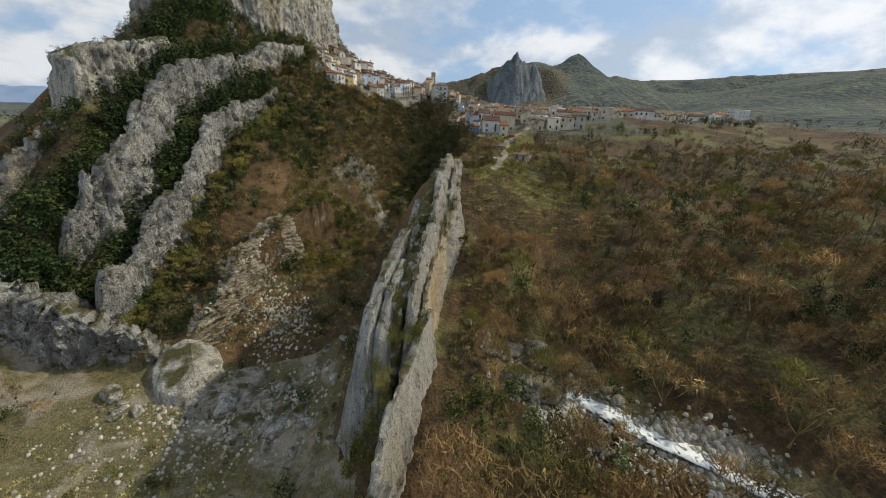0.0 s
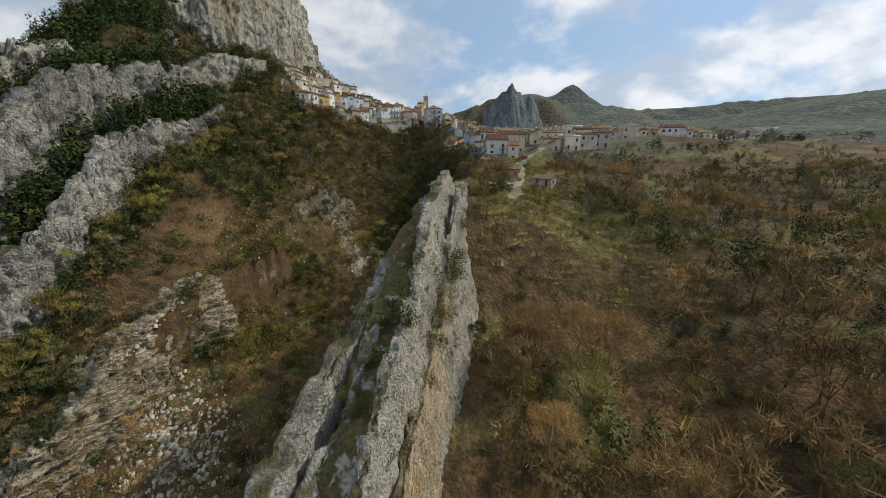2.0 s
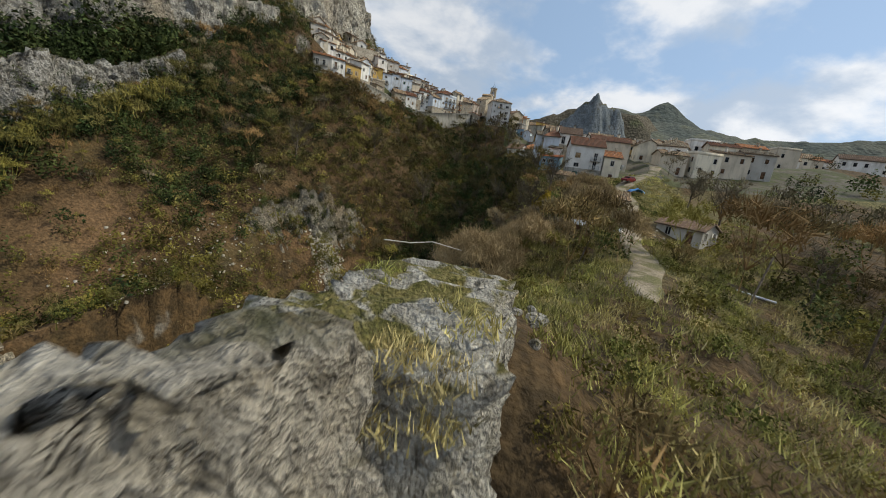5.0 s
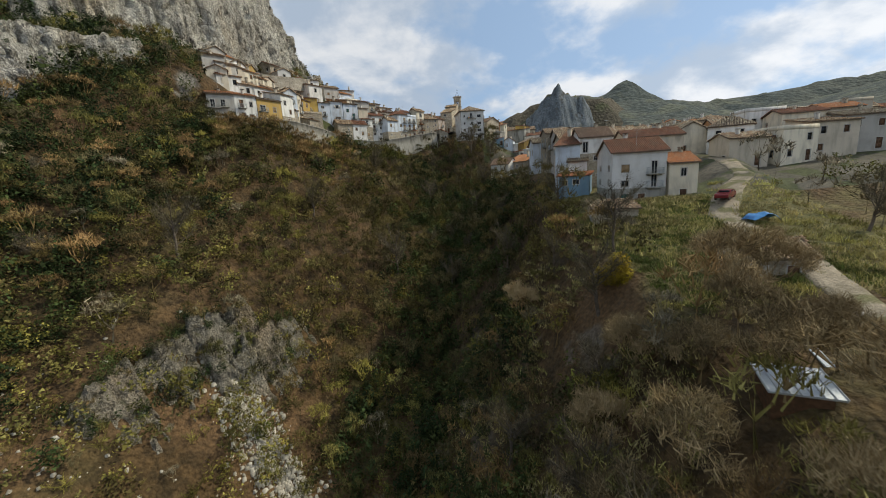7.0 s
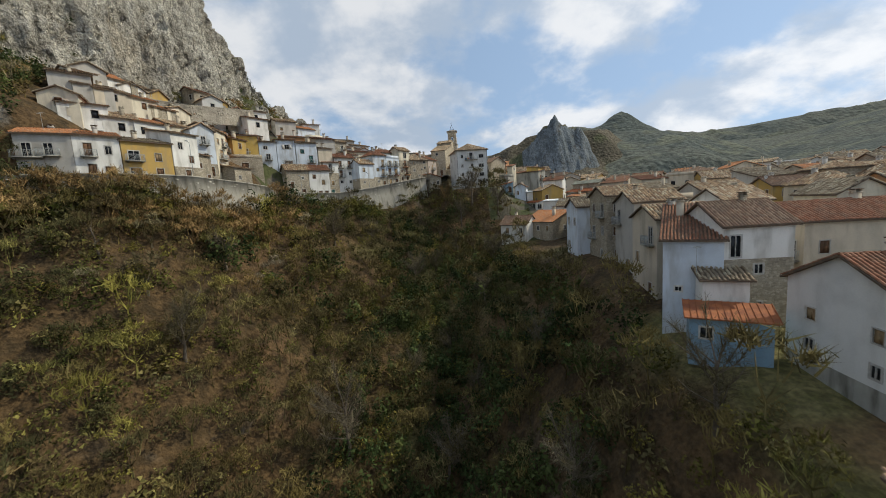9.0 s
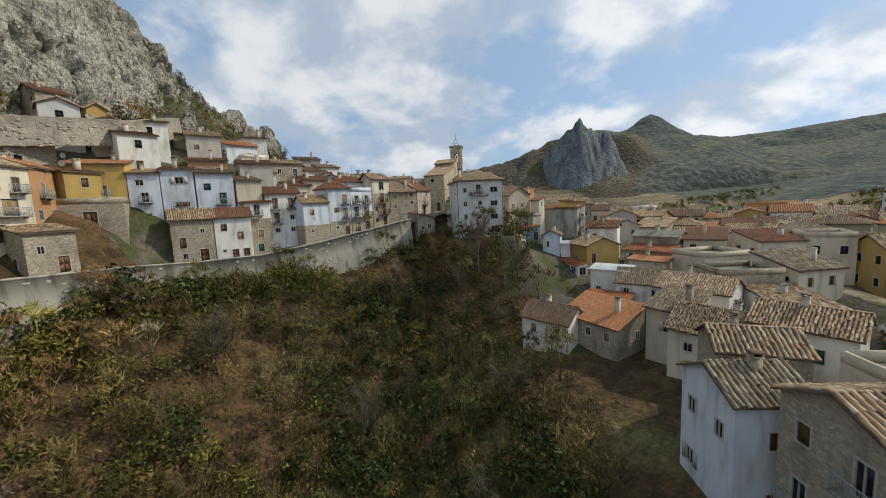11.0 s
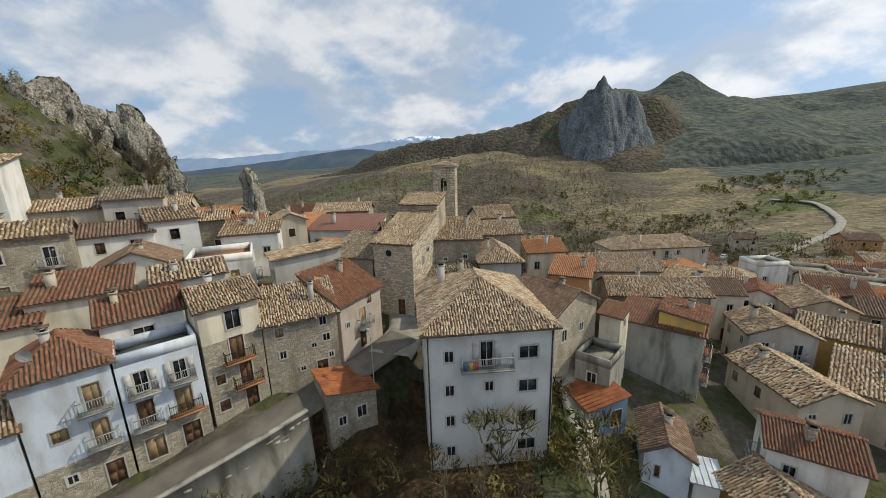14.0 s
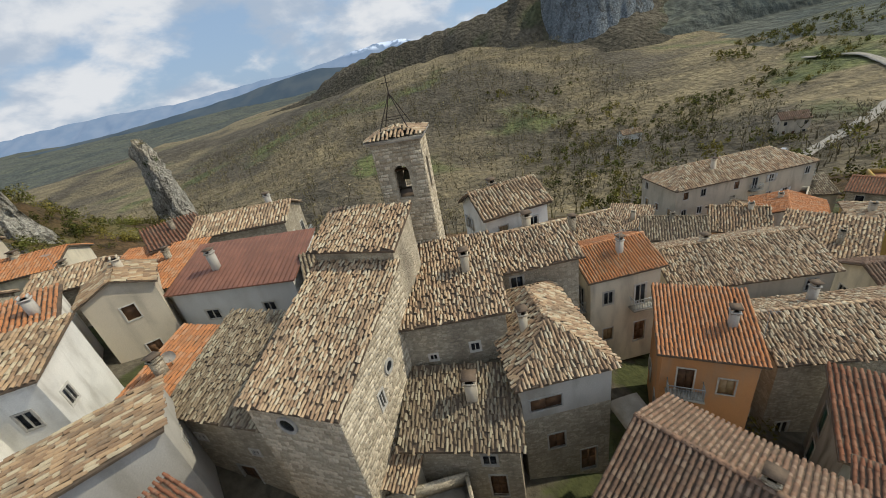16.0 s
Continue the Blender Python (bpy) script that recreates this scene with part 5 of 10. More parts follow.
def window_meshes(style, w, h):
    """Shared meshes of one kind of window or door; y points out of the wall."""
    key = (style, round(w, 1), round(h, 1))
    if key in WIN:
        return WIN[key]
    a, out = w / 2, []
    f = 0.09
    b = 0.05
    glazed = style in ("dark", "open", "french")
    holes = [(f + b, f + a - b / 2, 0.09 + b, 0.09 + h - b), (f + a + b / 2, f + w - b, 0.09 + b, 0.09 + h - b)] if glazed else [(f, f + w, 0.09, 0.09 + h)]
    out_w, out_h = w + 2 * f, h + f + 0.09
    co, fa, _ = wall_faces(out_w, out_h, holes, None, lambda u, d, z: (u - a - f, 0.045 - d, z - 0.09), 0.1)
    k = len(co)
    for x0, z0 in ((-a - f, -0.09), (a + f, -0.09), (a + f, h + f), (-a - f, h + f)):
        co += [(x0, 0.045, z0), (x0, -0.02, z0)]
    fa += [(k + 2 * q, k + 2 * q + 1, k + (2 * q + 3) % 8, k + (2 * q + 2) % 8) for q in range(4)]
    bm = bmesh.new()
    vs = [bm.verts.new(c) for c in co]
    for q in fa:
        bm.faces.new([vs[v] for v in q])
    bmesh.ops.remove_doubles(bm, verts=bm.verts, dist=0.002)
    me = bpy.data.meshes.new("frame")
    bm.to_mesh(me)
    bm.free()
    me.materials.append(M["frame"])
    out.append(("window" if style not in ("door", "wide_door") else "door", me, ""))
    if glazed:
        out.append(("pane", boxes_mesh("pane", [(-a + 0.01, a - 0.01, -0.075, -0.05, 0.01, h - 0.01)], M["glass"]), ""))
    if style == "open":
        for s in (-1, 1):
            x0, x1 = sorted((s * (a + 0.1), s * (a + 0.1 + a)))
            out.append(("shutter", boxes_mesh("shutter", [(x0, x1, 0.05, 0.09, 0.0, h)], M["frame"]), ""))
    if style in ("far", "far_shut"):
        out.append(("pane", boxes_mesh("pane", [(-a, a, -0.2, -0.15, 0, h)], M["glass" if style == "far" else "wood"]), ""))
    if style in ("shut", "tan", "green"):
        mat = {"shut": M["wood"], "tan": M["tan_wood"], "green": M["green_paint"]}[style]
        for s in (-1, 1):
            x0, x1 = sorted((s * 0.01, s * a))
            sl = [(x0, x1, -0.12, -0.07, 0.0, h)]
            out.append(("shutter", boxes_mesh("shutter", sl, mat), ""))
    if style in ("door", "wide_door"):
        n = 2 if style == "door" else 4
        sl = [(-a, a, -0.16, -0.11, 0, h)] + [(-a + (2 * a / n) * i + 0.06, -a + (2 * a / n) * (i + 1) - 0.06, -0.11, -0.085, z0, z1) for i in range(n) for z0, z1 in ((0.12, h * 0.45), (h * 0.52, h - 0.12))]
        out.append(("leaf", boxes_mesh("leaf", sl, M["wood"] if style == "door" else M["green_paint"]), ""))
    WIN[key] = out
    return out


def put_window(parent, style, w, h, m):
    first = None
    for name, me, label in window_meshes(style, w, h):
        ob = new(name, me)
        ob.parent = first or parent
        if first is None:
            ob.matrix_local = m
            first = ob
    return first


BALC = {}


def put_balcony(parent, w, d, m, slab=None):
    key = (round(w, 1), round(d, 1), slab)
    if key not in BALC:
        a = w / 2
        bars = [(-a, a, d - 0.05, d, 0.95, 1.0), (-a, -a + 0.04, 0, d, 0.95, 1.0), (a - 0.04, a, 0, d, 0.95, 1.0), (-a, a, d - 0.04, d - 0.01, 0.08, 0.11)]
        bars += [(x, x + 0.025, d - 0.04, d - 0.015, 0.0, 0.95) for x in np.arange(-a, a, 0.14)]
        bars += [(s * a - (0.025 if s > 0 else 0), s * a + (0.025 if s < 0 else 0), y, y + 0.025, 0.0, 0.95) for s in (-1, 1) for y in np.arange(0.1, d, 0.16)]
        BALC[key] = (boxes_mesh("balcony", [(-a - 0.05, a + 0.05, 0, d + 0.05, -0.14, 0), (-a + 0.2, -a + 0.35, 0, d * 0.6, -0.32, -0.14), (a - 0.35, a - 0.2, 0, d * 0.6, -0.32, -0.14)], M[slab or "concrete"]), boxes_mesh("railing", bars, M["rail"] if slab != "terracotta" else M["iron"]))
    s, r = BALC[key]
    ob = part("balcony", s, parent)
    ob.matrix_local = m
    tagged(part("railing", r, ob), kind="stuff")


def wall_faces(W, H, holes, split, put, reveal=0.2):
    """Quads of a wall W x H with holes (u0, u1, z0, z1), through put(u, depth, z)."""
    us = sorted({0.0, W} | {v for h in holes for v in h[:2]})
    zs = sorted({0.0, H} | {v for h in holes for v in h[2:]} | ({split} if split and split < H else set()))
    co, fa, mi = [], [], []

    def quad(pts, m):
        k = len(co)
        co.extend(put(*p) for p in pts)
        fa.append((k, k + 1, k + 2, k + 3))
        mi.append(m)
    for u0, u1 in zip(us, us[1:]):
        for z0, z1 in zip(zs, zs[1:]):
            uc, zc = (u0 + u1) / 2, (z0 + z1) / 2
            if any(h[0] < uc < h[1] and h[2] < zc < h[3] for h in holes):
                continue
            quad([(u0, 0, z0), (u1, 0, z0), (u1, 0, z1), (u0, 0, z1)], 1 if split and zc < split else 0)
    for u0, u1, z0, z1 in holes:
        r = reveal
        quad([(u0, 0, z0), (u0, 0, z1), (u0, r, z1), (u0, r, z0)], 0)
        quad([(u1, 0, z0), (u1, r, z0), (u1, r, z1), (u1, 0, z1)], 0)
        quad([(u0, 0, z1), (u1, 0, z1), (u1, r, z1), (u0, r, z1)], 0)
        quad([(u0, 0, z0), (u0, r, z0), (u1, r, z0), (u1, 0, z0)], 0)
    return co, fa, mi


def tiles(name, corners, mat, pitch=0.3, row=0.42, high=0.07, seed=0, mess=1.0):
    """Rows of curved tiles over a slope: corners are eave left, eave right, then up and round."""
    P = [np.array(c, float) for c in corners]
    e = P[1] - P[0]
    wide = np.linalg.norm(e)
    ea = e / wide
    nrm = np.cross(e, P[-1] - P[0])
    nrm /= np.linalg.norm(nrm)
    if nrm[2] < 0:
        nrm = -nrm
    up = np.cross(nrm, ea)
    poly = np.array([[(q - P[0]) @ ea, (q - P[0]) @ up] for q in P])
    if poly[:, 1].max() < 0.1:
        up = -up
        poly[:, 1] *= -1
    a = np.arange(pitch / 2, wide, pitch)
    hi = poly[:, 1].max()
    b = np.arange(0, hi, row)
    A, B = np.meshgrid(a, b)
    A, B = A.ravel(), B.ravel()
    inside = np.zeros(len(A), bool)
    cx, cy = A, B + row * 0.5
    j = len(poly) - 1
    for i in range(len(poly)):
        (xi, yi), (xj, yj) = poly[i], poly[j]
        if abs(yj - yi) > 1e-9:
            inside ^= ((yi > cy) != (yj > cy)) & (cx < (xj - xi) * (cy - yi) / (yj - yi) + xi)
        j = i
    A, B = A[inside], B[inside]
    n = len(A)
    if n == 0:
        return None
    r = np.random.RandomState(seed)
    ja, jb, jh = r.normal(0, 0.026 * mess, n), r.normal(0, 0.055 * mess, n), r.normal(0, 0.016 * mess, n)
    skew = r.normal(0, 0.06 * mess, n)
    w0, w1 = pitch * 0.37, pitch * 0.29
    ln = row * 1.18
    loc = [(-w0, -0.02, 0.005), (-w0 * 0.55, -0.02, high), (w0 * 0.55, -0.02, high), (w0, -0.02, 0.005), (-w1, ln, -0.015), (-w1 * 0.55, ln, high * 0.72), (w1 * 0.55, ln, high * 0.72), (w1, ln, -0.015)]
    co = np.zeros((n, 8, 3))
    for i, (u, v, h) in enumerate(loc):
        uu, vv, hh = A + ja + u + skew * v, B + jb + v, h + jh + 0.05
        co[:, i] = P[0] + uu[:, None] * ea + vv[:, None] * up + hh[:, None] * nrm
    q = np.array([(0, 1, 5, 4), (1, 2, 6, 5), (2, 3, 7, 6)])
    fa = (q[None] + (np.arange(n) * 8)[:, None, None]).reshape(-1, 4)
    return mesh_of(name, co.reshape(-1, 3), fa, [mat])


def slab(name, corners, thick, mat):
    """A sloping slab with the given upper outline."""
    n = len(corners)
    bm = bmesh.new()
    top = [bm.verts.new(c) for c in corners]
    low = [bm.verts.new((c[0], c[1], c[2] - thick)) for c in corners]
    bm.faces.new(top)
    bm.faces.new(low[::-1])
    for i in range(n):
        bm.faces.new((top[i], low[i], low[(i + 1) % n], top[(i + 1) % n]))
    bmesh.ops.recalc_face_normals(bm, faces=bm.faces)
    me = bpy.data.meshes.new(name)
    bm.to_mesh(me)
    bm.free()
    me.materials.append(mat)
    return me


def roof_planes(W, D, H, roof, rise, o):
    """Outlines of the slopes and the gable triangles, in the house's own axes."""
    if roof == "side":
        k = rise / (D / 2)
        r, z = D / 2, H - o * k
        return [[(-o, -o, z), (W + o, -o, z), (W + o, r, H + rise), (-o, r, H + rise)], [(W + o, D + o, z), (-o, D + o, z), (-o, r, H + rise), (W + o, r, H + rise)]], [[(0, 0, H), (0, D, H), (0, r, H + rise)], [(W, 0, H), (W, D, H), (W, r, H + rise)]]
    if roof == "gable":
        k = rise / (W / 2)
        r, z = W / 2, H - o * k
        return [[(-o, D + o, z), (-o, -o, z), (r, -o, H + rise), (r, D + o, H + rise)], [(W + o, -o, z), (W + o, D + o, z), (r, D + o, H + rise), (r, -o, H + rise)]], [[(0, 0, H), (W, 0, H), (r, 0, H + rise)], [(0, D, H), (W, D, H), (r, D, H + rise)]]
    if roof == "hip":
        k = min(W, D) / 2
        z = H - o * rise / k
        a, b, c, d = (-o, -o, z), (W + o, -o, z), (W + o, D + o, z), (-o, D + o, z)
        if W >= D:
            e, f = (k, D / 2, H + rise), (W - k, D / 2, H + rise)
            return [[a, b, f, e], [c, d, e, f], [b, c, f], [d, a, e]], []
        e, f = (W / 2, k, H + rise), (W / 2, D - k, H + rise)
        return [[a, b, e], [c, d, f], [b, c, f, e], [d, a, e, f]], []
    if roof == "shed":
        k = rise / D
        return [[(-o, -o, H - o * k), (W + o, -o, H - o * k), (W + o, D + o * 0.3, H + rise + o * 0.3 * k), (-o, D + o * 0.3, H + rise + o * 0.3 * k)]], [[(0, 0, H), (0, D, H), (0, D, H + rise)], [(W, 0, H), (W, D, H), (W, D, H + rise)], [(0, D, H), (W, D, H), (W, D, H + rise), (0, D, H + rise)]]
    if roof == "shed_left":      # falls to the left
        k = rise / W
        return [[(-o, D + o, H - o * k), (-o, -o, H - o * k), (W + o * 0.3, -o, H + rise), (W + o * 0.3, D + o, H + rise)]], [[(0, 0, H), (W, 0, H), (W, 0, H + rise)], [(0, D, H), (W, D, H), (W, D, H + rise)], [(W, 0, H), (W, D, H), (W, D, H + rise), (W, 0, H + rise)]]
    if roof == "shed_right":
        k = rise / W
        return [[(W + o, -o, H - o * k), (W + o, D + o, H - o * k), (-o * 0.3, D + o, H + rise), (-o * 0.3, -o, H + rise)]], [[(0, 0, H), (W, 0, H), (0, 0, H + rise)], [(0, D, H), (W, D, H), (0, D, H + rise)], [(0, 0, H), (0, D, H), (0, D, H + rise), (0, 0, H + rise)]]
    return [], []


house_count = 0


def house(fl, fr, depth, base, eave, roof="side", rise=1.5, wall="white", tile="old", label="", front=None, right=None, left=None, back=None, lower=None, lower_mat="stone", pitch=0.34, over=0.35, chimneys=1, name="house", mess=1.0, seed=None, category="house", down=2.0, far=False):
    """A house by the plan corners of its front (seen from outside: left, right), its depth and heights.
    Windows of a side: (middle along it, sill over the base, width, height, style[, balcony])."""
    global house_count
    house_count += 1
    rng = random.Random(seed if seed is not None else house_count * 7 + 3)
    dx, dy = fr[0] - fl[0], fr[1] - fl[1]
    W, D, H = math.hypot(dx, dy), depth, eave - base
    top = new(name)
    top.matrix_world = pose(fl[0], fl[1], base, 0, 0, math.degrees(math.atan2(dy, dx)))
    tagged(top, label or "plastered village house under a clay tile roof", category)

    def auto(width, blank=0.14 if far else 0.25):
        out = []
        floors, cols = max(1, int(H / 2.9)), max(1, int(width / (3.0 if far else 2.7)))
        for i in range(floors):
            for c in range(cols):
                if rng.random() < blank:
                    continue
                u = (c + 0.5) * width / cols + rng.uniform(-0.2, 0.2)
                z = i * H / floors + 0.95
                if i == 0 and c == cols // 2 and width == W:
                    out.append((u, 0.05, 1.0, min(2.05, H - 0.4), "door"))
                elif z + 1.3 < H:
                    st = rng.choice(["dark", "dark", "shut", "tan", "open", "dark"])
                    if far:
                        out.append((u, z, 0.95, min(1.3, H - z - 0.3), rng.choice(["far", "far", "far_shut"])))
                    elif i > 0 and rng.random() < 0.18:
                        out.append((u, i * H / floors + 0.2, 0.95, min(2.0, H - i * H / floors - 0.45), "french", True))
                    else:
                        out.append((u, z, 0.85, min(1.25, H - z - 0.3), st))
        return out

    sides = [(front, W, lambda u, d, z: (u, d, z), lambda u: Matrix.Translation((u, 0, 0)) @ pose(0, 0, 0, 0, 0, 180)),
             (right, D, lambda u, d, z: (W - d, u, z), lambda u: Matrix.Translation((W, u, 0)) @ pose(0, 0, 0, 0, 0, -90)),
             (back, W, lambda u, d, z: (W - u, D - d, z), lambda u: Matrix.Translation((W - u, D, 0))),
             (left, D, lambda u, d, z: (d, D - u, z), lambda u: Matrix.Translation((0, D - u, 0)) @ pose(0, 0, 0, 0, 0, 90))]
    planes, gables = roof_planes(W, D, H, roof, rise, over)
    order = {"side": (3, 1), "gable": (0, 2), "shed": (3, 1, 2), "shed_left": (0, 2, 1), "shed_right": (0, 2, 3)}.get(roof, ())
    caps_of = {}
    for g, where in zip(gables, order):
        caps_of[where] = g if len(g) == 4 else [g[0], tuple((u + v) / 2 for u, v in zip(g[0], g[1])), g[1], g[2]]
    co, fa, mi = [], [], []
    for index, (spec, width, put, place) in enumerate(sides):
        if spec is None:
            spec = auto(width)
        if far and index in (1, 2):
            spec = []
        holes, used = [], []
        for item in spec:
            u, z, w, h = item[:4]
            if w / 2 + 0.15 > u or u > width - w / 2 - 0.15 or z + h > H - 0.05:
                continue
            hole = (u - w / 2, u + w / 2, z, z + h)
            if any(hole[0] < q[1] and q[0] < hole[1] and hole[2] < q[3] and q[2] < hole[3] for q in holes):
                continue
            holes.append(hole)
            used.append(item)
        c, f, m = wall_faces(width, H, holes, lower, put)
        # the foot goes down into the slope
        c += [put(0, 0, -down), put(width, 0, -down), put(width, 0, 0), put(0, 0, 0)]
        f.append(tuple(range(len(c) - 4, len(c))))
        m.append(1 if lower else 0)
        if index in caps_of:
            c += caps_of[index]
            f.append(tuple(range(len(c) - 4, len(c))))
            m.append(0)
        if far:
            k = len(co)
            co += c
            fa += [tuple(v + k for v in q) for q in f]
            mi += m
        else:
            part("wall", mesh_of("wall", np.array(c), np.array(f), [M[wall], M[lower_mat]], False, m), top)
        for item in used:
            u, z, w, h, st = item[:5]
            put_window(top, st, w, h, place(u) @ Matrix.Translation((0, 0, z)))
            if len(item) > 5 and item[5]:
                put_balcony(top, w + 0.9 if item[5] is True else item[5], 0.75, place(u) @ Matrix.Translation((0, 0, z)), item[6] if len(item) > 6 else None)
    if far:
        part("body", mesh_of("body", np.array(co), np.array(fa), [M[wall], M[lower_mat]], False, mi), top)
    if roof == "flat":
        p = 0.9
        part("parapet", boxes_mesh("parapet", [(0, W, 0, 0.22, H, H + p), (0, W, D - 0.22, D, H, H + p), (0, 0.22, 0.22, D - 0.22, H, H + p), (W - 0.22, W, 0.22, D - 0.22, H, H + p)], M[wall]), top)
        part("terrace_floor", boxes_mesh("terrace_floor", [(0.22, W - 0.22, 0.22, D - 0.22, H - 0.25, H + 0.05)], M[tile]), top)
        return top
    for i, pl in enumerate(planes):
        if tile in ("rust", "red_metal", "zinc", "felt"):
            part("roof", slab("roof", pl, 0.12, M[tile]), top)
            if tile != "felt":
                ribs = metal_ribs(pl, M[tile])
                tagged(part("sheet_ribs", ribs, top), kind="stuff")
        else:
            part("roof", slab("roof", pl, 0.14, M["deck"]), top)
            if tile in ("red_tile", "brown_tile", "orange_tile"):
                mess = min(mess, 0.45)
            t = tiles("roof_tiles", pl, M[tile], pitch, pitch * 1.35, pitch * 0.33, house_count * 5 + i, mess)
            if t:
                tagged(part("roof_tiles", t, top), kind="stuff")
    # gutters along the lower edges
    ridge_z = H + rise
    if roof in ("side", "gable", "hip") and tile not in ("zinc", "felt"):
        ends = {"side": ((0 - over, D / 2), (W + over, D / 2)), "gable": ((W / 2, -over), (W / 2, D + over))}.get(roof)
        if ends is None:
            kk = min(W, D) / 2
            ends = ((kk, D / 2), (W - kk, D / 2)) if W >= D else ((W / 2, kk), (W / 2, D - kk))
        (xa, ya), (xb, yb) = ends
        ln = math.hypot(xb - xa, yb - ya)
        if ln > 0.6:
            n = max(2, int(ln / 0.4))
            caps = []
            for i in range(n):
                x0, y0 = xa + (xb - xa) * i / n, ya + (yb - ya) * i / n
                x1, y1 = xa + (xb - xa) * (i + 1.05) / n, ya + (yb - ya) * (i + 1.05) / n
                sx, sy = (0.0, 0.13) if abs(xb - xa) > abs(yb - ya) else (0.13, 0.0)
                j = rng.uniform(-0.015, 0.015)
                caps.append((min(x0, x1) - sx, max(x0, x1) + sx, min(y0, y1) - sy, max(y0, y1) + sy, ridge_z - 0.02 + j, ridge_z + 0.1 + j))
            tagged(part("ridge_tiles", boxes_mesh("ridge_tiles", caps, M[tile]), top), kind="stuff")
    for _ in range(chimneys):
        x, y = rng.uniform(0.2, 0.8) * W, rng.uniform(0.25, 0.75) * D
        s = rng.uniform(0.22, 0.34)
        zb, zt = H - 0.1, H + rise + rng.uniform(0.3, 0.8)
        ch = part("chimney", boxes_mesh("chimney", [(x - s, x + s, y - s, y + s, zb, zt), (x - s - 0.07, x + s + 0.07, y - s - 0.07, y + s + 0.07, zt - 0.12, zt), (x - s, x - s + 0.1, y - s, y + s, zt, zt + 0.25), (x + s - 0.1, x + s, y - s, y + s, zt, zt + 0.25)], M[rng.choice(["grey", "beige", "stone"])]), top)
        if not far:
            part("chimney_cap", boxes_mesh("chimney_cap", [(x - s - 0.1, x + s + 0.1, y - s - 0.1, y + s + 0.1, zt + 0.25, zt + 0.33)], M["deck"]), ch)
    return top


def metal_ribs(pl, mat):
    """Raised seams running up a sheet roof."""
    P = [np.array(c, float) for c in pl]
    e = P[1] - P[0]
    n = max(2, int(np.linalg.norm(e) / 0.45))
    co, fa = [], []
    if len(P) < 4:
        P.append(P[2])
    for i in range(n + 1):
        f = i / n
        a, b = P[0] + e * f, P[3] + (P[2] - P[3]) * f
        s = e / np.linalg.norm(e) * 0.045
        k = len(co)
        z = np.array([0, 0, 0.07])
        co += [a - s, a + s, a + s * 0.5 + z, a - s * 0.5 + z, b - s, b + s, b + s * 0.5 + z, b - s * 0.5 + z]
        fa += [(k, k + 1, k + 2, k + 3), (k + 1, k + 5, k + 6, k + 2), (k + 3, k + 2, k + 6, k + 7), (k, k + 3, k + 7, k + 4)]
    return mesh_of("sheet_ribs", np.array(co), np.array(fa), [mat])


def stone_skin(parent, W, H, m, mat, holes=(), seed=1, size=(0.42, 0.24), label="", z0=0.0, top_line=None):
    """Squared stones laid in courses over a wall W x H; m maps (along, out, up) into the parent's axes."""
    r = random.Random(seed)
    co, fa = [], []
    z = z0
    while z < H:
        h = size[1] * r.uniform(0.75, 1.25)
        u = -r.uniform(0, size[0])
        while u < W:
            w = size[0] * r.uniform(0.6, 1.5)
            a, b = max(0, u), min(W, u + w)
            u += w
            if b - a < 0.08 or any(a < q[1] and b > q[0] and z < q[3] and z + h > q[2] for q in holes):
                continue
            lim = H if top_line is None else top_line((a + b) / 2)
            if z + h > lim:
                continue
            g = 0.018
            o = r.uniform(0.015, 0.055)
            k = len(co)
            j = lambda: r.uniform(-0.012, 0.012)
            ring = [(a + g, z + g), (b - g, z + g), (b - g, z + h - g), (a + g, z + h - g)]
            co += [m @ Vector((p, 0.0, q)) for p, q in ring] + [m @ Vector((p + (0.02 if p < (a + b) / 2 else -0.02) + j(), o, q + (0.015 if q < z + h / 2 else -0.015) + j())) for p, q in ring]
            fa += [(k + 4, k + 5, k + 6, k + 7), (k, k + 1, k + 5, k + 4), (k + 1, k + 2, k + 6, k + 5), (k + 2, k + 3, k + 7, k + 6), (k + 3, k, k + 4, k + 7)]
        z += h
    if co:
        ob = part("stonework", mesh_of("stonework", np.array([tuple(c) for c in co]), np.array(fa), [mat]), parent, label)
        tagged(ob, kind="stuff")

# ---- the village: the front row along the gorge street ----
STONE_LABEL = "rubble-stone village house with a clay tile roof"
house((-46, 231.6), (-40.9, 234.6), 7, 76.6, 83.6, "side", 1.2, "grey", "orange_tile", "grey plastered house with a long balcony", front=[(1.2, 3.6, 1.0, 2.0, "french", 3.2), (3.4, 3.8, 1.0, 1.8, "french", 2.4), (1.0, 0.9, 0.9, 1.4, "dark"), (3.0, 0.1, 1.6, 2.1, "door")])
house((-40.9, 234.7), (-37.3, 238.6), 7, 76.8, 83.6, "side", 1.1, "white", "orange_tile", "off-white house with brown shutters on the street wall", front=[(1.6, 3.6, 0.95, 2.0, "shut", True), (3.9, 4.0, 0.8, 1.3, "dark"), (1.8, 0.9, 0.95, 1.6, "shut"), (3.8, 0.1, 1.1, 2.1, "door")])
house((-37.2, 238.7), (-33.3, 244.3), 7, 76.8, 83.2, "side", 1.0, "ochre", "dark_tile", "ochre house with recessed balconies", front=[(1.5, 3.2, 1.5, 1.6, "dark", 2.4), (4.8, 3.3, 0.9, 1.3, "tan"), (1.5, 0.5, 1.5, 1.6, "dark", 2.4), (4.8, 0.1, 1.0, 2.0, "door")])
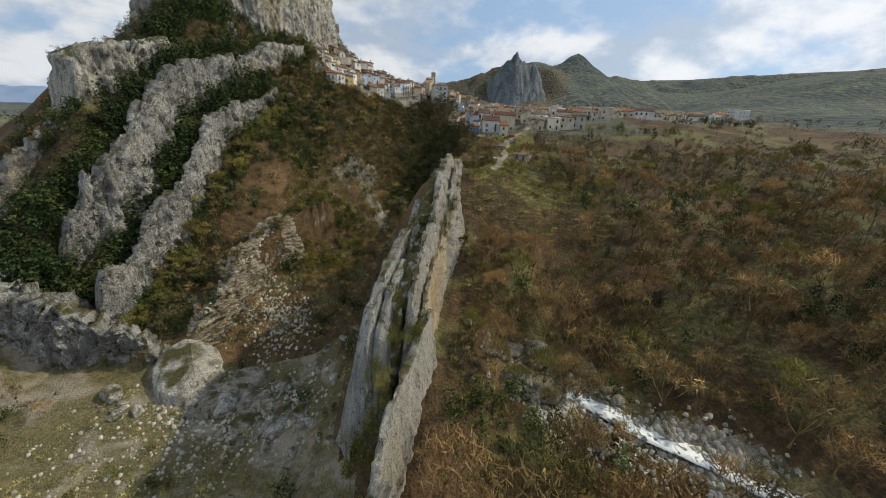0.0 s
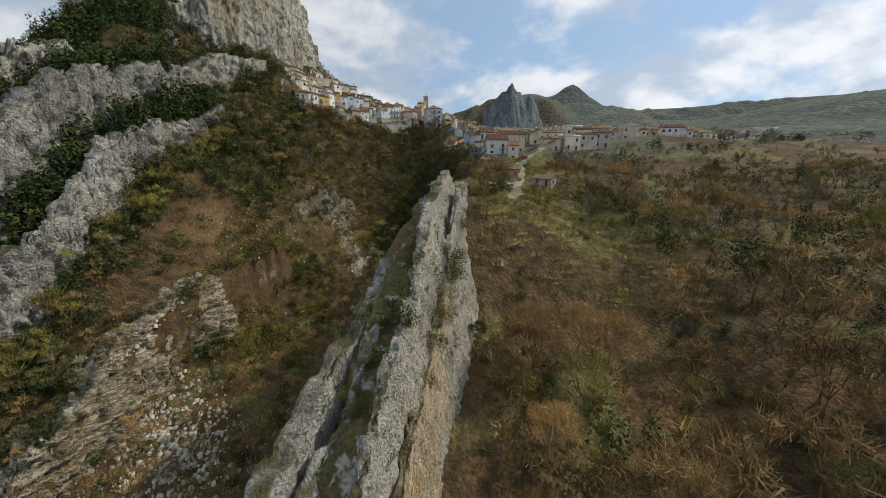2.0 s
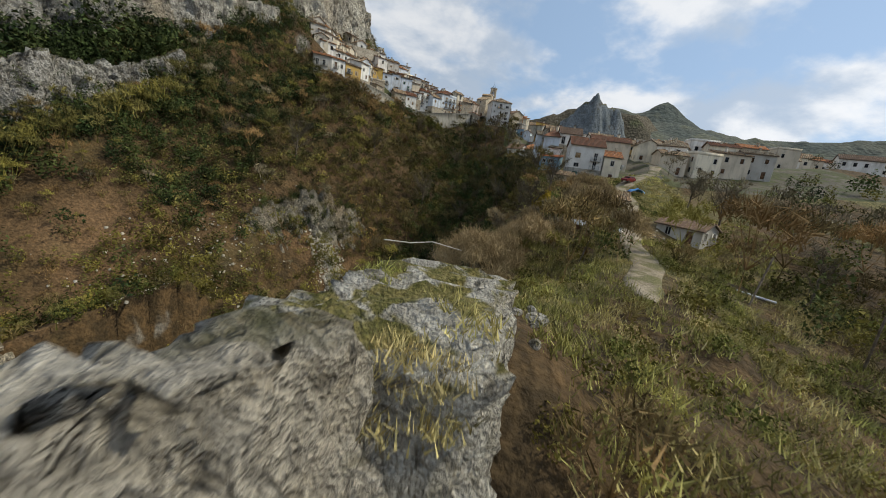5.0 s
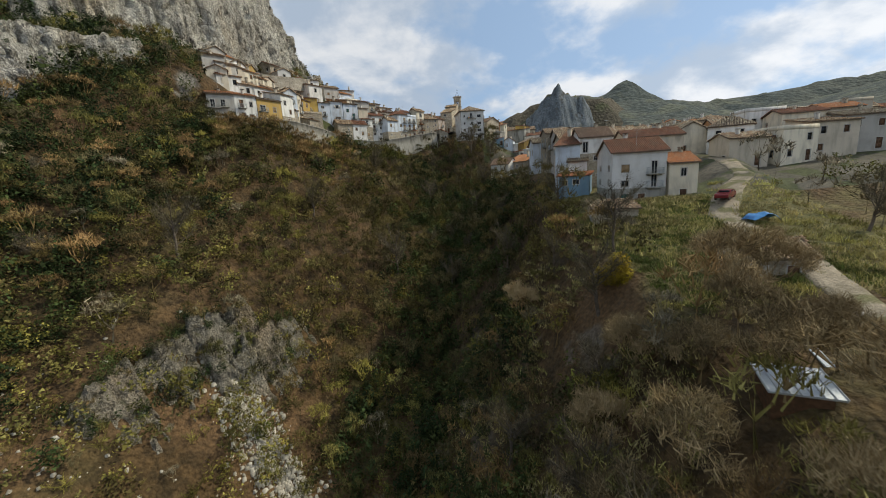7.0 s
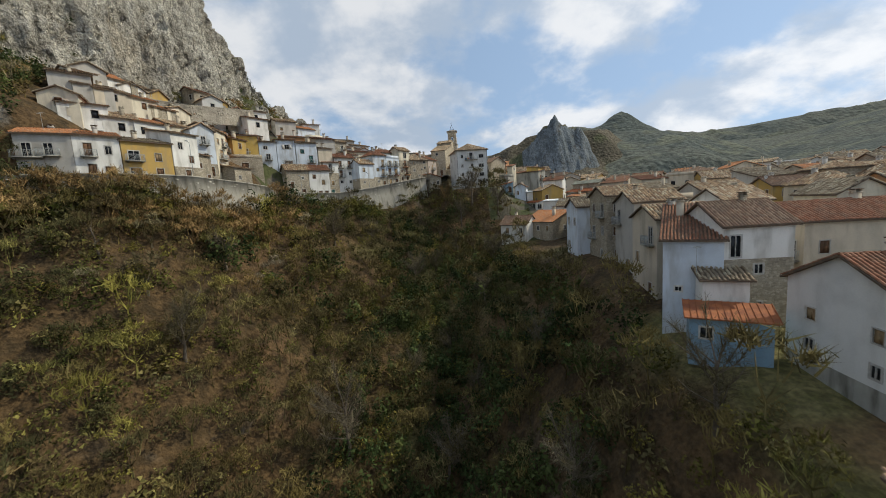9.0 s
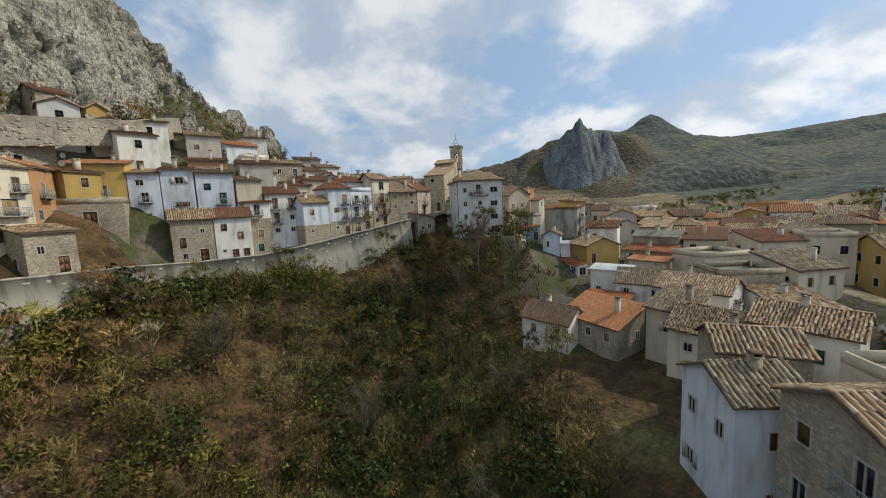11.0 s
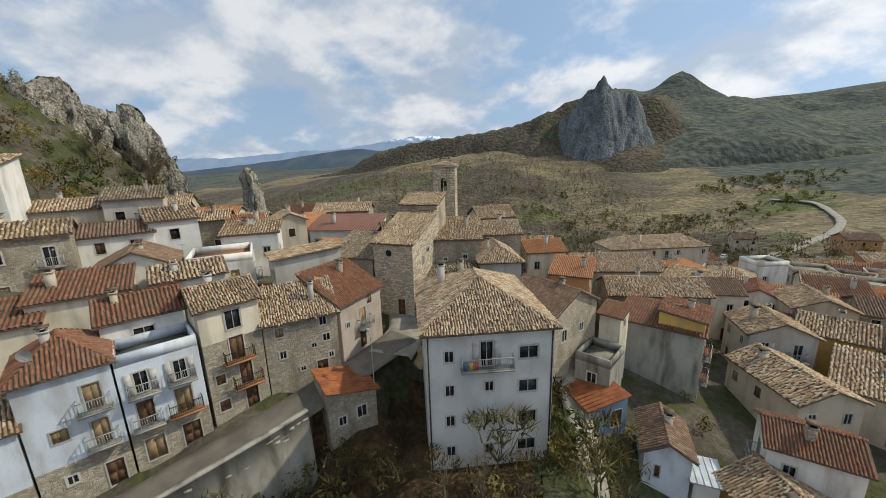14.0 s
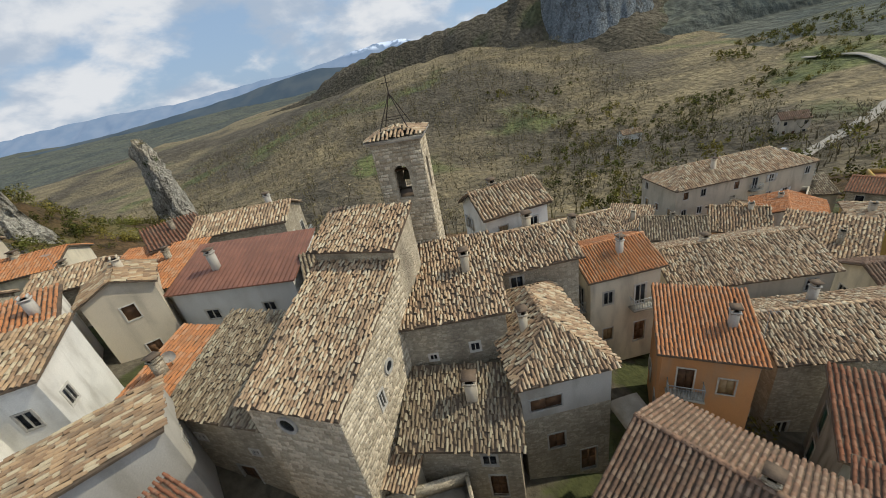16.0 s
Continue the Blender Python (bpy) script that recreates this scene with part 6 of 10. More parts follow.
house((-33.2, 244.4), (-31.6, 248.9), 6, 76.8, 85.2, "shed", 1.2, "white", "old", "narrow white house over a stone ground floor", lower=2.6, front=[(1.5, 5.6, 0.8, 1.2, "dark"), (3.3, 3.4, 0.8, 1.2, "shut"), (2.4, 0.1, 1.0, 2.0, "door")])
house((-32.6, 249.4), (-32.4, 253.8), 4.5, 76.4, 82.2, "shed", 1.0, "stone", "old", "low rubble-stone house with a lean-to roof", front=[(1.2, 3.2, 0.8, 1.0, "shut"), (3.2, 0.1, 1.0, 2.0, "door")])
house((-36.2, 254.6), (-33.8, 258.4), 6, 78.6, 88.0, "gable", 1.3, "blue_white", "old", "bluish-white house over a rubble stone ground floor", lower=2.6, front=[(2.3, 6.4, 0.9, 1.7, "dark", 1.8), (2.6, 3.6, 0.8, 1.1, "dark"), (3.3, 0.2, 1.0, 1.9, "door")], left=[], pitch=0.3)
house((-33.9, 258.7), (-34.8, 264.4), 6, 79.4, 88.6, "side", 1.3, "cream", "old", "cream house with a flowered balcony", front=[(1.6, 6.2, 0.9, 1.2, "tan"), (4.0, 6.0, 0.95, 1.8, "shut", 1.8), (2.9, 3.2, 1.9, 2.0, "tan", 3.4), (1.4, 0.2, 1.0, 2.0, "door"), (4.2, 0.8, 0.9, 1.3, "dark")], pitch=0.3)
house((-35.0, 264.6), (-37.2, 269.4), 6, 81, 88.9, "side", 1.1, "orange", "orange_tile", "pale orange house with a small balcony", front=[(2.6, 3.9, 0.95, 1.9, "tan", 2.0), (4.2, 1.0, 0.9, 1.3, "tan"), (1.2, 1.0, 0.9, 1.3, "dark")], pitch=0.3)
house((-39.4, 272.8), (-33.2, 276.4), 6, 84.6, 90.2, "shed", 1.3, "yellow", "orange_tile", "yellow-plastered house with a bright orange roof", front=[(3.1, 3.4, 0.85, 1.1, "tan"), (4.3, 0.6, 1.0, 1.7, "tan", 1.9), (1.2, 3.2, 0.8, 1.1, "tan")], right=[], pitch=0.3, down=3)
house((-33.1, 276.5), (-29.6, 278.6), 6, 79.4, 88.8, "shed", 1.2, "blue_white", "old", "tall narrow bluish-white house", front=[(1.5, 7.4, 1.0, 0.9, "dark"), (2.0, 4.7, 1.0, 1.6, "dark", 1.7), (2.3, 2.5, 0.7, 0.5, "dark"), (2.6, 0.1, 0.9, 1.4, "shut")], left=[], right=[], pitch=0.3, down=4)
house((-29.5, 278.7), (-25.6, 281.0), 6, 82.6, 89.4, "shed", 1.0, "blue_white", "red_tile", "pale blue house with a railed terrace", front=[(2.5, 4.4, 1.1, 1.1, "open"), (2.6, 0.5, 2.0, 0.9, "shut", 3.0)], left=[], right=[], pitch=0.3, down=7)
ruin = house((-38.0, 268.6), (-31.0, 273.0), 3.6, 75.2, 84.0, "flat", 0, "stone", "town_ground", "ruined rubble-stone terrace overgrown with scrub", front=[(4.4, 5.6, 1.5, 2.1, "shut"), (1.4, 2.0, 0.7, 0.9, "dark")], left=[], right=[], back=[], name="ruin", category="ruin")
house((-31.0, 259.4), (-29.8, 264.2), 4, 75.4, 80.6, "shed", 0.8, "stone", "old", "roofed stone outhouse on the street", name="outhouse", category="outhouse", chimneys=0, front=[(1.4, 2.6, 0.7, 0.9, "dark"), (3.4, 0.1, 1.1, 2.0, "door")])
house((-26.8, 276.0), (-22.3, 279.6), 3.6, 73.9, 81.3, "side", 1.4, "stone", "old", "stone house with arched doors and an old tile roof", front=[(1.4, 2.6, 0.9, 1.7, "shut"), (4.2, 4.9, 0.6, 0.7, "dark"), (1.6, 0.9, 0.8, 0.9, "dark"), (4.2, 0.1, 1.2, 2.2, "door")], pitch=0.3)
house((-22.2, 279.7), (-17.8, 283.1), 3.8, 73.7, 81.3, "side", 1.4, "white", "red_tile", "white house with two brown garage doors", front=[(1.4, 5.2, 0.85, 1.1, "shut"), (3.8, 3.6, 0.85, 1.2, "tan"), (1.2, 1.6, 0.5, 0.4, "dark"), (2.8, 0.1, 0.95, 1.8, "door"), (4.5, 0.1, 0.95, 1.8, "door")], right=[], pitch=0.3)
house((-19.6, 284.6), (-16.2, 287.2), 4, 74.2, 83.6, "shed", 1.0, "white", "red_tile", "house white above and rubble stone below", lower=6.4, front=[(2.0, 7.0, 0.9, 1.9, "french", 1.9), (2.4, 3.0, 0.9, 1.3, "tan"), (2.2, 0.4, 1.0, 1.4, "green")], pitch=0.3)
house((-17.2, 287.6), (-12.4, 291.6), 5.5, 75.2, 85.2, "side", 1.3, "white", "red_tile", "tall white house with brown doors on small balconies", front=[(1.7, 7.0, 0.95, 2.0, "shut", 1.9), (4.6, 7.0, 0.95, 2.0, "shut", 1.9), (1.8, 4.3, 0.95, 2.0, "shut", 1.9), (4.6, 4.9, 0.85, 0.9, "dark"), (1.8, 2.6, 0.85, 0.8, "dark"), (4.6, 2.6, 0.85, 0.8, "dark")], right=[], pitch=0.3)
house((-10.5, 288.4), (-7.0, 292.2), 4, 75.3, 83.2, "side", 1.3, "blue_white", "old", "bluish-white house over a rubble stone ground floor", lower=3.5, front=[(1.7, 5.4, 0.85, 1.1, "tan"), (1.6, 2.1, 0.6, 0.6, "dark")], right=[], left=[(2, 3.0, 0.5, 0.5, "dark")], pitch=0.24)
house((-7.0, 292.4), (-3.6, 295.8), 6, 76.0, 86.0, "hip", 1.7, "blue_white", "red_tile", "pale blue house with a hipped red roof", lower=3.2, front=[(1.6, 5.0, 0.85, 0.9, "tan"), (3.6, 6.6, 0.9, 1.9, "tan", 1.8), (3.6, 3.8, 0.9, 1.9, "tan", 1.8), (1.6, 1.6, 0.6, 0.7, "dark"), (3.8, 0.1, 1.0, 2.0, "door")], right=[], pitch=0.24)
house((-3.5, 295.9), (0.1, 299.5), 3.6, 76.6, 85.0, "flat", 0, "blue_white", "felt", "pale blue house with a railed roof terrace", lower=3.0, front=[(1.3, 6.0, 0.85, 1.7, "open", True), (3.7, 6.0, 0.85, 1.7, "open", True), (1.2, 3.3, 1.0, 2.0, "shut", 1.8), (3.6, 3.3, 1.1, 2.0, "tan", 2.2, "terracotta"), (1.3, 0.2, 1.2, 1.9, "tan"), (3.7, 0.1, 1.2, 2.0, "door")], right=[])
house((-6.4, 298.2), (-2.5, 301.9), 5, 78, 87.4, "side", 1.2, "white", "red_tile", "white house with a red roof behind the terrace", front=[(2.6, 7.0, 1.4, 1.4, "dark")], pitch=0.3)
h7 = house((0.2, 299.8), (3.3, 303.2), 4.6, 77.4, 87.8, "side", 1.3, "cream", "old", "tall house cream above and rubble stone below, with balconies", lower=7.2, front=[(2.5, 8.0, 1.2, 1.7, "dark"), (2.5, 5.2, 1.1, 2.1, "shut", 2.3, "terracotta"), (0.9, 3.4, 0.7, 0.9, "shut"), (2.9, 2.7, 1.0, 2.0, "shut", 2.3, "terracotta"), (0.9, 0.9, 0.8, 1.0, "shut"), (3.1, 0.1, 1.0, 2.0, "door")], right=[], pitch=0.225)
h8 = house((3.4, 303.2), (9.0, 306.6), 3.9, 78.0, 85.0, "shed", 2.2, "stone", "pale_tile", "rubble stone house with a steep old tile roof", front=[(1.3, 5.4, 0.7, 0.9, "tan"), (1.4, 3.2, 0.6, 0.8, "dark"), (4.2, 3.6, 0.5, 0.5, "dark"), (5.4, 4.0, 0.7, 0.8, "dark"), (5.2, 5.7, 0.7, 0.9, "dark"), (3.0, 1.5, 0.5, 0.5, "dark"), (4.8, 0.1, 1.0, 2.0, "door"), (5.7, 2.2, 0.5, 0.6, "dark")], right=[], left=[], pitch=0.22, mess=1.4)
house((9.2, 307.0), (11.9, 313.1), 5, 79.2, 85.3, "shed", 2.5, "pink", "red_tile", "greyish-pink house with balcony and red-brown roof", front=[(4.6, 4.6, 0.8, 1.1, "tan"), (3.4, 2.5, 0.9, 2.0, "tan", 2.0), (3.2, 0.1, 1.0, 1.9, "door"), (1.0, 3.2, 0.6, 0.6, "dark")], right=[], left=[], pitch=0.22)
house((0.2, 312.8), (6.4, 317.3), 4.2, 81, 88.4, "shed_left", 0.5, "grey", "old", "blank grey rendered house with a low roof", front=[], right=[(2, 4.5, 0.8, 1.0, "dark")], chimneys=0)
house((-8.8, 311.0), (-3.0, 314.2), 6.5, 80.5, 88.2, "flat", 0, "white", "terracotta", "white house with a terracotta roof terrace", front=[(1.5, 5.2, 0.9, 1.2, "dark"), (4.6, 4.8, 0.9, 1.9, "tan", True)], right=[(3, 4.8, 0.8, 1.9, "dark", True)])
house((-9.5, 318.6), (-3.2, 321), 5.5, 82, 90.2, "shed", 1.0, "white", "old", "white house with a green-railed top terrace")
house((-15.2, 306.5), (-9.4, 310.6), 7, 80.5, 88.8, "gable", 1.8, "white", "brown_tile", "white house with a broad brown roof")
house((-14.6, 300.2), (-9.2, 304.2), 5.5, 79.5, 88.2, "shed", 1.3, "cream", "red_tile", "cream house with a red-brown roof")
house((-16.8, 296.4), (-13.0, 299.6), 5, 78.5, 87.0, "shed", 1.2, "cream", "red_tile", "cream house above the front row")
house((-20.6, 284.6), (-17.6, 287.6), 5, 80, 87.6, "shed", 1.0, "beige", "dark_tile", "beige house with an old dark tile roof", pitch=0.3)
house((-25.4, 281.1), (-20.8, 284.2), 5.5, 80.5, 88.8, "shed", 1.2, "blue_white", "dark_tile", "pale house with green shutters and a tiny balcony", front=[(1.6, 5.4, 1.0, 1.1, "green"), (3.8, 2.9, 1.0, 2.0, "green", 2.2)], pitch=0.3)
house((-32.0, 289.0), (-26.6, 292.6), 5, 85, 92.2, "shed", 1.1, "orange", "orange_tile", "house with a bright orange tile roof")
house((-35.6, 294.4), (-30.8, 298.0), 6, 88, 98.0, "side", 1.3, "grey", "old", "tall grey stained house below the crags", front=[(1.7, 7.2, 0.9, 0.9, "tan"), (4.4, 3.8, 1.1, 1.7, "shut", True)])
house((-31.6, 301.2), (-27.6, 306.4), 6, 88, 97.0, "side", 1.2, "blue_white", "orange_tile", "white house with an orange roof and terrace", front=[(4.8, 5.4, 0.8, 1.9, "tan"), (1.6, 4.2, 0.8, 1.2, "tan")])
house((-28.6, 301.4), (-24.4, 305.4), 5, 87.6, 93.8, "flat", 0, "cream", "terracotta", "cream house with a roof terrace", front=[(3.2, 3.4, 1.6, 1.2, "tan"), (3.2, 1.2, 1.2, 0.5, "dark")])
house((-23.4, 303.6), (-18.2, 308.4), 6, 86, 92.8, "side", 1.1, "stone", "old", STONE_LABEL)
house((-24.8, 295.4), (-20.4, 299.6), 5, 84.4, 90.0, "shed", 1.0, "pale_grey", "orange_tile", "pale house with a ribbed orange roof")
house((-21, 311.4), (-15.6, 315.6), 6, 85.5, 91.6, "side", 1.1, "white", "brown_tile", "white house with a brown roof and wooden door")
house((-40, 297), (-34, 302), 6, 92.5, 99.0, "shed", 1.0, "stone", "old", "long low stone house under the crags")
house((-30, 314), (-24, 318.5), 6, 89, 94.2, "side", 1.1, "beige", "pale_tile", "beige house with a pale tile roof")
house((-38, 308), (-32, 312.6), 6, 93, 98.6, "side", 1.1, "stone", "old", STONE_LABEL)
house((-28, 326), (-21.5, 329.5), 6, 87.5, 92.4, "side", 1.2, "white", "pale_tile", "white house with a pale tile roof")
house((-19.8, 324.4), (-13.6, 327.2), 5.5, 86, 91.2, "side", 1.1, "stone", "pale_tile", STONE_LABEL)
house((-36, 338), (-29.5, 341), 6, 87, 92.6, "side", 1.2, "beige", "pale_tile", "beige house with small windows on the spur")
house((-27, 338), (-20, 339.5), 6, 85.5, 90.2, "side", 1.2, "cream", "orange_tile", "cream house with an orange roof on the spur")
house((-18, 334), (-12.5, 335.5), 5.5, 84.6, 89.6, "side", 1.1, "stone", "pale_tile", STONE_LABEL)
# rows that climb towards the great cliff
rng = random.Random(4)
street = np.array([(-47, 231), (-40.9, 234.6), (-37.3, 238.6), (-33.3, 244.4), (-31.5, 249), (-29.8, 253.8), (-28.2, 259.6), (-27.5, 266), (-27, 272), (-24, 278)])
sl = np.concatenate([[0], np.cumsum(np.linalg.norm(np.diff(street, axis=0), axis=1))])
for offset, start, stop, high in ((9.0, 2, 50, 6.6), (17.5, 5, 52, 6.0), (25, 14, 54, 5.4)):
    t = start
    while t < stop:
        w = rng.uniform(4.4, 6.6)
        a, b = (np.array([np.interp(q, sl, street[:, 0]), np.interp(q, sl, street[:, 1])]) for q in (t, t + w))
        d = (b - a) / np.linalg.norm(b - a)
        inn = np.array([-d[1], d[0]])
        a, b = a + inn * offset, b + inn * offset
        zb = float(min(land(np.array([a[0]]), np.array([a[1]]))[0], land(np.array([b[0]]), np.array([b[1]]))[0])) - 0.3
        wall = rng.choice(["white", "cream", "stone", "grey", "beige", "pale_grey", "ochre", "stone"])
        roof = rng.choice(["side", "shed", "side", "gable"])
        tl = rng.choice(["old", "old", "pale_tile", "dark_tile", "orange_tile", "red_tile"])
        house(tuple(a), tuple(a + d * min(w, np.linalg.norm(b - a) + 0.1)), rng.uniform(5, 6.5), zb, zb + high + rng.uniform(-0.8, 1.2), roof, rng.uniform(0.9, 1.5), wall, tl, f"{wall.replace('_', ' ')} hillside house with a {roof if roof != 'side' else 'pitched'} tile roof", back=[], pitch=0.36, far=True)
        t += w + rng.choice([0.1, 0.1, 1.5])

# ---- the white block above the gorge ----
wb = house((18.5, 298.5), (28.3, 299.9), 12.4, 74.4, 86.5, "hip", 2.4, "pale_grey", "pale_tile", "four-storey off-white apartment house with a hipped tile roof",
           front=[(1.7, 1.0, 0.72, 1.0, "dark"), (4.8, 1.0, 0.66, 0.95, "dark"), (7.9, 1.0, 1.5, 1.1, "dark"), (1.7, 3.8, 0.72, 1.0, "dark"), (4.8, 3.8, 0.66, 0.95, "dark"), (7.9, 3.6, 1.5, 1.1, "dark"), (1.7, 6.5, 0.72, 1.0, "dark"), (4.8, 6.7, 0.66, 0.95, "dark"), (7.9, 6.4, 1.5, 1.1, "dark"), (1.7, 9.4, 0.72, 1.0, "dark"), (4.6, 8.9, 1.0, 2.1, "open", 4.0), (7.9, 9.3, 1.5, 1.1, "dark")],
           left=[(3, 9.3, 0.7, 1.0, "dark"), (9, 9.3, 0.7, 1.0, "dark"), (3, 6.4, 0.7, 1.0, "dark"), (9, 3.6, 0.7, 1.0, "dark")],
           right=[(3, 9.0, 0.9, 2.0, "dark", 2.6), (8, 9.3, 0.8, 1.1, "dark"), (3, 6.0, 0.9, 2.0, "dark", 2.6), (8, 6.4, 0.8, 1.1, "dark"), (3, 3.1, 0.9, 2.0, "dark", 2.6)], pitch=0.22, over=0.45, mess=1.1, down=5)
part("string_course", boxes_mesh("string_course", [(-0.04, 9.94, -0.04, 0.02, 11.75, 12.1)], M["frame"]), wb)
part("downpipe", boxes_mesh("downpipe", [(9.72, 9.82, -0.1, 0.0, 0, 12.0)], M["iron"]), wb)
part("downpipe", boxes_mesh("downpipe", [(0.08, 0.18, -0.1, 0.0, 0, 12.0)], M["iron"]), wb)
# the little rust-roofed outbuilding on the street edge
house((9.6, 300.6), (13.2, 303.2), 4.2, 75.0, 78.8, "shed_right", 1.1, "stone", "rust", "stone outbuilding with a rusted sheet roof", front=[(1.2, 1.2, 0.7, 0.9, "dark"), (3.0, 1.3, 0.9, 1.2, "dark")], chimneys=0)

# ---- the church ----
church = house((10.3, 317.9), (15.4, 316.2), 8.4, 79.9, 89.2, "shed", 2.9, "ashlar", "pale_tile", "stone church with oculus windows and old tile roofs", name="church", category="church",
               front=[(3.6, 0.1, 1.0, 2.1, "door"), (4.6, 2.4, 0.4, 0.5, "dark")], right=[(3.2, 6.0, 0.5, 1.1, "dark")], left=[], back=[], pitch=0.22, chimneys=0, over=0.25, mess=1.3)


def ring_window(parent, r, m):
    """A round window set in a stone ring."""
    bm = bmesh.new()
    n = 20
    for a, b, y0, y1 in ((r, r + 0.16, 0.0, 0.09),):
        vs = []
        for i in range(n):
            c, s = math.cos(2 * math.pi * i / n), math.sin(2 * math.pi * i / n)
            vs.append([bm.verts.new((q * c, y, q * s)) for q, y in ((a, -0.05), (a, y1), (b, y1), (b, y0))])
        for i in range(n):
            p, q = vs[i], vs[(i + 1) % n]
            for j in range(3):
                bm.faces.new((p[j], p[j + 1], q[j + 1], q[j]))
    bmesh.ops.recalc_face_normals(bm, faces=bm.faces)
    me = bpy.data.meshes.new("round_window")
    bm.to_mesh(me)
    bm.free()
    me.materials.append(M["frame"])
    ob = part("round_window", me, parent)
    ob.matrix_local = m
    bm = bmesh.new()
    bmesh.ops.create_circle(bm, cap_ends=True, segments=n, radius=r)
    for v in bm.verts:
        v.co = (v.co.x, 0.03, v.co.y)
    me = bpy.data.meshes.new("pane")
    bm.to_mesh(me)
    bm.free()
    me.materials.append(M["glass"])
    part("pane", me, ob)


CW = math.hypot(5.1, 1.7)
ring_window(church, 0.42, Matrix.Translation((2.2, 0, 8.0)) @ pose(0, 0, 0, 0, 0, 180))
ring_window(church, 0.3, Matrix.Translation((CW, 4.6, 7.6)) @ pose(0, 0, 0, 0, 0, -90))
stone_skin(church, CW, 9.1, Matrix(((1, 0, 0, 0), (0, -1, 0, 0), (0, 0, 1, 0), (0, 0, 0, 1))), M["stones"], [(3.0, 4.2, 0, 2.3), (4.3, 4.9, 2.3, 3.0), (1.6, 2.8, 7.4, 8.6)], 3)
stone_skin(church, 8.4, 11.9, Matrix(((0, 1, 0, CW), (1, 0, 0, 0), (0, 0, 1, 0), (0, 0, 0, 1))), M["stones"], [(2.8, 3.6, 5.9, 7.3), (4.1, 5.1, 7.1, 8.1)], 5, top_line=lambda u: 9.1 + u * 0.34)
chancel = house((12.8, 325.9), (18.0, 324.2), 3.4, 84, 93.0, "shed", 1.3, "ashlar", "pale_tile", "raised stone chancel roof behind the nave", name="chancel", category="church", front=[], right=[], left=[], back=[], pitch=0.225, chimneys=0, over=0.3, mess=1.3)
house((3.6, 320.4), (10.0, 318.4), 6.4, 80.2, 87.0, "shed", 2.0, "stone", "dark_tile", "stone side aisle with a mossy tile roof", name="church_aisle", category="church", front=[(1.4, 4.4, 0.7, 0.5, "dark"), (3.6, 0.1, 1.3, 2.3, "door"), (5.2, 3.8, 0.6, 0.5, "dark")], left=[], right=[], back=[], pitch=0.225, chimneys=0, mess=1.3)


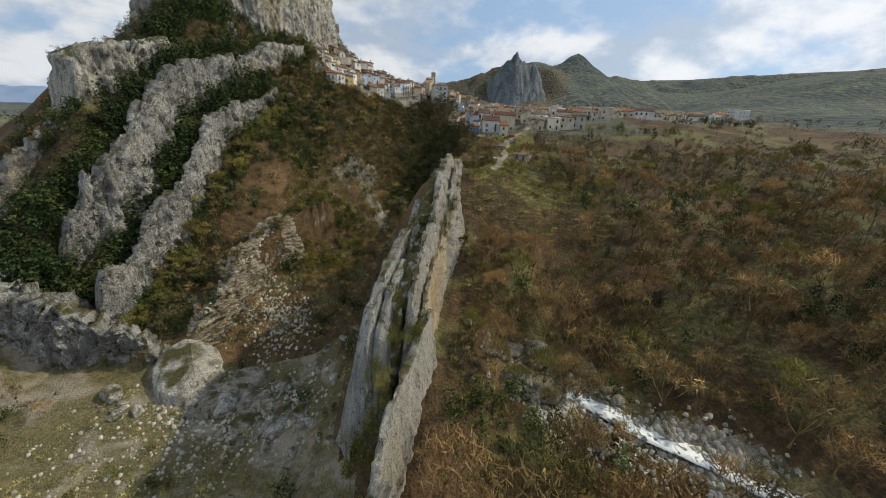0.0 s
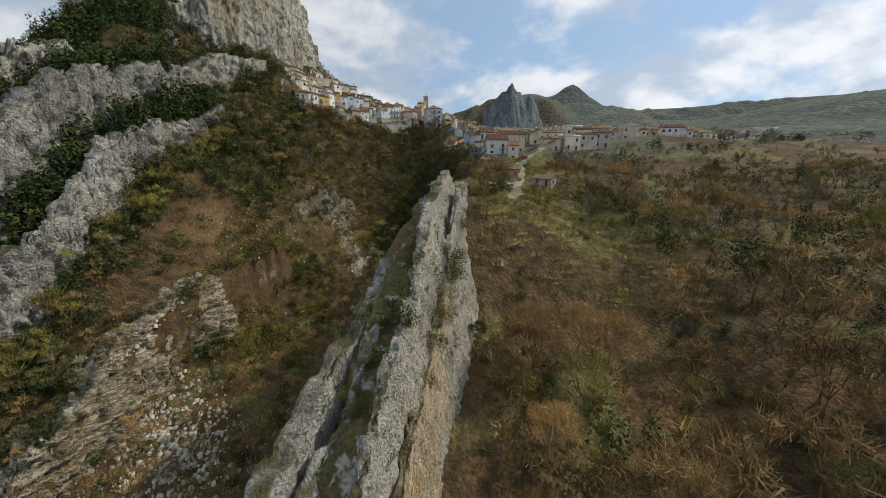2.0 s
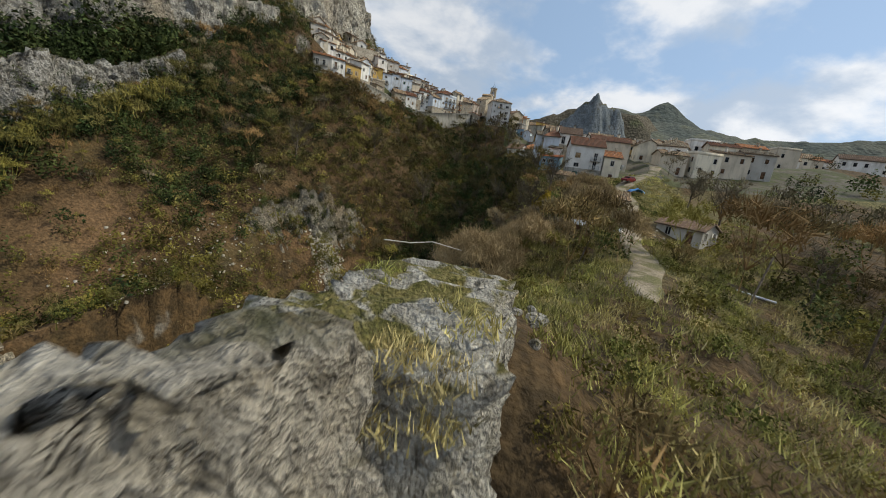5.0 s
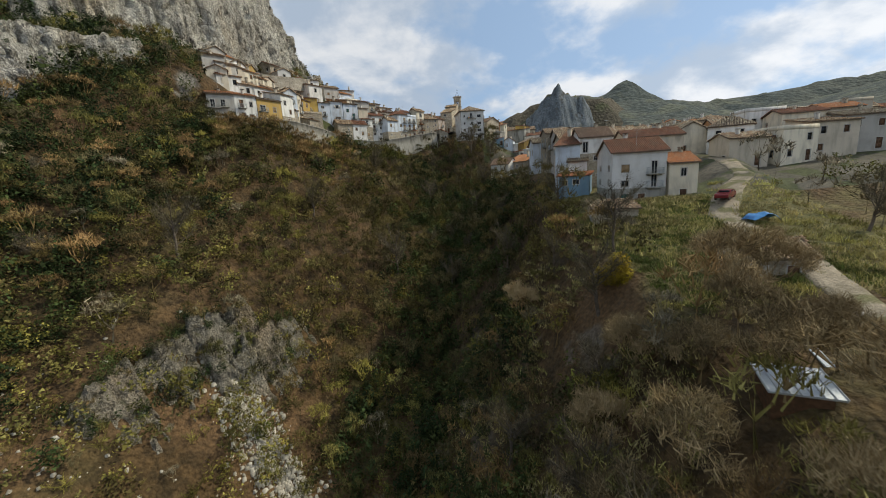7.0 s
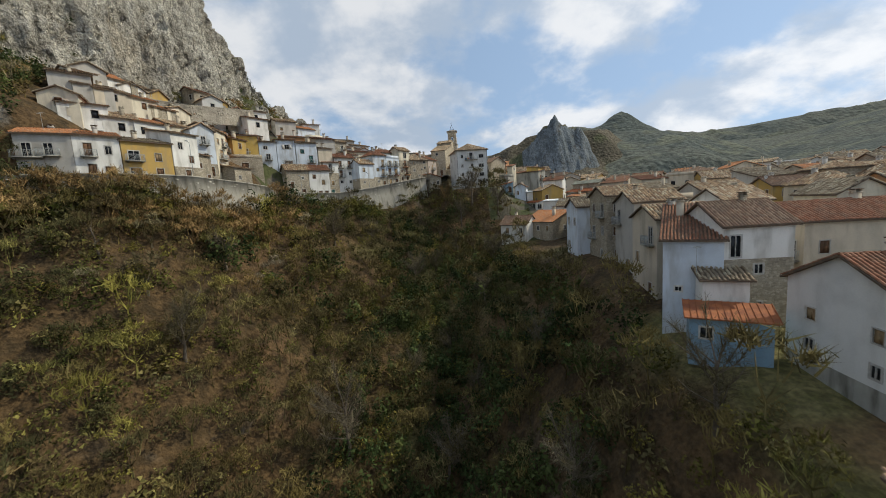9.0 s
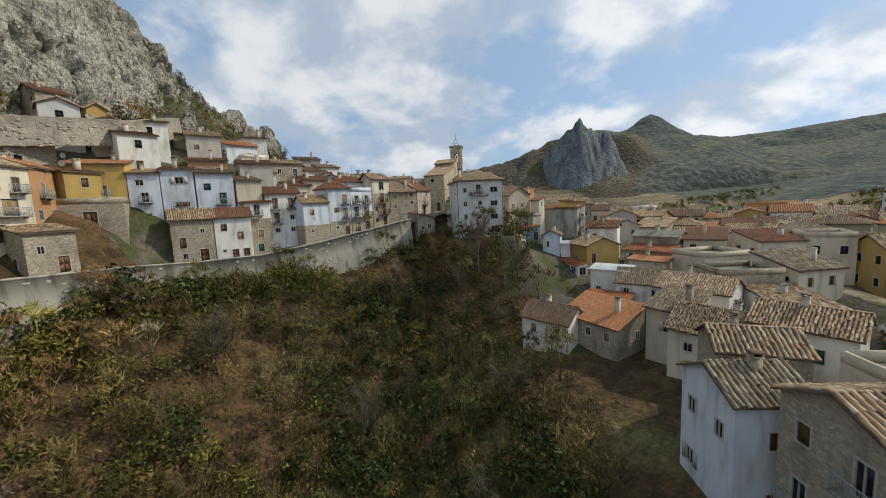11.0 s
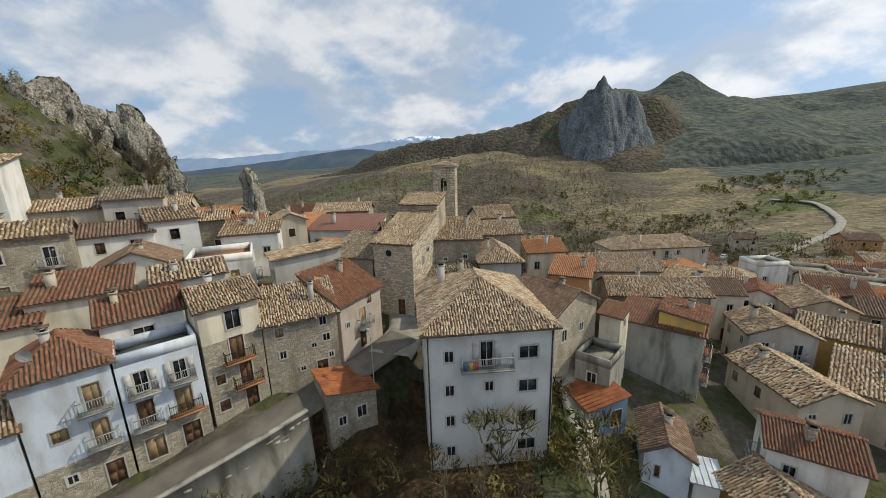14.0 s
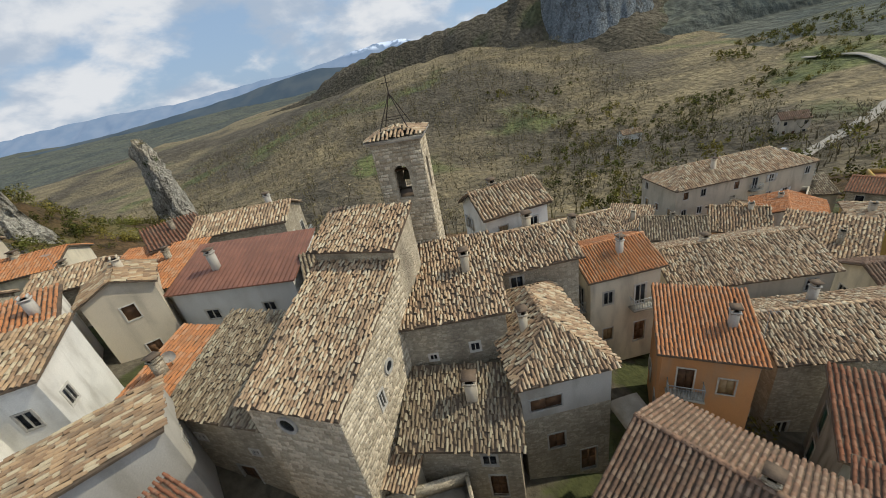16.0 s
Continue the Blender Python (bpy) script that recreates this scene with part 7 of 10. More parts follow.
def bell_tower():
    w, h = 3.3, 17.6
    top = tagged(new("bell_tower"), "square stone bell tower with open arches and iron bell frame", "bell tower")
    top.matrix_world = pose(17.2, 329.8, 80.2, 0, 0, -5)
    holes = [(w / 2 - 0.5, w / 2 + 0.5, h - 3.9, h - 1.5)]
    co, fa = [], []
    maps = [lambda u, d, z: (u, d, z), lambda u, d, z: (w - d, u, z), lambda u, d, z: (w - u, w - d, z), lambda u, d, z: (d, w - u, z)]
    for put in maps:
        c, f, _ = wall_faces(w, h, holes, None, put, 0.45)
        k = len(co)
        co += c
        fa += [tuple(v + k for v in q) for q in f]
    part("shaft", mesh_of("shaft", np.array(co), np.array(fa), [M["ashlar"]]), top)
    part("belfry_lining", boxes_mesh("belfry_lining", [(0.45, w - 0.45, 0.45, w - 0.45, h - 4.4, h - 4.0)], M["deck"]), top)
    # arch heads
    for i, rz in enumerate((180, -90, 0, 90)):
        bm = bmesh.new()
        n = 10
        ring = [(0.5 * math.cos(math.pi * j / n), 0.5 * math.sin(math.pi * j / n)) for j in range(n + 1)]
        for y in (0.01, -0.4):
            for j in range(n):
                (x0, z0), (x1, z1) = ring[j], ring[j + 1]
                bm.faces.new([bm.verts.new(v) for v in ((x0, y, z0), (x1, y, z1), (x1, y, 0.56), (x0, y, 0.56))])
        me = bpy.data.meshes.new("arch")
        bm.to_mesh(me)
        bm.free()
        me.materials.append(M["ashlar"])
        ob = part("arch", me, top)
        pos = ((w / 2, 0), (w, w / 2), (w / 2, w), (0, w / 2))[i]
        ob.matrix_local = Matrix.Translation((*pos, h - 2.05)) @ pose(0, 0, 0, 0, 0, rz)
    ident = [Matrix(((1, 0, 0, 0), (0, -1, 0, 0), (0, 0, 1, 0), (0, 0, 0, 1))), Matrix(((0, 1, 0, w), (1, 0, 0, 0), (0, 0, 1, 0), (0, 0, 0, 1)))]
    for i, m in enumerate(ident):
        stone_skin(top, w, h - 0.1, m, M["stones"], [(w / 2 - 0.62, w / 2 + 0.62, h - 4.0, h - 1.3)], 31 + i, z0=6.0)
    part("cornice", boxes_mesh("cornice", [(-0.22, w + 0.22, -0.22, w + 0.22, h, h + 0.16), (-0.34, w + 0.34, -0.34, w + 0.34, h + 0.16, h + 0.28)], M["frame"]), top)
    e = 0.34
    c = (w / 2, w / 2, h + 0.85)
    cor = [(-e, -e, h + 0.28), (w + e, -e, h + 0.28), (w + e, w + e, h + 0.28), (-e, w + e, h + 0.28)]
    for i in range(4):
        t = tiles("roof_tiles", [cor[i], cor[(i + 1) % 4], c], M["pale_tile"], 0.28, 0.38, 0.06, i)
        tagged(part("roof_tiles", t, top), kind="stuff")
    part("roof", slab("roof", cor, 0.05, M["deck"]), top)
    # iron frame and vane
    bm = bmesh.new()

    def rod(a, b, r=0.035):
        a, b = Vector(a), Vector(b)
        m = Matrix.Translation((a + b) / 2) @ (b - a).to_track_quat('Z', 'Y').to_matrix().to_4x4()
        bmesh.ops.create_cone(bm, cap_ends=True, segments=6, radius1=r, radius2=r, depth=(b - a).length, matrix=m)
    apex = Vector((w / 2, w / 2, h + 2.9))
    for x, y in ((0.6, 0.6), (w - 0.6, 0.6), (0.6, w - 0.6), (w - 0.6, w - 0.6)):
        rod((x, y, h + 0.4), apex)
    rod(apex - Vector((0, 0, 0.4)), apex + Vector((0, 0, 1.1)))
    rod(apex + Vector((-0.35, 0, 0.6)), apex + Vector((0.35, 0, 0.6)), 0.025)
    rod((0.9, 0.9, h + 1.3), (w - 0.9, 0.9, h + 1.3), 0.025)
    rod((0.9, w - 0.9, h + 1.3), (w - 0.9, w - 0.9, h + 1.3), 0.025)
    me = bpy.data.meshes.new("iron_frame")
    bm.to_mesh(me)
    bm.free()
    me.materials.append(M["iron"])
    part("iron_frame", me, top, "thin black iron frame with a cross")
    prof = [(0.02, 0.62), (0.14, 0.6), (0.2, 0.45), (0.25, 0.2), (0.34, 0.05), (0.38, 0.0)]
    ang = np.linspace(0, 2 * math.pi, 18, endpoint=False)
    R, Zb = np.array([p[0] for p in prof]), np.array([p[1] for p in prof])
    bell = part("bell", sheet("bell", R[:, None] * np.cos(ang) + w / 2, R[:, None] * np.sin(ang) + w / 2, np.repeat(Zb[:, None], 18, 1) + h - 2.9, [M["bell"]], wrap=True), top, "bronze bell")
    part("bell_beam", boxes_mesh("bell_beam", [(0.3, w - 0.3, w / 2 - 0.08, w / 2 + 0.08, h - 2.3, h - 2.12)], M["wood"]), top)


bell_tower()

# ---- houses about the church ----
house((23.8, 319.3), (29.0, 319.9), 8.5, 77, 86.1, "hip", 1.7, "grey", "pale_tile", "grey and stone house with a hipped old tile roof", lower=6.0, front=[(1.4, 6.6, 1.8, 0.9, "shut"), (1.9, 3.0, 1.0, 1.3, "shut"), (3.9, 0.1, 1.0, 2.0, "door")], right=[(2.0, 6.4, 0.8, 1.2, "open"), (5.5, 6.4, 0.8, 1.2, "open"), (2.0, 3.2, 0.8, 1.2, "dark")], pitch=0.225, mess=1.3)
house((17.6, 322.8), (23.9, 322.9), 6.6, 79, 88.4, "shed", 2.0, "stone", "pale_tile", "stone parish house with a broad sagging roof", front=[(4.2, 6.5, 0.6, 0.7, "dark"), (1.5, 6.3, 0.5, 0.5, "dark")], pitch=0.225, mess=1.5)
house((23.9, 327.8), (30.2, 328.4), 6, 79, 88.0, "side", 1.4, "stone", "pale_tile", "stone house with a pale tile roof", pitch=0.24, mess=1.4)
house((17.0, 318.4), (23.2, 317.5), 4.2, 79, 83.7, "shed", 1.5, "stone", "dark_tile", "low stone outbuilding with a mossy tile roof", front=[(4.9, 0.1, 0.9, 1.9, "door"), (4.6, 2.9, 0.8, 0.9, "dark")], pitch=0.225, mess=1.5)
house((16.0, 313.2), (20.8, 313.9), 3.8, 78, 80.9, "flat", 0, "ashlar", "paving", "walled terrace in front of the church", category="terrace", name="terrace", front=[], left=[], right=[], back=[])
house((15.8, 317.2), (17.2, 316.8), 1.6, 79.6, 82.6, "shed", 0.3, "cream", "pale_tile", "small plastered porch against the church wall", category="porch", name="porch", front=[(0.7, 0.2, 0.7, 1.9, "door")], left=[], right=[], back=[], chimneys=0, pitch=0.22)
house((24.4, 334.6), (30.2, 336.4), 5.5, 79, 89.4, "side", 1.5, "white", "pale_tile", "white house with a pale tile roof behind the tower", pitch=0.3)
house((-3.8, 332.8), (7.6, 331.8), 6, 82.5, 88.3, "shed", 1.7, "pale_grey", "red_metal", "long grey house with a red-brown sheet roof", front=[(3, 2.6, 1.3, 1.0, "dark"), (8.5, 2.8, 1.1, 0.9, "dark"), (6, 0.1, 1.1, 2.0, "door")])
house((-13.2, 334.8), (-4.2, 334.0), 6, 83, 88.4, "shed", 1.6, "cream", "orange_tile", "cream house with a bright orange roof", front=[(2, 2.4, 1.2, 1.9, "dark"), (6, 2.6, 0.9, 1.2, "dark")])
house((-6, 341), (4, 341.5), 6, 82, 90.2, "side", 1.2, "stone", "pale_tile", "stone house behind the sheet-roofed one")
house((9, 331.6), (14, 333.4), 5, 81, 88.0, "side", 1.1, "stone", "dark_tile", STONE_LABEL)
house((-1, 322.6), (3, 321.4), 5.5, 81, 86.6, "shed", 1.2, "cream", "orange_tile", "small cream house with an orange tile roof")
house((26.3, 314.7), (30.8, 309.1), 7.4, 74, 83.1, "side", 1.9, "ashlar", "brown_tile", "stone house with a neat brown tile roof", front=[(5.6, 5.8, 0.8, 1.1, "dark")], right=[(1.6, 5.6, 0.9, 1.4, "dark"), (4.6, 6.0, 0.8, 1.0, "dark")], left=[(3, 5, 0.8, 1.2, "dark")], pitch=0.24, mess=0.3)
house((33.4, 310.2), (36.2, 307.9), 4.4, 72.5, 77.6, "flat", 0, "concrete", "felt", "roof terrace with a concrete parapet", front=[(1.8, 2.2, 1.0, 1.9, "dark")], right=[], left=[])
house((36.9, 313.4), (38.6, 311.9), 2.6, 75, 81.6, "shed", 0.7, "cream", "red_tile", "narrow cream stair tower with a red tile roof", front=[], left=[], right=[(1.3, 5.0, 0.7, 1.0, "dark")], chimneys=0, pitch=0.225)
house((40.6, 317.2), (47.8, 311.9), 6.2, 70.0, 79.2, "shed", 0.9, "concrete", "red_tile", "tall unrendered grey house with a red roof", front=[], right=[(2.0, 6.0, 1.0, 2.0, "shut", 2.6), (2.0, 3.0, 1.0, 2.0, "shut", 2.6), (4.6, 6.2, 0.9, 1.3, "tan")], left=[(1.6, 5.8, 1.1, 2.2, "green"), (1.6, 2.6, 1.1, 2.2, "green")], pitch=0.3)
house((48.0, 312.4), (51.2, 316.6), 4.5, 70, 80.6, "shed", 0.5, "yellow", "red_tile", "tall narrow yellow house with balconies", front=[(1.5, 6.6, 1.0, 2.0, "shut", 2.0, "terracotta"), (3.8, 6.8, 0.8, 1.2, "tan"), (1.5, 3.4, 1.0, 2.0, "shut", 2.0, "terracotta")], left=[])
house((33.4, 305.2), (37.6, 306.6), 4.2, 72.2, 75.0, "shed_left", 0.8, "blue", "rust", "blue-painted shed with a rusted sheet roof", name="shed", category="shed", front=[(3.2, 0.1, 1.2, 1.9, "door")], left=[], right=[], chimneys=0)
house((37.0, 301.6), (40.4, 300.4), 5.4, 69.8, 73.8, "gable", 1.1, "blue_white", "brown_tile", "small white house with a brown tile gable roof", front=[(1.1, 1.4, 0.4, 1.2, "shut")], pitch=0.3)
house((40.6, 300.2), (42.4, 299.6), 2.6, 69.8, 72.0, "shed", 0.3, "white", "zinc", "white hut with a zinc sheet roof", name="hut", category="hut", front=[], chimneys=0)
house((43.6, 293.0), (50.3, 293.9), 7.6, 66.2, 72.1, "gable", 1.5, "ochre", "old", "ochre house with an old tile roof and steel flue", front=[(1.5, 2.4, 0.9, 1.9, "shut")], left=[(3, 2.2, 0.9, 1.3, "shut")], pitch=0.24)
house((41.4, 291.6), (43.4, 292.0), 7.5, 65.6, 68.6, "shed_left", 0.4, "white", "rust", "glazed veranda along the ochre house", front=[(1.0, 0.9, 1.3, 1.5, "dark")], left=[(1.4, 0.9, 1.4, 1.5, "dark"), (3.6, 0.9, 1.4, 1.5, "dark"), (5.8, 0.9, 1.4, 1.5, "dark")], chimneys=0)
house((46.4, 300.6), (51.5, 297.7), 5, 68, 75.2, "side", 1.1, "white", "red_tile", "white house with a red tile roof", pitch=0.24)
house((53.5, 315.6), (53.9, 306.4), 6.5, 68, 74.8, "side", 1.4, "beige", "pale_tile", "beige house with a rough old tile roof", pitch=0.3, mess=1.6)
house((54.6, 297.4), (60.0, 290.8), 4.6, 65.5, 73.4, "side", 0.9, "stone", "felt", "rubble stone house with a flat grey roof")
house((51.6, 294.4), (57.0, 287.8), 4.2, 65, 71.0, "shed", 0.8, "stone", "rust", "stone house with a rusty low roof")
house((50.6, 290.5), (54.6, 285.2), 4.2, 64.5, 69.6, "shed", 0.8, "beige", "orange_tile", "beige house with an orange roof and dish")
house((77.2, 317.0), (81.0, 312.6), 8, 65.5, 72.6, "side", 1.4, "yellow", "orange_tile", "square yellow house with an orange roof")
house((42.0, 286.4), (46.8, 282.6), 4, 63.5, 68.8, "shed", 0.4, "white", "zinc", "white house with a pale sheet roof", chimneys=0)
house((44.2, 281.2), (50.4, 277.0), 7, 61, 67.4, "side", 1.8, "white", "dark_tile", "white house with a long dark tile roof", pitch=0.3)
house((39.0, 280.6), (44.0, 276.4), 3.2, 60, 65.2, "shed", 0.7, "white", "rust", "lean-to with a rust-red sheet roof", chimneys=0)
house((27.9, 277.0), (33.4, 271.4), 5.2, 57.0, 63.6, "side", 2.0, "white", "brown_tile", "white house with a brown tile roof above the gorge", pitch=0.3)
house((34.0, 276.4), (38.8, 267.6), 5.5, 57.5, 64.0, "shed", 2.4, "stone", "orange_tile", "stone house with a faded orange tile roof and balcony", pitch=0.32)
house((42.4, 267.4), (45.0, 262.9), 5.0, 59.5, 67.2, "shed", 2.0, "beige", "dark_tile", "beige house with a dark old tile roof", pitch=0.24, mess=1.5)
house((42.4, 262.4), (46.6, 256.6), 6.0, 59, 66.2, "side", 2.3, "cream", "old", "cream house with a rough old tile roof and blue window", pitch=0.24, mess=1.5, front=[(2.2, 4.6, 0.9, 1.0, "dark"), (4.8, 2.4, 1.0, 1.2, "tan")])
house((47.0, 256.4), (51.6, 250.4), 6, 60, 68.6, "side", 1.6, "white", "old", "white house with green shutters and a long balcony", pitch=0.3, front=[(1.8, 5.4, 1.0, 2.0, "green", 2.6), (5.0, 5.6, 1.0, 1.3, "green"), (1.8, 2.4, 1.0, 1.9, "tan"), (5.0, 2.6, 0.9, 1.2, "dark")])
house((46.6, 273.2), (52.4, 266.6), 6.5, 61, 68.4, "side", 1.6, "pale_grey", "pale_tile", "pale house with a broad tile roof and terrace", pitch=0.3)
# ---- the lower houses by the gorge ----
house((37.8, 198.2), (46.0, 197.2), 8.8, 53.8, 62.7, "side", 2.2, "pale_grey", "red_tile", "two-storey off-white house over a grey basement", lower=3.0, lower_mat="concrete", front=[(2.0, 5.6, 1.2, 1.2, "tan"), (2.0, 3.3, 1.2, 1.0, "dark"), (6.4, 5.2, 0.9, 2.0, "dark", 2.4), (6.4, 3.05, 0.9, 2.0, "dark", 2.4), (2.0, 0.5, 1.3, 1.6, "green"), (4.6, 0.1, 1.1, 2.0, "door")], left=[(2.2, 5.9, 0.8, 0.9, "tan"), (7.0, 5.9, 0.7, 0.9, "tan"), (2.2, 3.6, 0.8, 0.9, "dark"), (7.0, 3.6, 0.7, 0.9, "dark")], pitch=0.3, down=4)
house((46.2, 196.7), (50.4, 196.2), 7, 54.2, 60.6, "side", 1.5, "cream", "orange_tile", "cream annexe with an orange roof", pitch=0.32)
house((33.2, 214.0), (37.2, 211.4), 8.5, 57.5, 65.2, "shed", 3.0, "blue_white", "red_tile", "flaking bluish house with a red roof over the drop", front=[(1.3, 2.6, 0.6, 0.5, "dark")], left=[(6.5, 4.6, 0.7, 1.1, "dark"), (6.5, 2, 0.7, 1.0, "dark"), (3, 4.6, 0.7, 1.1, "dark")], pitch=0.3, down=3)
house((37.3, 211.6), (43.2, 211.0), 7.5, 57.2, 66.4, "side", 2.0, "white", "brown_tile", "house white above and stone below", lower=6.0, front=[(1.0, 6.2, 0.95, 2.0, "french"), (3.0, 4.6, 0.8, 0.9, "dark"), (3.2, 1.6, 0.4, 0.4, "dark")], pitch=0.3, down=4)
house((32.2, 208.6), (37.0, 205.8), 2.8, 56.0, 59.3, "shed", 0.6, "blue", "rust", "patched blue-grey shack with a rusted roof", category="shed", name="shack", chimneys=0, down=1.0, front=[(3.2, 1.6, 1.2, 0.9, "dark"), (1.2, 1.4, 0.9, 1.0, "dark")])
house((34.6, 210.4), (37.8, 209.2), 2.2, 58.5, 61.9, "shed", 0.6, "white", "dark_tile", "small white annexe with a tile roof", chimneys=0, front=[], down=1.5)
house((47.4, 214.4), (58.0, 212.6), 9, 57.5, 66.0, "side", 1.7, "beige", "red_tile", "stained brown house with a broad red roof", pitch=0.34)
for (x0, y0), (x1, y1), dep, zb, ze, wl, tl in (((35.8, 219.4), (42.0, 218.8), 6.5, 57, 66.8, "beige", "old"), ((37.2, 227.0), (43.4, 226.4), 6.5, 58.5, 68.6, "grey", "old"), ((37.0, 234.6), (43.6, 234.4), 6.5, 59, 69.6, "stone", "old"), ((35.4, 242.2), (40.4, 242.0), 6, 59.5, 68.0, "blue_white", "dark_tile"), ((40.0, 250.6), (46.2, 248.6), 5.5, 60, 68.0, "stone", "old")):
    house((x0, y0), (x1, y1), dep, zb, ze, "side", 1.4, wl, tl, f"{wl.replace('_', ' ')} house in the row above the gorge", pitch=0.4, down=3)
house((44.4, 159.0), (48.6, 153.6), 5.5, 46.6, 49.2, "side", 1.1, "grey", "brown_tile", "low farm shed with a brown tile roof", category="shed", name="farm_shed", chimneys=0, pitch=0.34)
house((32.0, 190.6), (38.0, 189.8), 4, 51.2, 54.6, "shed", 0.9, "stone", "old", "low stone barn with a broken tile roof", category="barn", name="barn", chimneys=0, pitch=0.34, mess=2)
house((37.8, 170.4), (43.4, 169.2), 4.6, 48.6, 51.6, "side", 1.2, "stone", "old", "stone barn with an old tile roof beside the track", category="barn", name="barn", chimneys=0, pitch=0.34, mess=2)
for (x0, y0), (x1, y1) in (((28.8, 156.0), (31.4, 155.0)), ((34.2, 158.2), (36.8, 157.2)), ((34.8, 153.4), (37.6, 152.6))):
    house((x0, y0), (x1, y1), 2.4, 46.2, 47.5, "shed", 0.3, "wood", "zinc", "small shack roofed with pale sheet metal", category="shack", name="shack", chimneys=0, front=[(1.5, 0.1, 0.9, 1.5, "door")], left=[], right=[], back=[])

# houses by the church and the square
house((33.4, 322.6), (38.0, 320.6), 5.5, 76, 83.4, "shed", 1.2, "orange", "orange_tile", "orange terrace house with an orange tile roof", front=[(1.4, 4.2, 0.9, 1.9, "shut", 2.0), (3.6, 4.4, 0.8, 1.2, "tan")], pitch=0.24)
house((42.0, 323.4), (55.0, 322.2), 6.5, 71.5, 80.0, "side", 1.6, "stone", "pale_tile", "long stone house with a broad rough tile roof", pitch=0.24, mess=1.7)
house((39.6, 331.6), (52.6, 331.0), 8, 72, 81.0, "side", 1.8, "beige", "pale_tile", "broad house with a sagging lichened roof", pitch=0.24, mess=1.7)
house((57.5, 361.5), (81.5, 364.0), 9, 68, 77, "hip", 2.2, "beige", "pale_tile", "large beige house with a hipped tile roof", pitch=0.36)
house((79.2, 345.4), (85.0, 345.8), 5, 68.5, 77, "flat", 0, "white", "felt", "white cubic house with a flat roof", chimneys=0)
house((31.6, 329.8), (37.6, 330.6), 6, 77, 84.6, "side", 1.3, "cream", "orange_tile", "cream house with a faded orange roof", pitch=0.24, mess=1.4)
house((32.2, 338.6), (38.4, 339.2), 6, 76, 83.2, "side", 1.4, "stone", "pale_tile", STONE_LABEL, pitch=0.24, mess=1.6)
house((56.8, 329.6), (64.2, 328.4), 6.5, 70, 77.8, "side", 1.5, "cream", "brown_tile", "cream house with a brown tile roof", pitch=0.3)
house((57.4, 318.0), (64.4, 316.4), 6.5, 70, 76.6, "gable", 1.6, "grey", "old", "grey rendered house with an old tile roof", pitch=0.3, mess=1.4)
# more houses stacked on the hillside below the cliff
taken = [(o.matrix_world @ Vector((2.8, 3, 0))).xy for o in scene.objects if o.type == 'EMPTY']
rng = random.Random(41)
for k in range(1500):
    x, y = rng.uniform(-52, -4), rng.uniform(240, 348)
    d, _ = along(np.array([x]), np.array([y]), STREET)
    if not -40 < d[0] < -8.5 or (x < -40 and y > 292) or x < -47 + max(0, 262 - y) * 0.3 or any((Vector((x, y)) - q).length < 5.5 for q in taken):
        continue
    z = float(land(np.array([x]), np.array([y]))[0])
    w, dep = rng.uniform(4.8, 6.2), rng.uniform(4.6, 5.8)
    ang = radians(rng.gauss(40 if y > 275 else 60, 8))
    dx, dy = math.cos(ang), math.sin(ang)
    fl = (x - dx * w / 2 + dy * dep / 2, y - dy * w / 2 - dx * dep / 2)
    wl = rng.choice(["white", "cream", "white", "pale_grey", "stone", "beige", "white", "grey"])
    tl = rng.choice(["old", "pale_tile", "red_tile", "brown_tile", "orange_tile", "old", "dark_tile"])
    rf = rng.choice(["side", "shed", "shed", "gable"])
    house(fl, (fl[0] + dx * w, fl[1] + dy * w), dep, z - 1.2, z + rng.uniform(4.6, 6.6), rf, rng.uniform(0.9, 1.4), wl, tl, f"{wl.replace('_', ' ')} hillside house with a {'single-pitch' if rf == 'shed' else 'pitched'} tile roof", pitch=0.34, far=True)
    taken.append(Vector((x, y)))

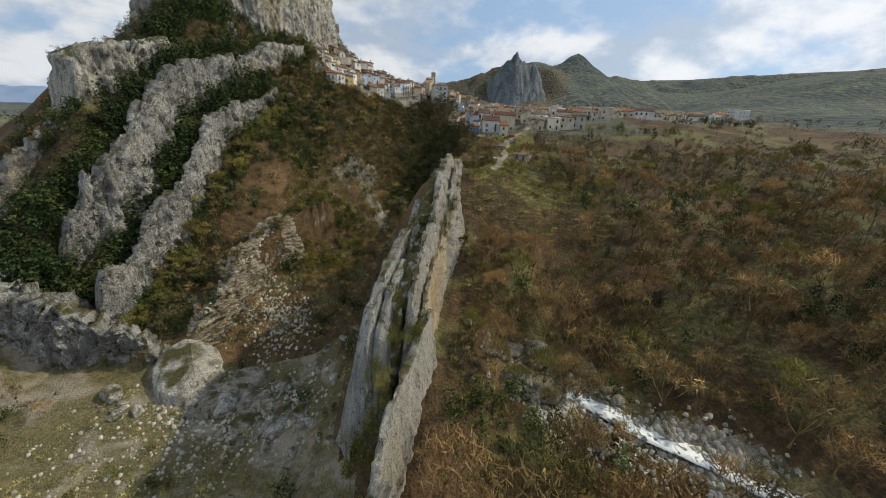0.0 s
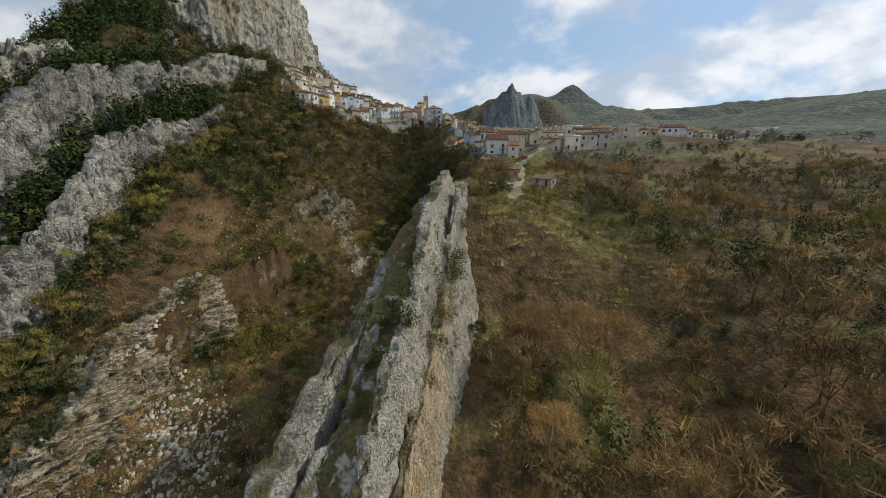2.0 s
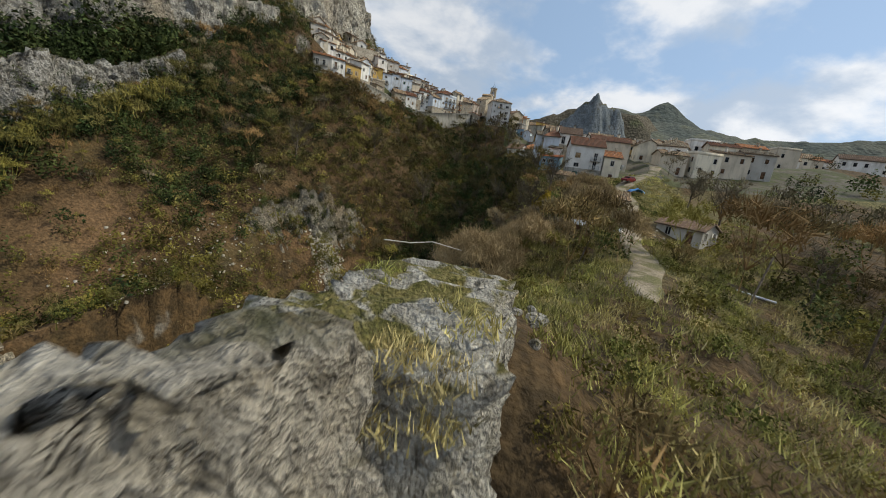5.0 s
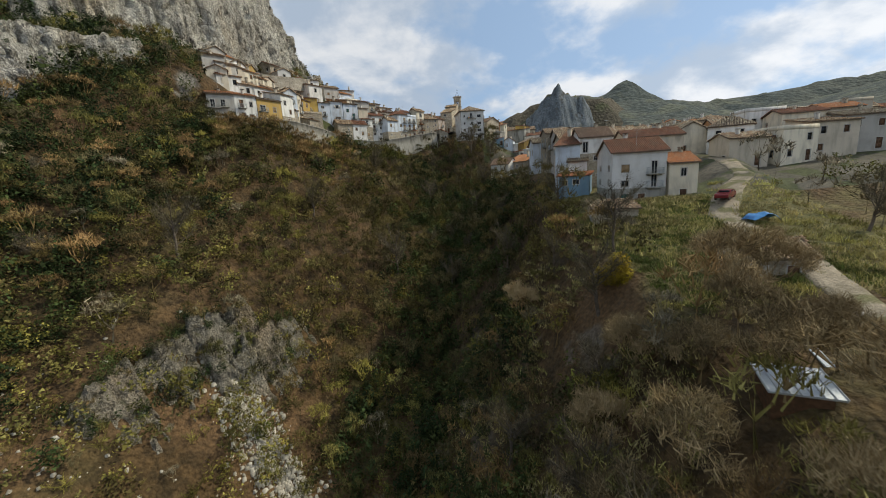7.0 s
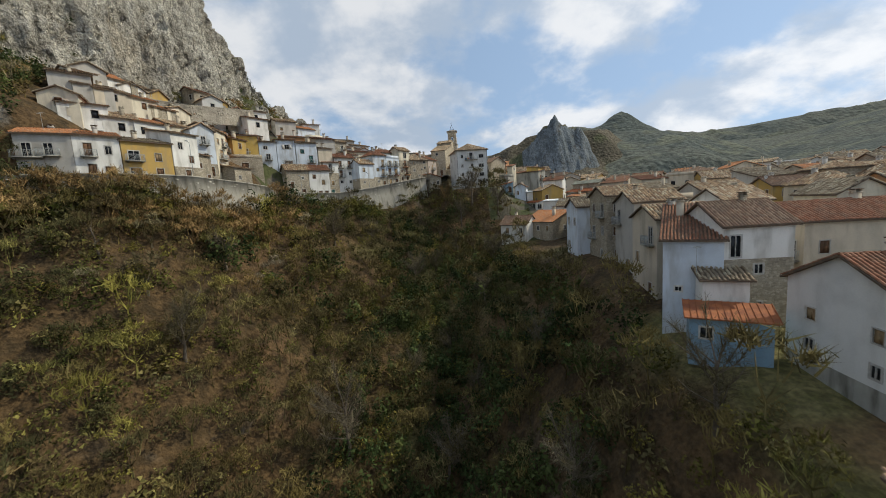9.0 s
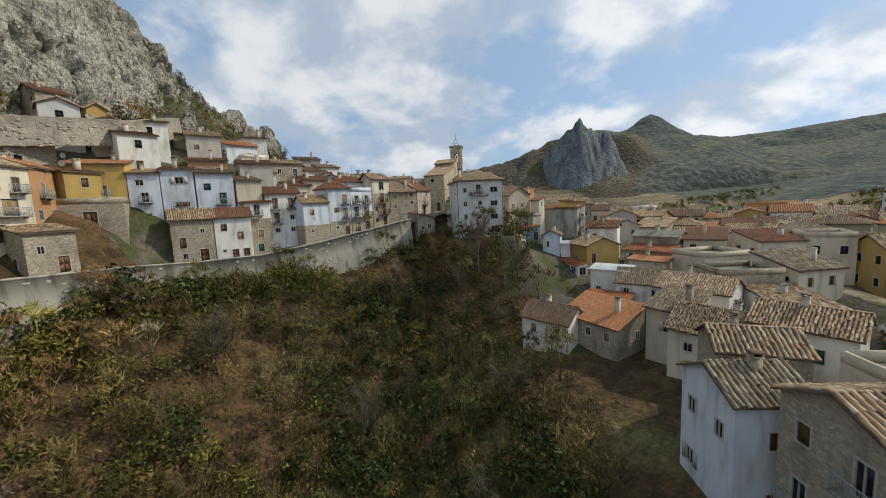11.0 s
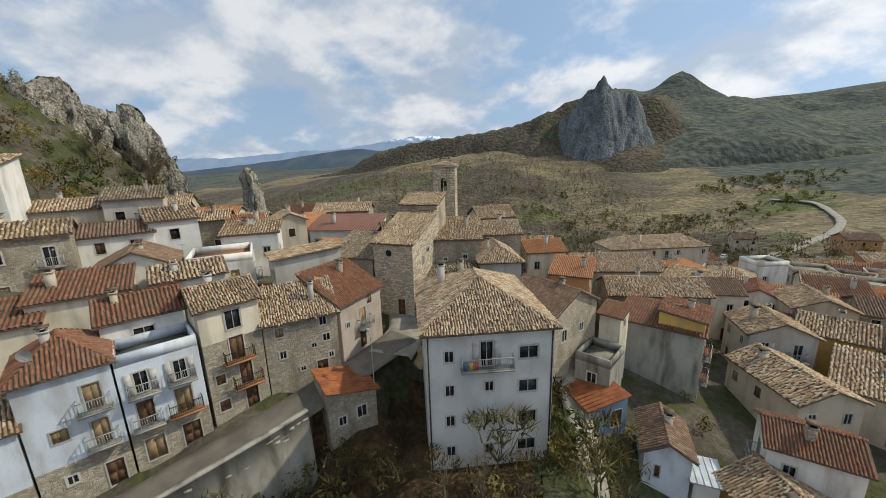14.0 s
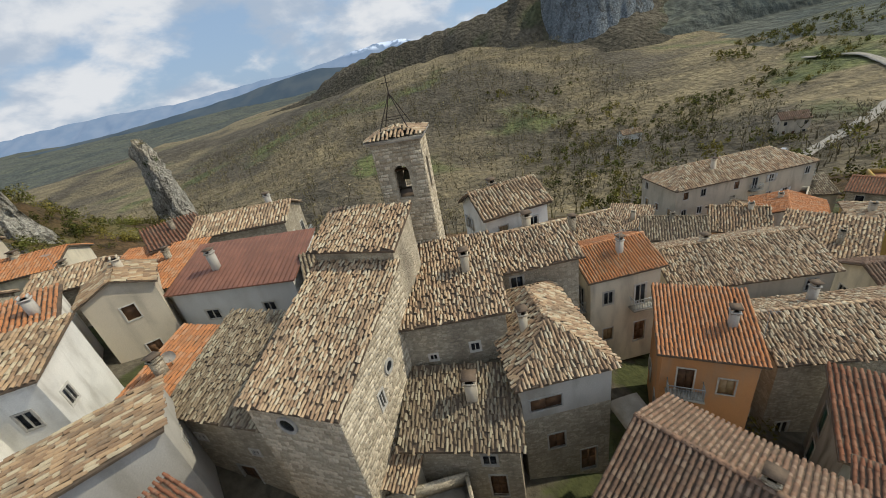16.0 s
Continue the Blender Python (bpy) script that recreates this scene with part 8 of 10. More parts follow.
# ---- the rest of the town on the terrace ----
taken = [(o.matrix_world @ Vector((3, 3.5, 0))).xy for o in scene.objects if o.type == 'EMPTY']
rng = random.Random(23)
count = 0
for gy0 in np.arange(216, 372, 8.6):
    for gx0 in np.arange(50, 136, 8.4):
        x, y = gx0 + rng.uniform(-1.6, 1.6) + (4 if int(gy0 / 8.6) % 2 else 0), gy0 + rng.uniform(-1.5, 1.5)
        if any((Vector((x, y)) - q).length < 7.2 for q in taken) or (abs(x - (52 + (y - 190) * 0.27)) < 6 and y < 280) or (y < 250 and x > 100) or (y > 360 and x < 48):
            continue
        z = float(land(np.array([x]), np.array([y]))[0])
        w, d = rng.uniform(6.2, 8.6), rng.uniform(6.2, 8.4)
        ang = radians(rng.gauss(-38 if y > 286 else -8, 12))
        h = rng.uniform(4.6, 7.6) - (1.0 if y > 300 else 0)
        wl = rng.choice(["cream", "beige", "grey", "pale_grey", "stone", "ochre", "white", "beige", "orange", "stone", "beige"])
        tl = rng.choice(["old", "pale_tile", "dark_tile", "brown_tile", "orange_tile", "old", "pale_tile", "red_tile"])
        rf = rng.choice(["side", "side", "gable", "hip", "shed", "side", "flat"])
        if rf == "flat":
            tl = rng.choice(["terracotta", "felt", "paving"])
        dx, dy = math.cos(ang), math.sin(ang)
        fl = (x - dx * w / 2 + dy * d / 2, y - dy * w / 2 - dx * d / 2)
        house(fl, (fl[0] + dx * w, fl[1] + dy * w), d, z - 0.3, z + h, rf, rng.uniform(1.1, 1.9), wl, tl, f"{wl.replace('_', ' ')} town house with a {'flat roof terrace' if rf == 'flat' else rf.replace('side', 'pitched') + ' tile roof'}", pitch=0.34 if y > 280 and x < 95 else 0.46, mess=1.3, far=True)
        taken.append(Vector((x, y)))
        count += 1
# scattered houses beyond the town
for x, y, w, d, h, wl, tl, a in ((136, 262, 10, 8, 7, "cream", "old", -25), (148, 250, 12, 8, 6.4, "white", "brown_tile", -30), (150, 274, 11, 9, 8, "beige", "orange_tile", -18), (162, 262, 12, 8, 7, "pale_grey", "old", -34), (170, 284, 13, 9, 8, "white", "red_tile", -22), (182, 270, 11, 8, 6.5, "cream", "pale_tile", -28), (160, 300, 12, 9, 8.5, "grey", "brown_tile", -15), (192, 292, 13, 9, 8, "beige", "old", -26), (180, 312, 12, 9, 7.5, "white", "orange_tile", -12), (206, 304, 12, 8, 7, "cream", "red_tile", -30), (140, 300, 10, 8, 7.5, "ochre", "old", -20), (214, 286, 11, 8, 6.5, "white", "brown_tile", -32), (150, 330, 14, 9, 8, "white", "felt", -20), (172, 352, 16, 9, 9, "white", "felt", -10), (215, 380, 18, 10, 9, "pale_grey", "felt", -15), (190, 330, 12, 9, 7, "yellow", "brown_tile", -10), (160, 300, 14, 9, 7, "grey", "zinc", -12), (118, 350, 13, 10, 9, "orange", "felt", -30), (104, 404, 9, 7, 5, "orange", "red_tile", 10), (148, 448, 9, 8, 6, "beige", "brown_tile", -20), (168, 418, 11, 8, 6, "orange", "brown_tile", -12), (116, 506, 10, 7, 5, "white", "old", 0), (236, 330, 13, 9, 8, "cream", "old", -8), (265, 350, 13, 9, 8, "white", "old", 4), (140, 280, 12, 9, 7, "orange", "brown_tile", -8), (180, 288, 12, 9, 7, "cream", "orange_tile", 5), (210, 300, 12, 9, 8, "white", "old", 0), (250, 300, 12, 9, 8, "white", "orange_tile", 10), (290, 330, 14, 9, 9, "pale_grey", "felt", 0)):
    z = float(land(np.array([x]), np.array([y]))[0])
    c, s = math.cos(radians(a)), math.sin(radians(a))
    house((x, y), (x + c * w, y + s * w), d, z - 0.5, z + h, "side" if tl != "felt" else "flat", 1.8, wl, tl, f"detached {wl.replace('_', ' ')} house among fields", pitch=0.6, down=4, far=True)

# ---- plants ----
house_spots = np.array([tuple((o.matrix_world @ Vector((3, 3.5, 0))).xy) for o in scene.objects if o.type == 'EMPTY'])


def slivers(p0, p1, width, r):
    """One thin triangle from each p0 to p1."""
    d = p1 - p0
    side = np.cross(d, r.normal(0, 1, d.shape))
    side /= np.linalg.norm(side, axis=1)[:, None] + 1e-9
    w = np.broadcast_to(np.asarray(width, float).reshape(-1, 1), (len(d), 1)) * 0.5
    return np.stack([p0 - side * w, p0 + side * w, p1], 1)


def bush(seed, stems=9, high=4.2, wide=2.6, twigs=24, thick=0.10):
    """A bare many-stemmed bush or young tree, as triangles (n, 3, 3)."""
    r = np.random.RandomState(seed)
    out = []
    for _ in range(stems):
        a = r.rand() * 6.28
        lean = r.rand() ** 0.6 * wide
        base = np.array([math.cos(a), math.sin(a), 0]) * r.rand() * 0.4
        tip = np.array([math.cos(a) * lean, math.sin(a) * lean, high * r.uniform(0.65, 1.05) * (1 - 0.25 * (lean / wide) ** 2)])
        bend = np.array([math.cos(a) * lean * 0.25, math.sin(a) * lean * 0.25, tip[2] * 0.45])
        out.append(slivers(np.array([base, bend]), np.array([bend * 1.05, tip]), np.array([thick * 1.5, thick]), r))
        t = r.uniform(0.3, 1.0, twigs)[:, None]
        p0 = (1 - t) ** 2 * base + 2 * t * (1 - t) * bend + t ** 2 * tip
        d = r.normal(0, 1, (twigs, 3))
        d[:, 2] = np.abs(d[:, 2]) * 0.9 + 0.15
        d += np.array([math.cos(a), math.sin(a), 0]) * 0.5
        d /= np.linalg.norm(d, axis=1)[:, None]
        ln = r.uniform(0.5, 1.5, twigs)[:, None] * high / 4.2
        out.append(slivers(p0, p0 + d * ln, thick * r.uniform(0.45, 0.9, twigs), r))
    return np.concatenate(out)


def sprays(p0, p1, width, facing, r):
    """One thin triangle from each p0 to p1, its flat side turned towards facing."""
    d = p1 - p0
    side = np.cross(d, facing + r.normal(0, 0.35, d.shape))
    side /= np.linalg.norm(side, axis=1)[:, None] + 1e-9
    w = np.broadcast_to(np.asarray(width, float).reshape(-1, 1), (len(d), 1)) * 0.5
    return np.stack([p0 - side * w, p0 + side * w, p1], 1)


def crown_tree(seed, twigs=380, high=8.5, wide=3.9, thick=0.13, limbs=9):
    """A bare tree: a trunk, limbs that fork and a lobed crown of fine twig sprays, as triangles."""
    r = np.random.RandomState(seed)
    out = []
    fork = np.array([r.normal(0, 0.25), r.normal(0, 0.25), high * r.uniform(0.22, 0.34)])
    out.append(slivers(np.array([[-0.12, 0, -0.6], [0.12, 0.05, -0.6]]), np.array([fork * 1.2, fork * 1.15]), 0.42, r))
    a = np.arange(limbs) * 2.4 + r.normal(0, 0.3, limbs)
    out_by = wide * np.sqrt((np.arange(limbs) + 0.4) / limbs) * r.uniform(0.6, 0.85, limbs)
    tips = np.stack([np.cos(a) * out_by, np.sin(a) * out_by, high * (0.84 - 0.34 * (out_by / wide) ** 2) * r.uniform(0.85, 1.08, limbs)], -1)
    bend = fork + (tips - fork) * np.array([0.55, 0.55, 0.42]) + r.normal(0, 0.15, (limbs, 3))
    out.append(slivers(np.repeat(fork[None], limbs, 0), bend * 1.02, 0.2, r))
    out.append(slivers(bend, tips, 0.13, r))
    # each limb ends in a lobe of sprays that point out and up
    k = r.randint(0, limbs, twigs)
    n = r.normal(0, 1, (twigs, 3)) + 0.7 * (tips[k] - np.array([0, 0, high * 0.45])) / wide
    n[:, 2] = np.abs(n[:, 2]) * 0.9 + 0.05
    n /= np.linalg.norm(n, axis=1)[:, None]
    lobe = wide * 0.42
    p = tips[k] + n * lobe * r.uniform(0.35, 1.0, (twigs, 1)) * np.array([1.0, 1.0, 0.85])
    d = n * 0.55 + r.normal(0, 0.55, (twigs, 3)) + np.array([0, 0, 0.6])
    d /= np.linalg.norm(d, axis=1)[:, None]
    ln = high * r.uniform(0.06, 0.17, (twigs, 1))
    out.append(sprays(p - d * ln * 0.6, p + d * ln * 0.6, thick * r.uniform(0.55, 1.35, twigs), n, r))
    return np.concatenate(out)


def leafy(seed, n=210, high=3.2, wide=2.2, size=0.42, core=0.5):
    """An uneven crown of small leaf clumps, as triangles."""
    r = np.random.RandomState(seed)
    lobes = r.normal(0, 0.45, (6, 3)) * np.array([wide, wide, high * 0.4]) + np.array([0, 0, high * 0.55])
    k = r.randint(0, 6, n)
    d = r.normal(0, 1, (n, 3))
    d /= np.linalg.norm(d, axis=1)[:, None]
    c = lobes[k] + d * (core + (1 - core) * r.rand(n, 1)) * np.array([wide, wide, high]) * 0.42
    c[:, 2] = np.maximum(c[:, 2], 0.1)
    a = np.cross(d, r.normal(0, 1, (n, 3)))
    b = np.cross(d, a) + r.normal(0, 0.45, (n, 3))
    a = a + r.normal(0, 0.3, (n, 3))
    a, b = (1.35 * q / np.linalg.norm(q, axis=1)[:, None] for q in (a, b))
    s = size * r.uniform(0.5, 1.3, (n, 1))
    return np.stack([c - a * s * 0.5, c + b * s * 0.5, c + (a - b) * 0.35 * s], 1)


def scatter(name, protos, pos, size, mat, label, category, seed):
    """Many plants joined into one mesh."""
    r = np.random.RandomState(seed)
    kind = r.randint(0, len(protos), len(pos))
    ang = r.rand(len(pos)) * 6.28
    tris, own = [], []
    shade = r.rand(len(pos))
    for i, p in enumerate(protos):
        m = kind == i
        if not m.any():
            continue
        c, s = np.cos(ang[m])[:, None, None], np.sin(ang[m])[:, None, None]
        q = p[None] * size[m][:, None, None, None]
        X = q[..., 0] * c - q[..., 1] * s + pos[m, 0][:, None, None]
        Y = q[..., 0] * s + q[..., 1] * c + pos[m, 1][:, None, None]
        Z = q[..., 2] + pos[m, 2][:, None, None]
        tris.append(np.stack([X, Y, Z], -1).reshape(-1, 3))
        own.append(np.repeat(shade[m], len(p)))
    co = np.concatenate(tris)
    ob = new(name, mesh_of(name, co, np.arange(len(co)).reshape(-1, 3), [mat]))
    ob.data.attributes.new("plant", 'FLOAT', 'FACE').data.foreach_set("value", np.concatenate(own).astype(np.float32))
    return tagged(ob, label, category, kind="stuff")


def near_house(x, y, gap=5.2):
    out = np.zeros(len(x), bool)
    for hx, hy in house_spots:
        out |= (x - hx) ** 2 + (y - hy) ** 2 < gap ** 2
    return out


def street_side(x, y):
    """Metres to the village side of the gorge street (negative: below it)."""
    sx = np.interp(y, [226, 231, 236, 243, 253, 264, 273, 281, 288, 294, 299, 305, 312], [-43.5, -37.5, -33.5, -29.6, -26, -24.4, -21.5, -15, -7.4, -0.4, 5, 10.5, 15])
    return sx - x


def spots(n, x0, x1, y0, y1, seed, keep=None, low=False, gap=None):
    """Places where plants may stand: n at random, or about one in every gap x gap metres."""
    r = np.random.RandomState(seed)
    if gap:
        gx0, gy0 = np.meshgrid(np.arange(x0, x1, gap), np.arange(y0, y1, gap))
        gx0 = gx0 + (np.arange(gx0.shape[0]) % 2)[:, None] * gap * 0.5
        x, y = (v.ravel() + r.uniform(-0.38, 0.38, v.size) * gap for v in (gx0, gy0))
        n = len(x)
    else:
        x, y = r.uniform(x0, x1, n), r.uniform(y0, y1, n)
    ok = ~near_house(x, y)
    ok &= ~((y > 226) & (y < 312) & (street_side(x, y) > -2.5) & (x > -46))
    ok &= ~((x > 31) & (x < 132) & (y > 205) & (y < 372) & (r.rand(n) > 0.16))      # the town
    ok &= ~((x > -32) & (x < 34) & (y > 312) & (y < 345))
    ok &= ~(np.abs(along(x, y, TRACK[:-2])[0]) < (1.9 if low else 3.0))
    if not low:
        ok &= ~((x > 40) & (x < 62) & (y > 164) & (y < 200) & (r.rand(n) > 0.2))
    ok &= ~((np.abs(x - np.interp(y, [20, 46, 56, 62], [80, 50, 36, 24])) < 7) & (y < 66) & (x > 18))
    rib = np.interp(y, [30, 52, 72, 95, 114], [-4, 1.0, 5.0, 10.0, 12.6])
    ok &= ~((x > rib - 5.0) & (x < rib + np.interp(y, [50, 75, 90], [2.6, 3.0, 5.0])) & (y > 28) & (y < 126))
    ok &= ~((x > -75) & (x < -14) & (y > 60) & (y < 98) & (r.rand(n) > 0.16))      # the stony stream bed
    ok &= ~((x > 2) & (x < 17) & (y > 100) & (y < 124))
    ok &= ~((x > 0) & (x < rib + 6.5) & (y > 40) & (y < 84))
    ok &= ~((x > -40) & (x < -14) & (y > 168) & (y < 206) & (r.rand(n) > 0.85))      # the slabby outcrop
    ok &= ~(np.hypot(x - 28, y - 175) < 6.5)      # round the flowering bush
    if not low:
        ok &= ~((x > 0) & (x < 48) & (y > 92) & (y < 136) & (r.rand(n) > 0.06))
    if keep is not None:
        ok &= keep(x, y, r)
    x, y = x[ok], y[ok]
    return np.stack([x, y, land_z(x, y) - 0.15], -1), r


def patchy(scale, level, seed):
    return lambda x, y, r: fbm(x, y, 0, scale, 3, seed) + r.normal(0, 0.15, len(x)) > level


low_bushes = [bush(20 + i, 8, 2.4, 2.0, 16, 0.08) for i in range(4)]
crowns = [leafy(i, 190) for i in range(6)]
dense = [leafy(30 + i, 220, 4.2, 2.2, 0.38, 0.6) for i in range(4)]
blades = []
for i in range(3):
    r = np.random.RandomState(70 + i)
    b0 = np.concatenate([r.uniform(-0.9, 0.9, (40, 2)), np.zeros((40, 1))], 1)
    blades.append(slivers(b0, b0 + np.concatenate([r.normal(0, 0.25, (40, 2)), r.uniform(0.25, 0.7, (40, 1))], 1), 0.09, r))

trees = [crown_tree(40 + i, 400 + 20 * i, 7.6 + 0.5 * i, 2.9 + 0.2 * i, 0.14, 8) for i in range(7)]
fine_trees = [crown_tree(340 + i, 1500, 7.6 + 0.5 * i, 3.0 + 0.2 * i, 0.06, 11) for i in range(4)]
small_trees = [crown_tree(140 + i, 230, 5.4 + 0.5 * i, 2.4 + 0.1 * i, 0.125, 7) for i in range(6)]
far_trees = [crown_tree(170 + i, 110, 7.4 + 0.4 * i, 3.6, 0.26, 7) for i in range(4)]
ivy_trees = [leafy(240 + i, 300, 7.0 + 0.5 * i, 1.7, 0.32, 0.5) for i in range(4)]
scrub_clouds = [leafy(180 + i, 120, 2.6, 2.1, 0.34, 0.6) for i in range(4)]
greens = [leafy(50 + i, 190, 3.6, 2.3, 0.36, 0.62) for i in range(5)]

pos, r = spots(0, 3, 152, -26, 150, 1, gap=5.9)
sort = fbm(pos[:, 0], pos[:, 1], 0, 26, 3, 41) + r.normal(0, 0.28, len(pos))
size = r.choice([0.55, 0.8, 1.0, 1.25, 1.5], len(pos)) * r.uniform(0.9, 1.1, len(pos)) * np.where((pos[:, 1] > 84) & (pos[:, 0] < 30), 0.62, np.where(pos[:, 1] > 105, 0.75, 1.0))
for lo, hi, protos, mat, label in ((-9, 0.12, trees, "twigs", "bare brown winter trees crowded on the slope"), (0.12, 0.26, trees, "olive_twigs", "olive-brown budding trees among the bare ones"), (0.26, 9, ivy_trees, "ivy", "ivy-clad trunks and holm oaks in the winter wood")):
    m = (sort > lo) & (sort <= hi)
    near = m & (pos[:, 0] < 36) & (pos[:, 1] > 40) & (pos[:, 1] < 92) & (mat != "ivy")
    scatter("woods", protos, pos[m & ~near], size[m & ~near], M[mat], label, "woods", 2)
    if near.any():
        scatter("woods", fine_trees, pos[near], size[near], M[mat], label, "woods", 2)
pos, r = spots(900, 4, 130, -20, 150, 201)
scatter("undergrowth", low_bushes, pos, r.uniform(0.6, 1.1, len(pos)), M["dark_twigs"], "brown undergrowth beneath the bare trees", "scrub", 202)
pos, r = spots(0, -74, 34, 96, 302, 3, gap=4.2)
sort = fbm(pos[:, 0], pos[:, 1], 0, 20, 3, 42) + r.normal(0, 0.25, len(pos)) + 0.2 * (pos[:, 1] > 190)
size = r.uniform(0.5, 1.05, len(pos)) * np.where((pos[:, 0] > -62) & (pos[:, 0] < -22) & (pos[:, 1] > 128) & (pos[:, 1] < 182), 0.5, 1.0)
for lo, hi, mat, label in ((-9, 0.02, "twigs", "bare brown trees down the gorge sides"), (0.02, 0.22, "grey_twigs", "grey twiggy trees on the gorge slope"), (0.22, 9, "olive_twigs", "olive-brown trees coming into bud on the gorge slope")):
    # trees deep in the gorge get the twigs with shade coloured in
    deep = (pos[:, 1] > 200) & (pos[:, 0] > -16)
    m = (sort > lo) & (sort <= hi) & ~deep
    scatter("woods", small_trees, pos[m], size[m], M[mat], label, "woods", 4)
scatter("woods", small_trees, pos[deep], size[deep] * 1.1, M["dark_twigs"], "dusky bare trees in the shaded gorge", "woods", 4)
# the broad bare trees on the brink of the gorge and those that screen the street wall
brink = np.array([(15, 131.5), (12.8, 135), (17.4, 135.6), (12, 130), (20.5, 138.5), (25, 142), (21.5, 147), (27, 149.5), (24, 156), (28, 161), (22, 163.5), (33.5, 166), (20, 155), (21, 190), (33, 141), (30, 136), (31, 151), (34, 157.5), (29.5, 156), (31.5, 162), (26, 166), (37, 166)], float)
r = np.random.RandomState(401)
brink = np.concatenate([np.stack([brink[:, 0], brink[:, 1], land_z(brink[:, 0], brink[:, 1]) - 0.2], -1)])
scatter("woods", [crown_tree(60 + i, 6500, 8.0, 3.5, 0.034, 16) for i in range(4)], brink[:4], np.array([1.25, 1.1, 0.95, 0.95]), M["tan_twigs"], "broad bare trees with fine tan twigs on the brink of the gorge", "woods", 402)
scatter("woods", [crown_tree(65 + i, 2400, 8.0, 3.5, 0.07, 12) for i in range(4)], brink[4:], r.uniform(0.6, 0.95, len(brink) - 4), M["tan_twigs"], "smaller bare trees along the brink of the gorge", "woods", 403)
k, f = r.randint(0, 5, 90), r.rand(90, 1)
p = np.array(STREET)[:, :2]
d = p[k + 1] - p[k]
q = p[k] + d * f + np.stack([d[:, 1], -d[:, 0]], -1) / np.linalg.norm(d, axis=1)[:, None] * r.uniform(3.6, 9.0, (90, 1))
pos = np.stack([q[:, 0], q[:, 1], land_z(q[:, 0], q[:, 1]) - 0.2], -1)
scatter("woods", small_trees, pos, r.uniform(0.6, 0.95, 90), M["twigs"], "bare trees growing up before the street wall", "woods", 404)
pos, r = spots(900, -160, -30, 60, 330, 5, patchy(22, 0.0, 2))
scatter("woods", low_bushes + small_trees[:2], pos, r.uniform(0.5, 1.0, len(pos)), M["twigs"], "brown scrub between the rock ribs", "woods", 6)
pos, r = spots(0, 62, 300, 60, 330, 7, lambda x, y, r: patchy(30, -0.3, 43)(x, y, r) & ((y < 165) | (x < 96) | (r.rand(len(x)) < 0.12)), gap=6.6)
scatter("woods", far_trees, pos, r.uniform(0.5, 0.95, len(pos)), M["grey_twigs"], "grey-brown bare woods on the terrace", "woods", 8)
pos, r = spots(2200, -90, 170, -10, 310, 11, patchy(15, 0.0, 7))
scatter("evergreen_scrub", greens, pos, r.uniform(0.4, 1.0, len(pos)), M["leaves"], "dull green evergreen bushes among bare trees", "scrub", 12)
pos, r = spots(1500, -130, 260, 0, 300, 13, patchy(22, 0.06, 8))
scatter("evergreen_scrub", dense, pos, r.uniform(0.6, 1.4, len(pos)), M["ivy"], "dark ivy-clad trees and holm oaks", "scrub", 14)
pos, r = spots(1500, -150, -34, 95, 330, 15, lambda x, y, r: (fbm(x, y, 0, 17, 3, 44) + r.normal(0, 0.15, len(x)) > -0.1) & ((x < -52) | (y > 200) | (r.rand(len(x)) < 0.3)))
scatter("ledge_scrub", scrub_clouds + greens[:2], pos, r.uniform(0.7, 1.6, len(pos)), M["ivy"], "dark evergreen scrub on the cliff ledges", "scrub", 16)
pos, r = spots(800, -114, -62, 98, 232, 57)
scatter("ledge_scrub", dense, pos, r.uniform(0.45, 1.25, len(pos)), M["ivy"], "dark holm oaks and ivy in the clefts between the ribs", "scrub", 58)
for line, n, seed in (([(-78, 105), (-76, 118), (-74, 137), (-75, 150), (-70, 174), (-63, 193)], 230, 501), ([(-94, 110), (-90, 121), (-88, 146), (-85, 170), (-74, 196)], 230, 503), ([(-108, 150), (-104, 166), (-97, 186), (-86, 216)], 160, 505), ([(-104, 104), (-94, 102), (-84, 102)], 90, 507)):
    r = np.random.RandomState(seed)
    p = np.array(line, float)
    k, f = r.randint(0, len(p) - 1, n), r.rand(n, 1)
    q = p[k] + (p[k + 1] - p[k]) * f - np.stack([r.uniform(1.5, 11, n), r.uniform(-2, 4, n)], -1)
    pos = np.stack([q[:, 0], q[:, 1], land_z(q[:, 0], q[:, 1]) - 0.3], -1)
    scatter("holm_oaks", dense, pos, r.uniform(1.1, 2.2, n), M["ivy"], "dark holm oaks filling the cleft behind a rock rib", "trees", seed + 1)
# brown and green trees close up against the foot of the nearer rib
r = np.random.RandomState(511)
p = np.array([(-79, 98), (-76, 112), (-72, 126), (-71, 146), (-70, 160), (-66, 176), (-60, 194)], float)
k, f = r.randint(0, 6, 150), r.rand(150, 1)
q = p[k] + (p[k + 1] - p[k]) * f + np.stack([r.uniform(3.0, 9, 150), r.uniform(-4, 2, 150)], -1)
pos = np.stack([q[:, 0], q[:, 1], land_z(q[:, 0], q[:, 1]) - 0.3], -1)
scatter("woods", small_trees, pos[:70], r.uniform(0.8, 1.3, 70), M["olive_twigs"], "bare trees along the foot of the rock rib", "woods", 512)
scatter("holm_oaks", dense, pos[70:], r.uniform(0.7, 1.4, 80), M["ivy"], "dark holm oaks along the foot of the rock rib", "trees", 513)
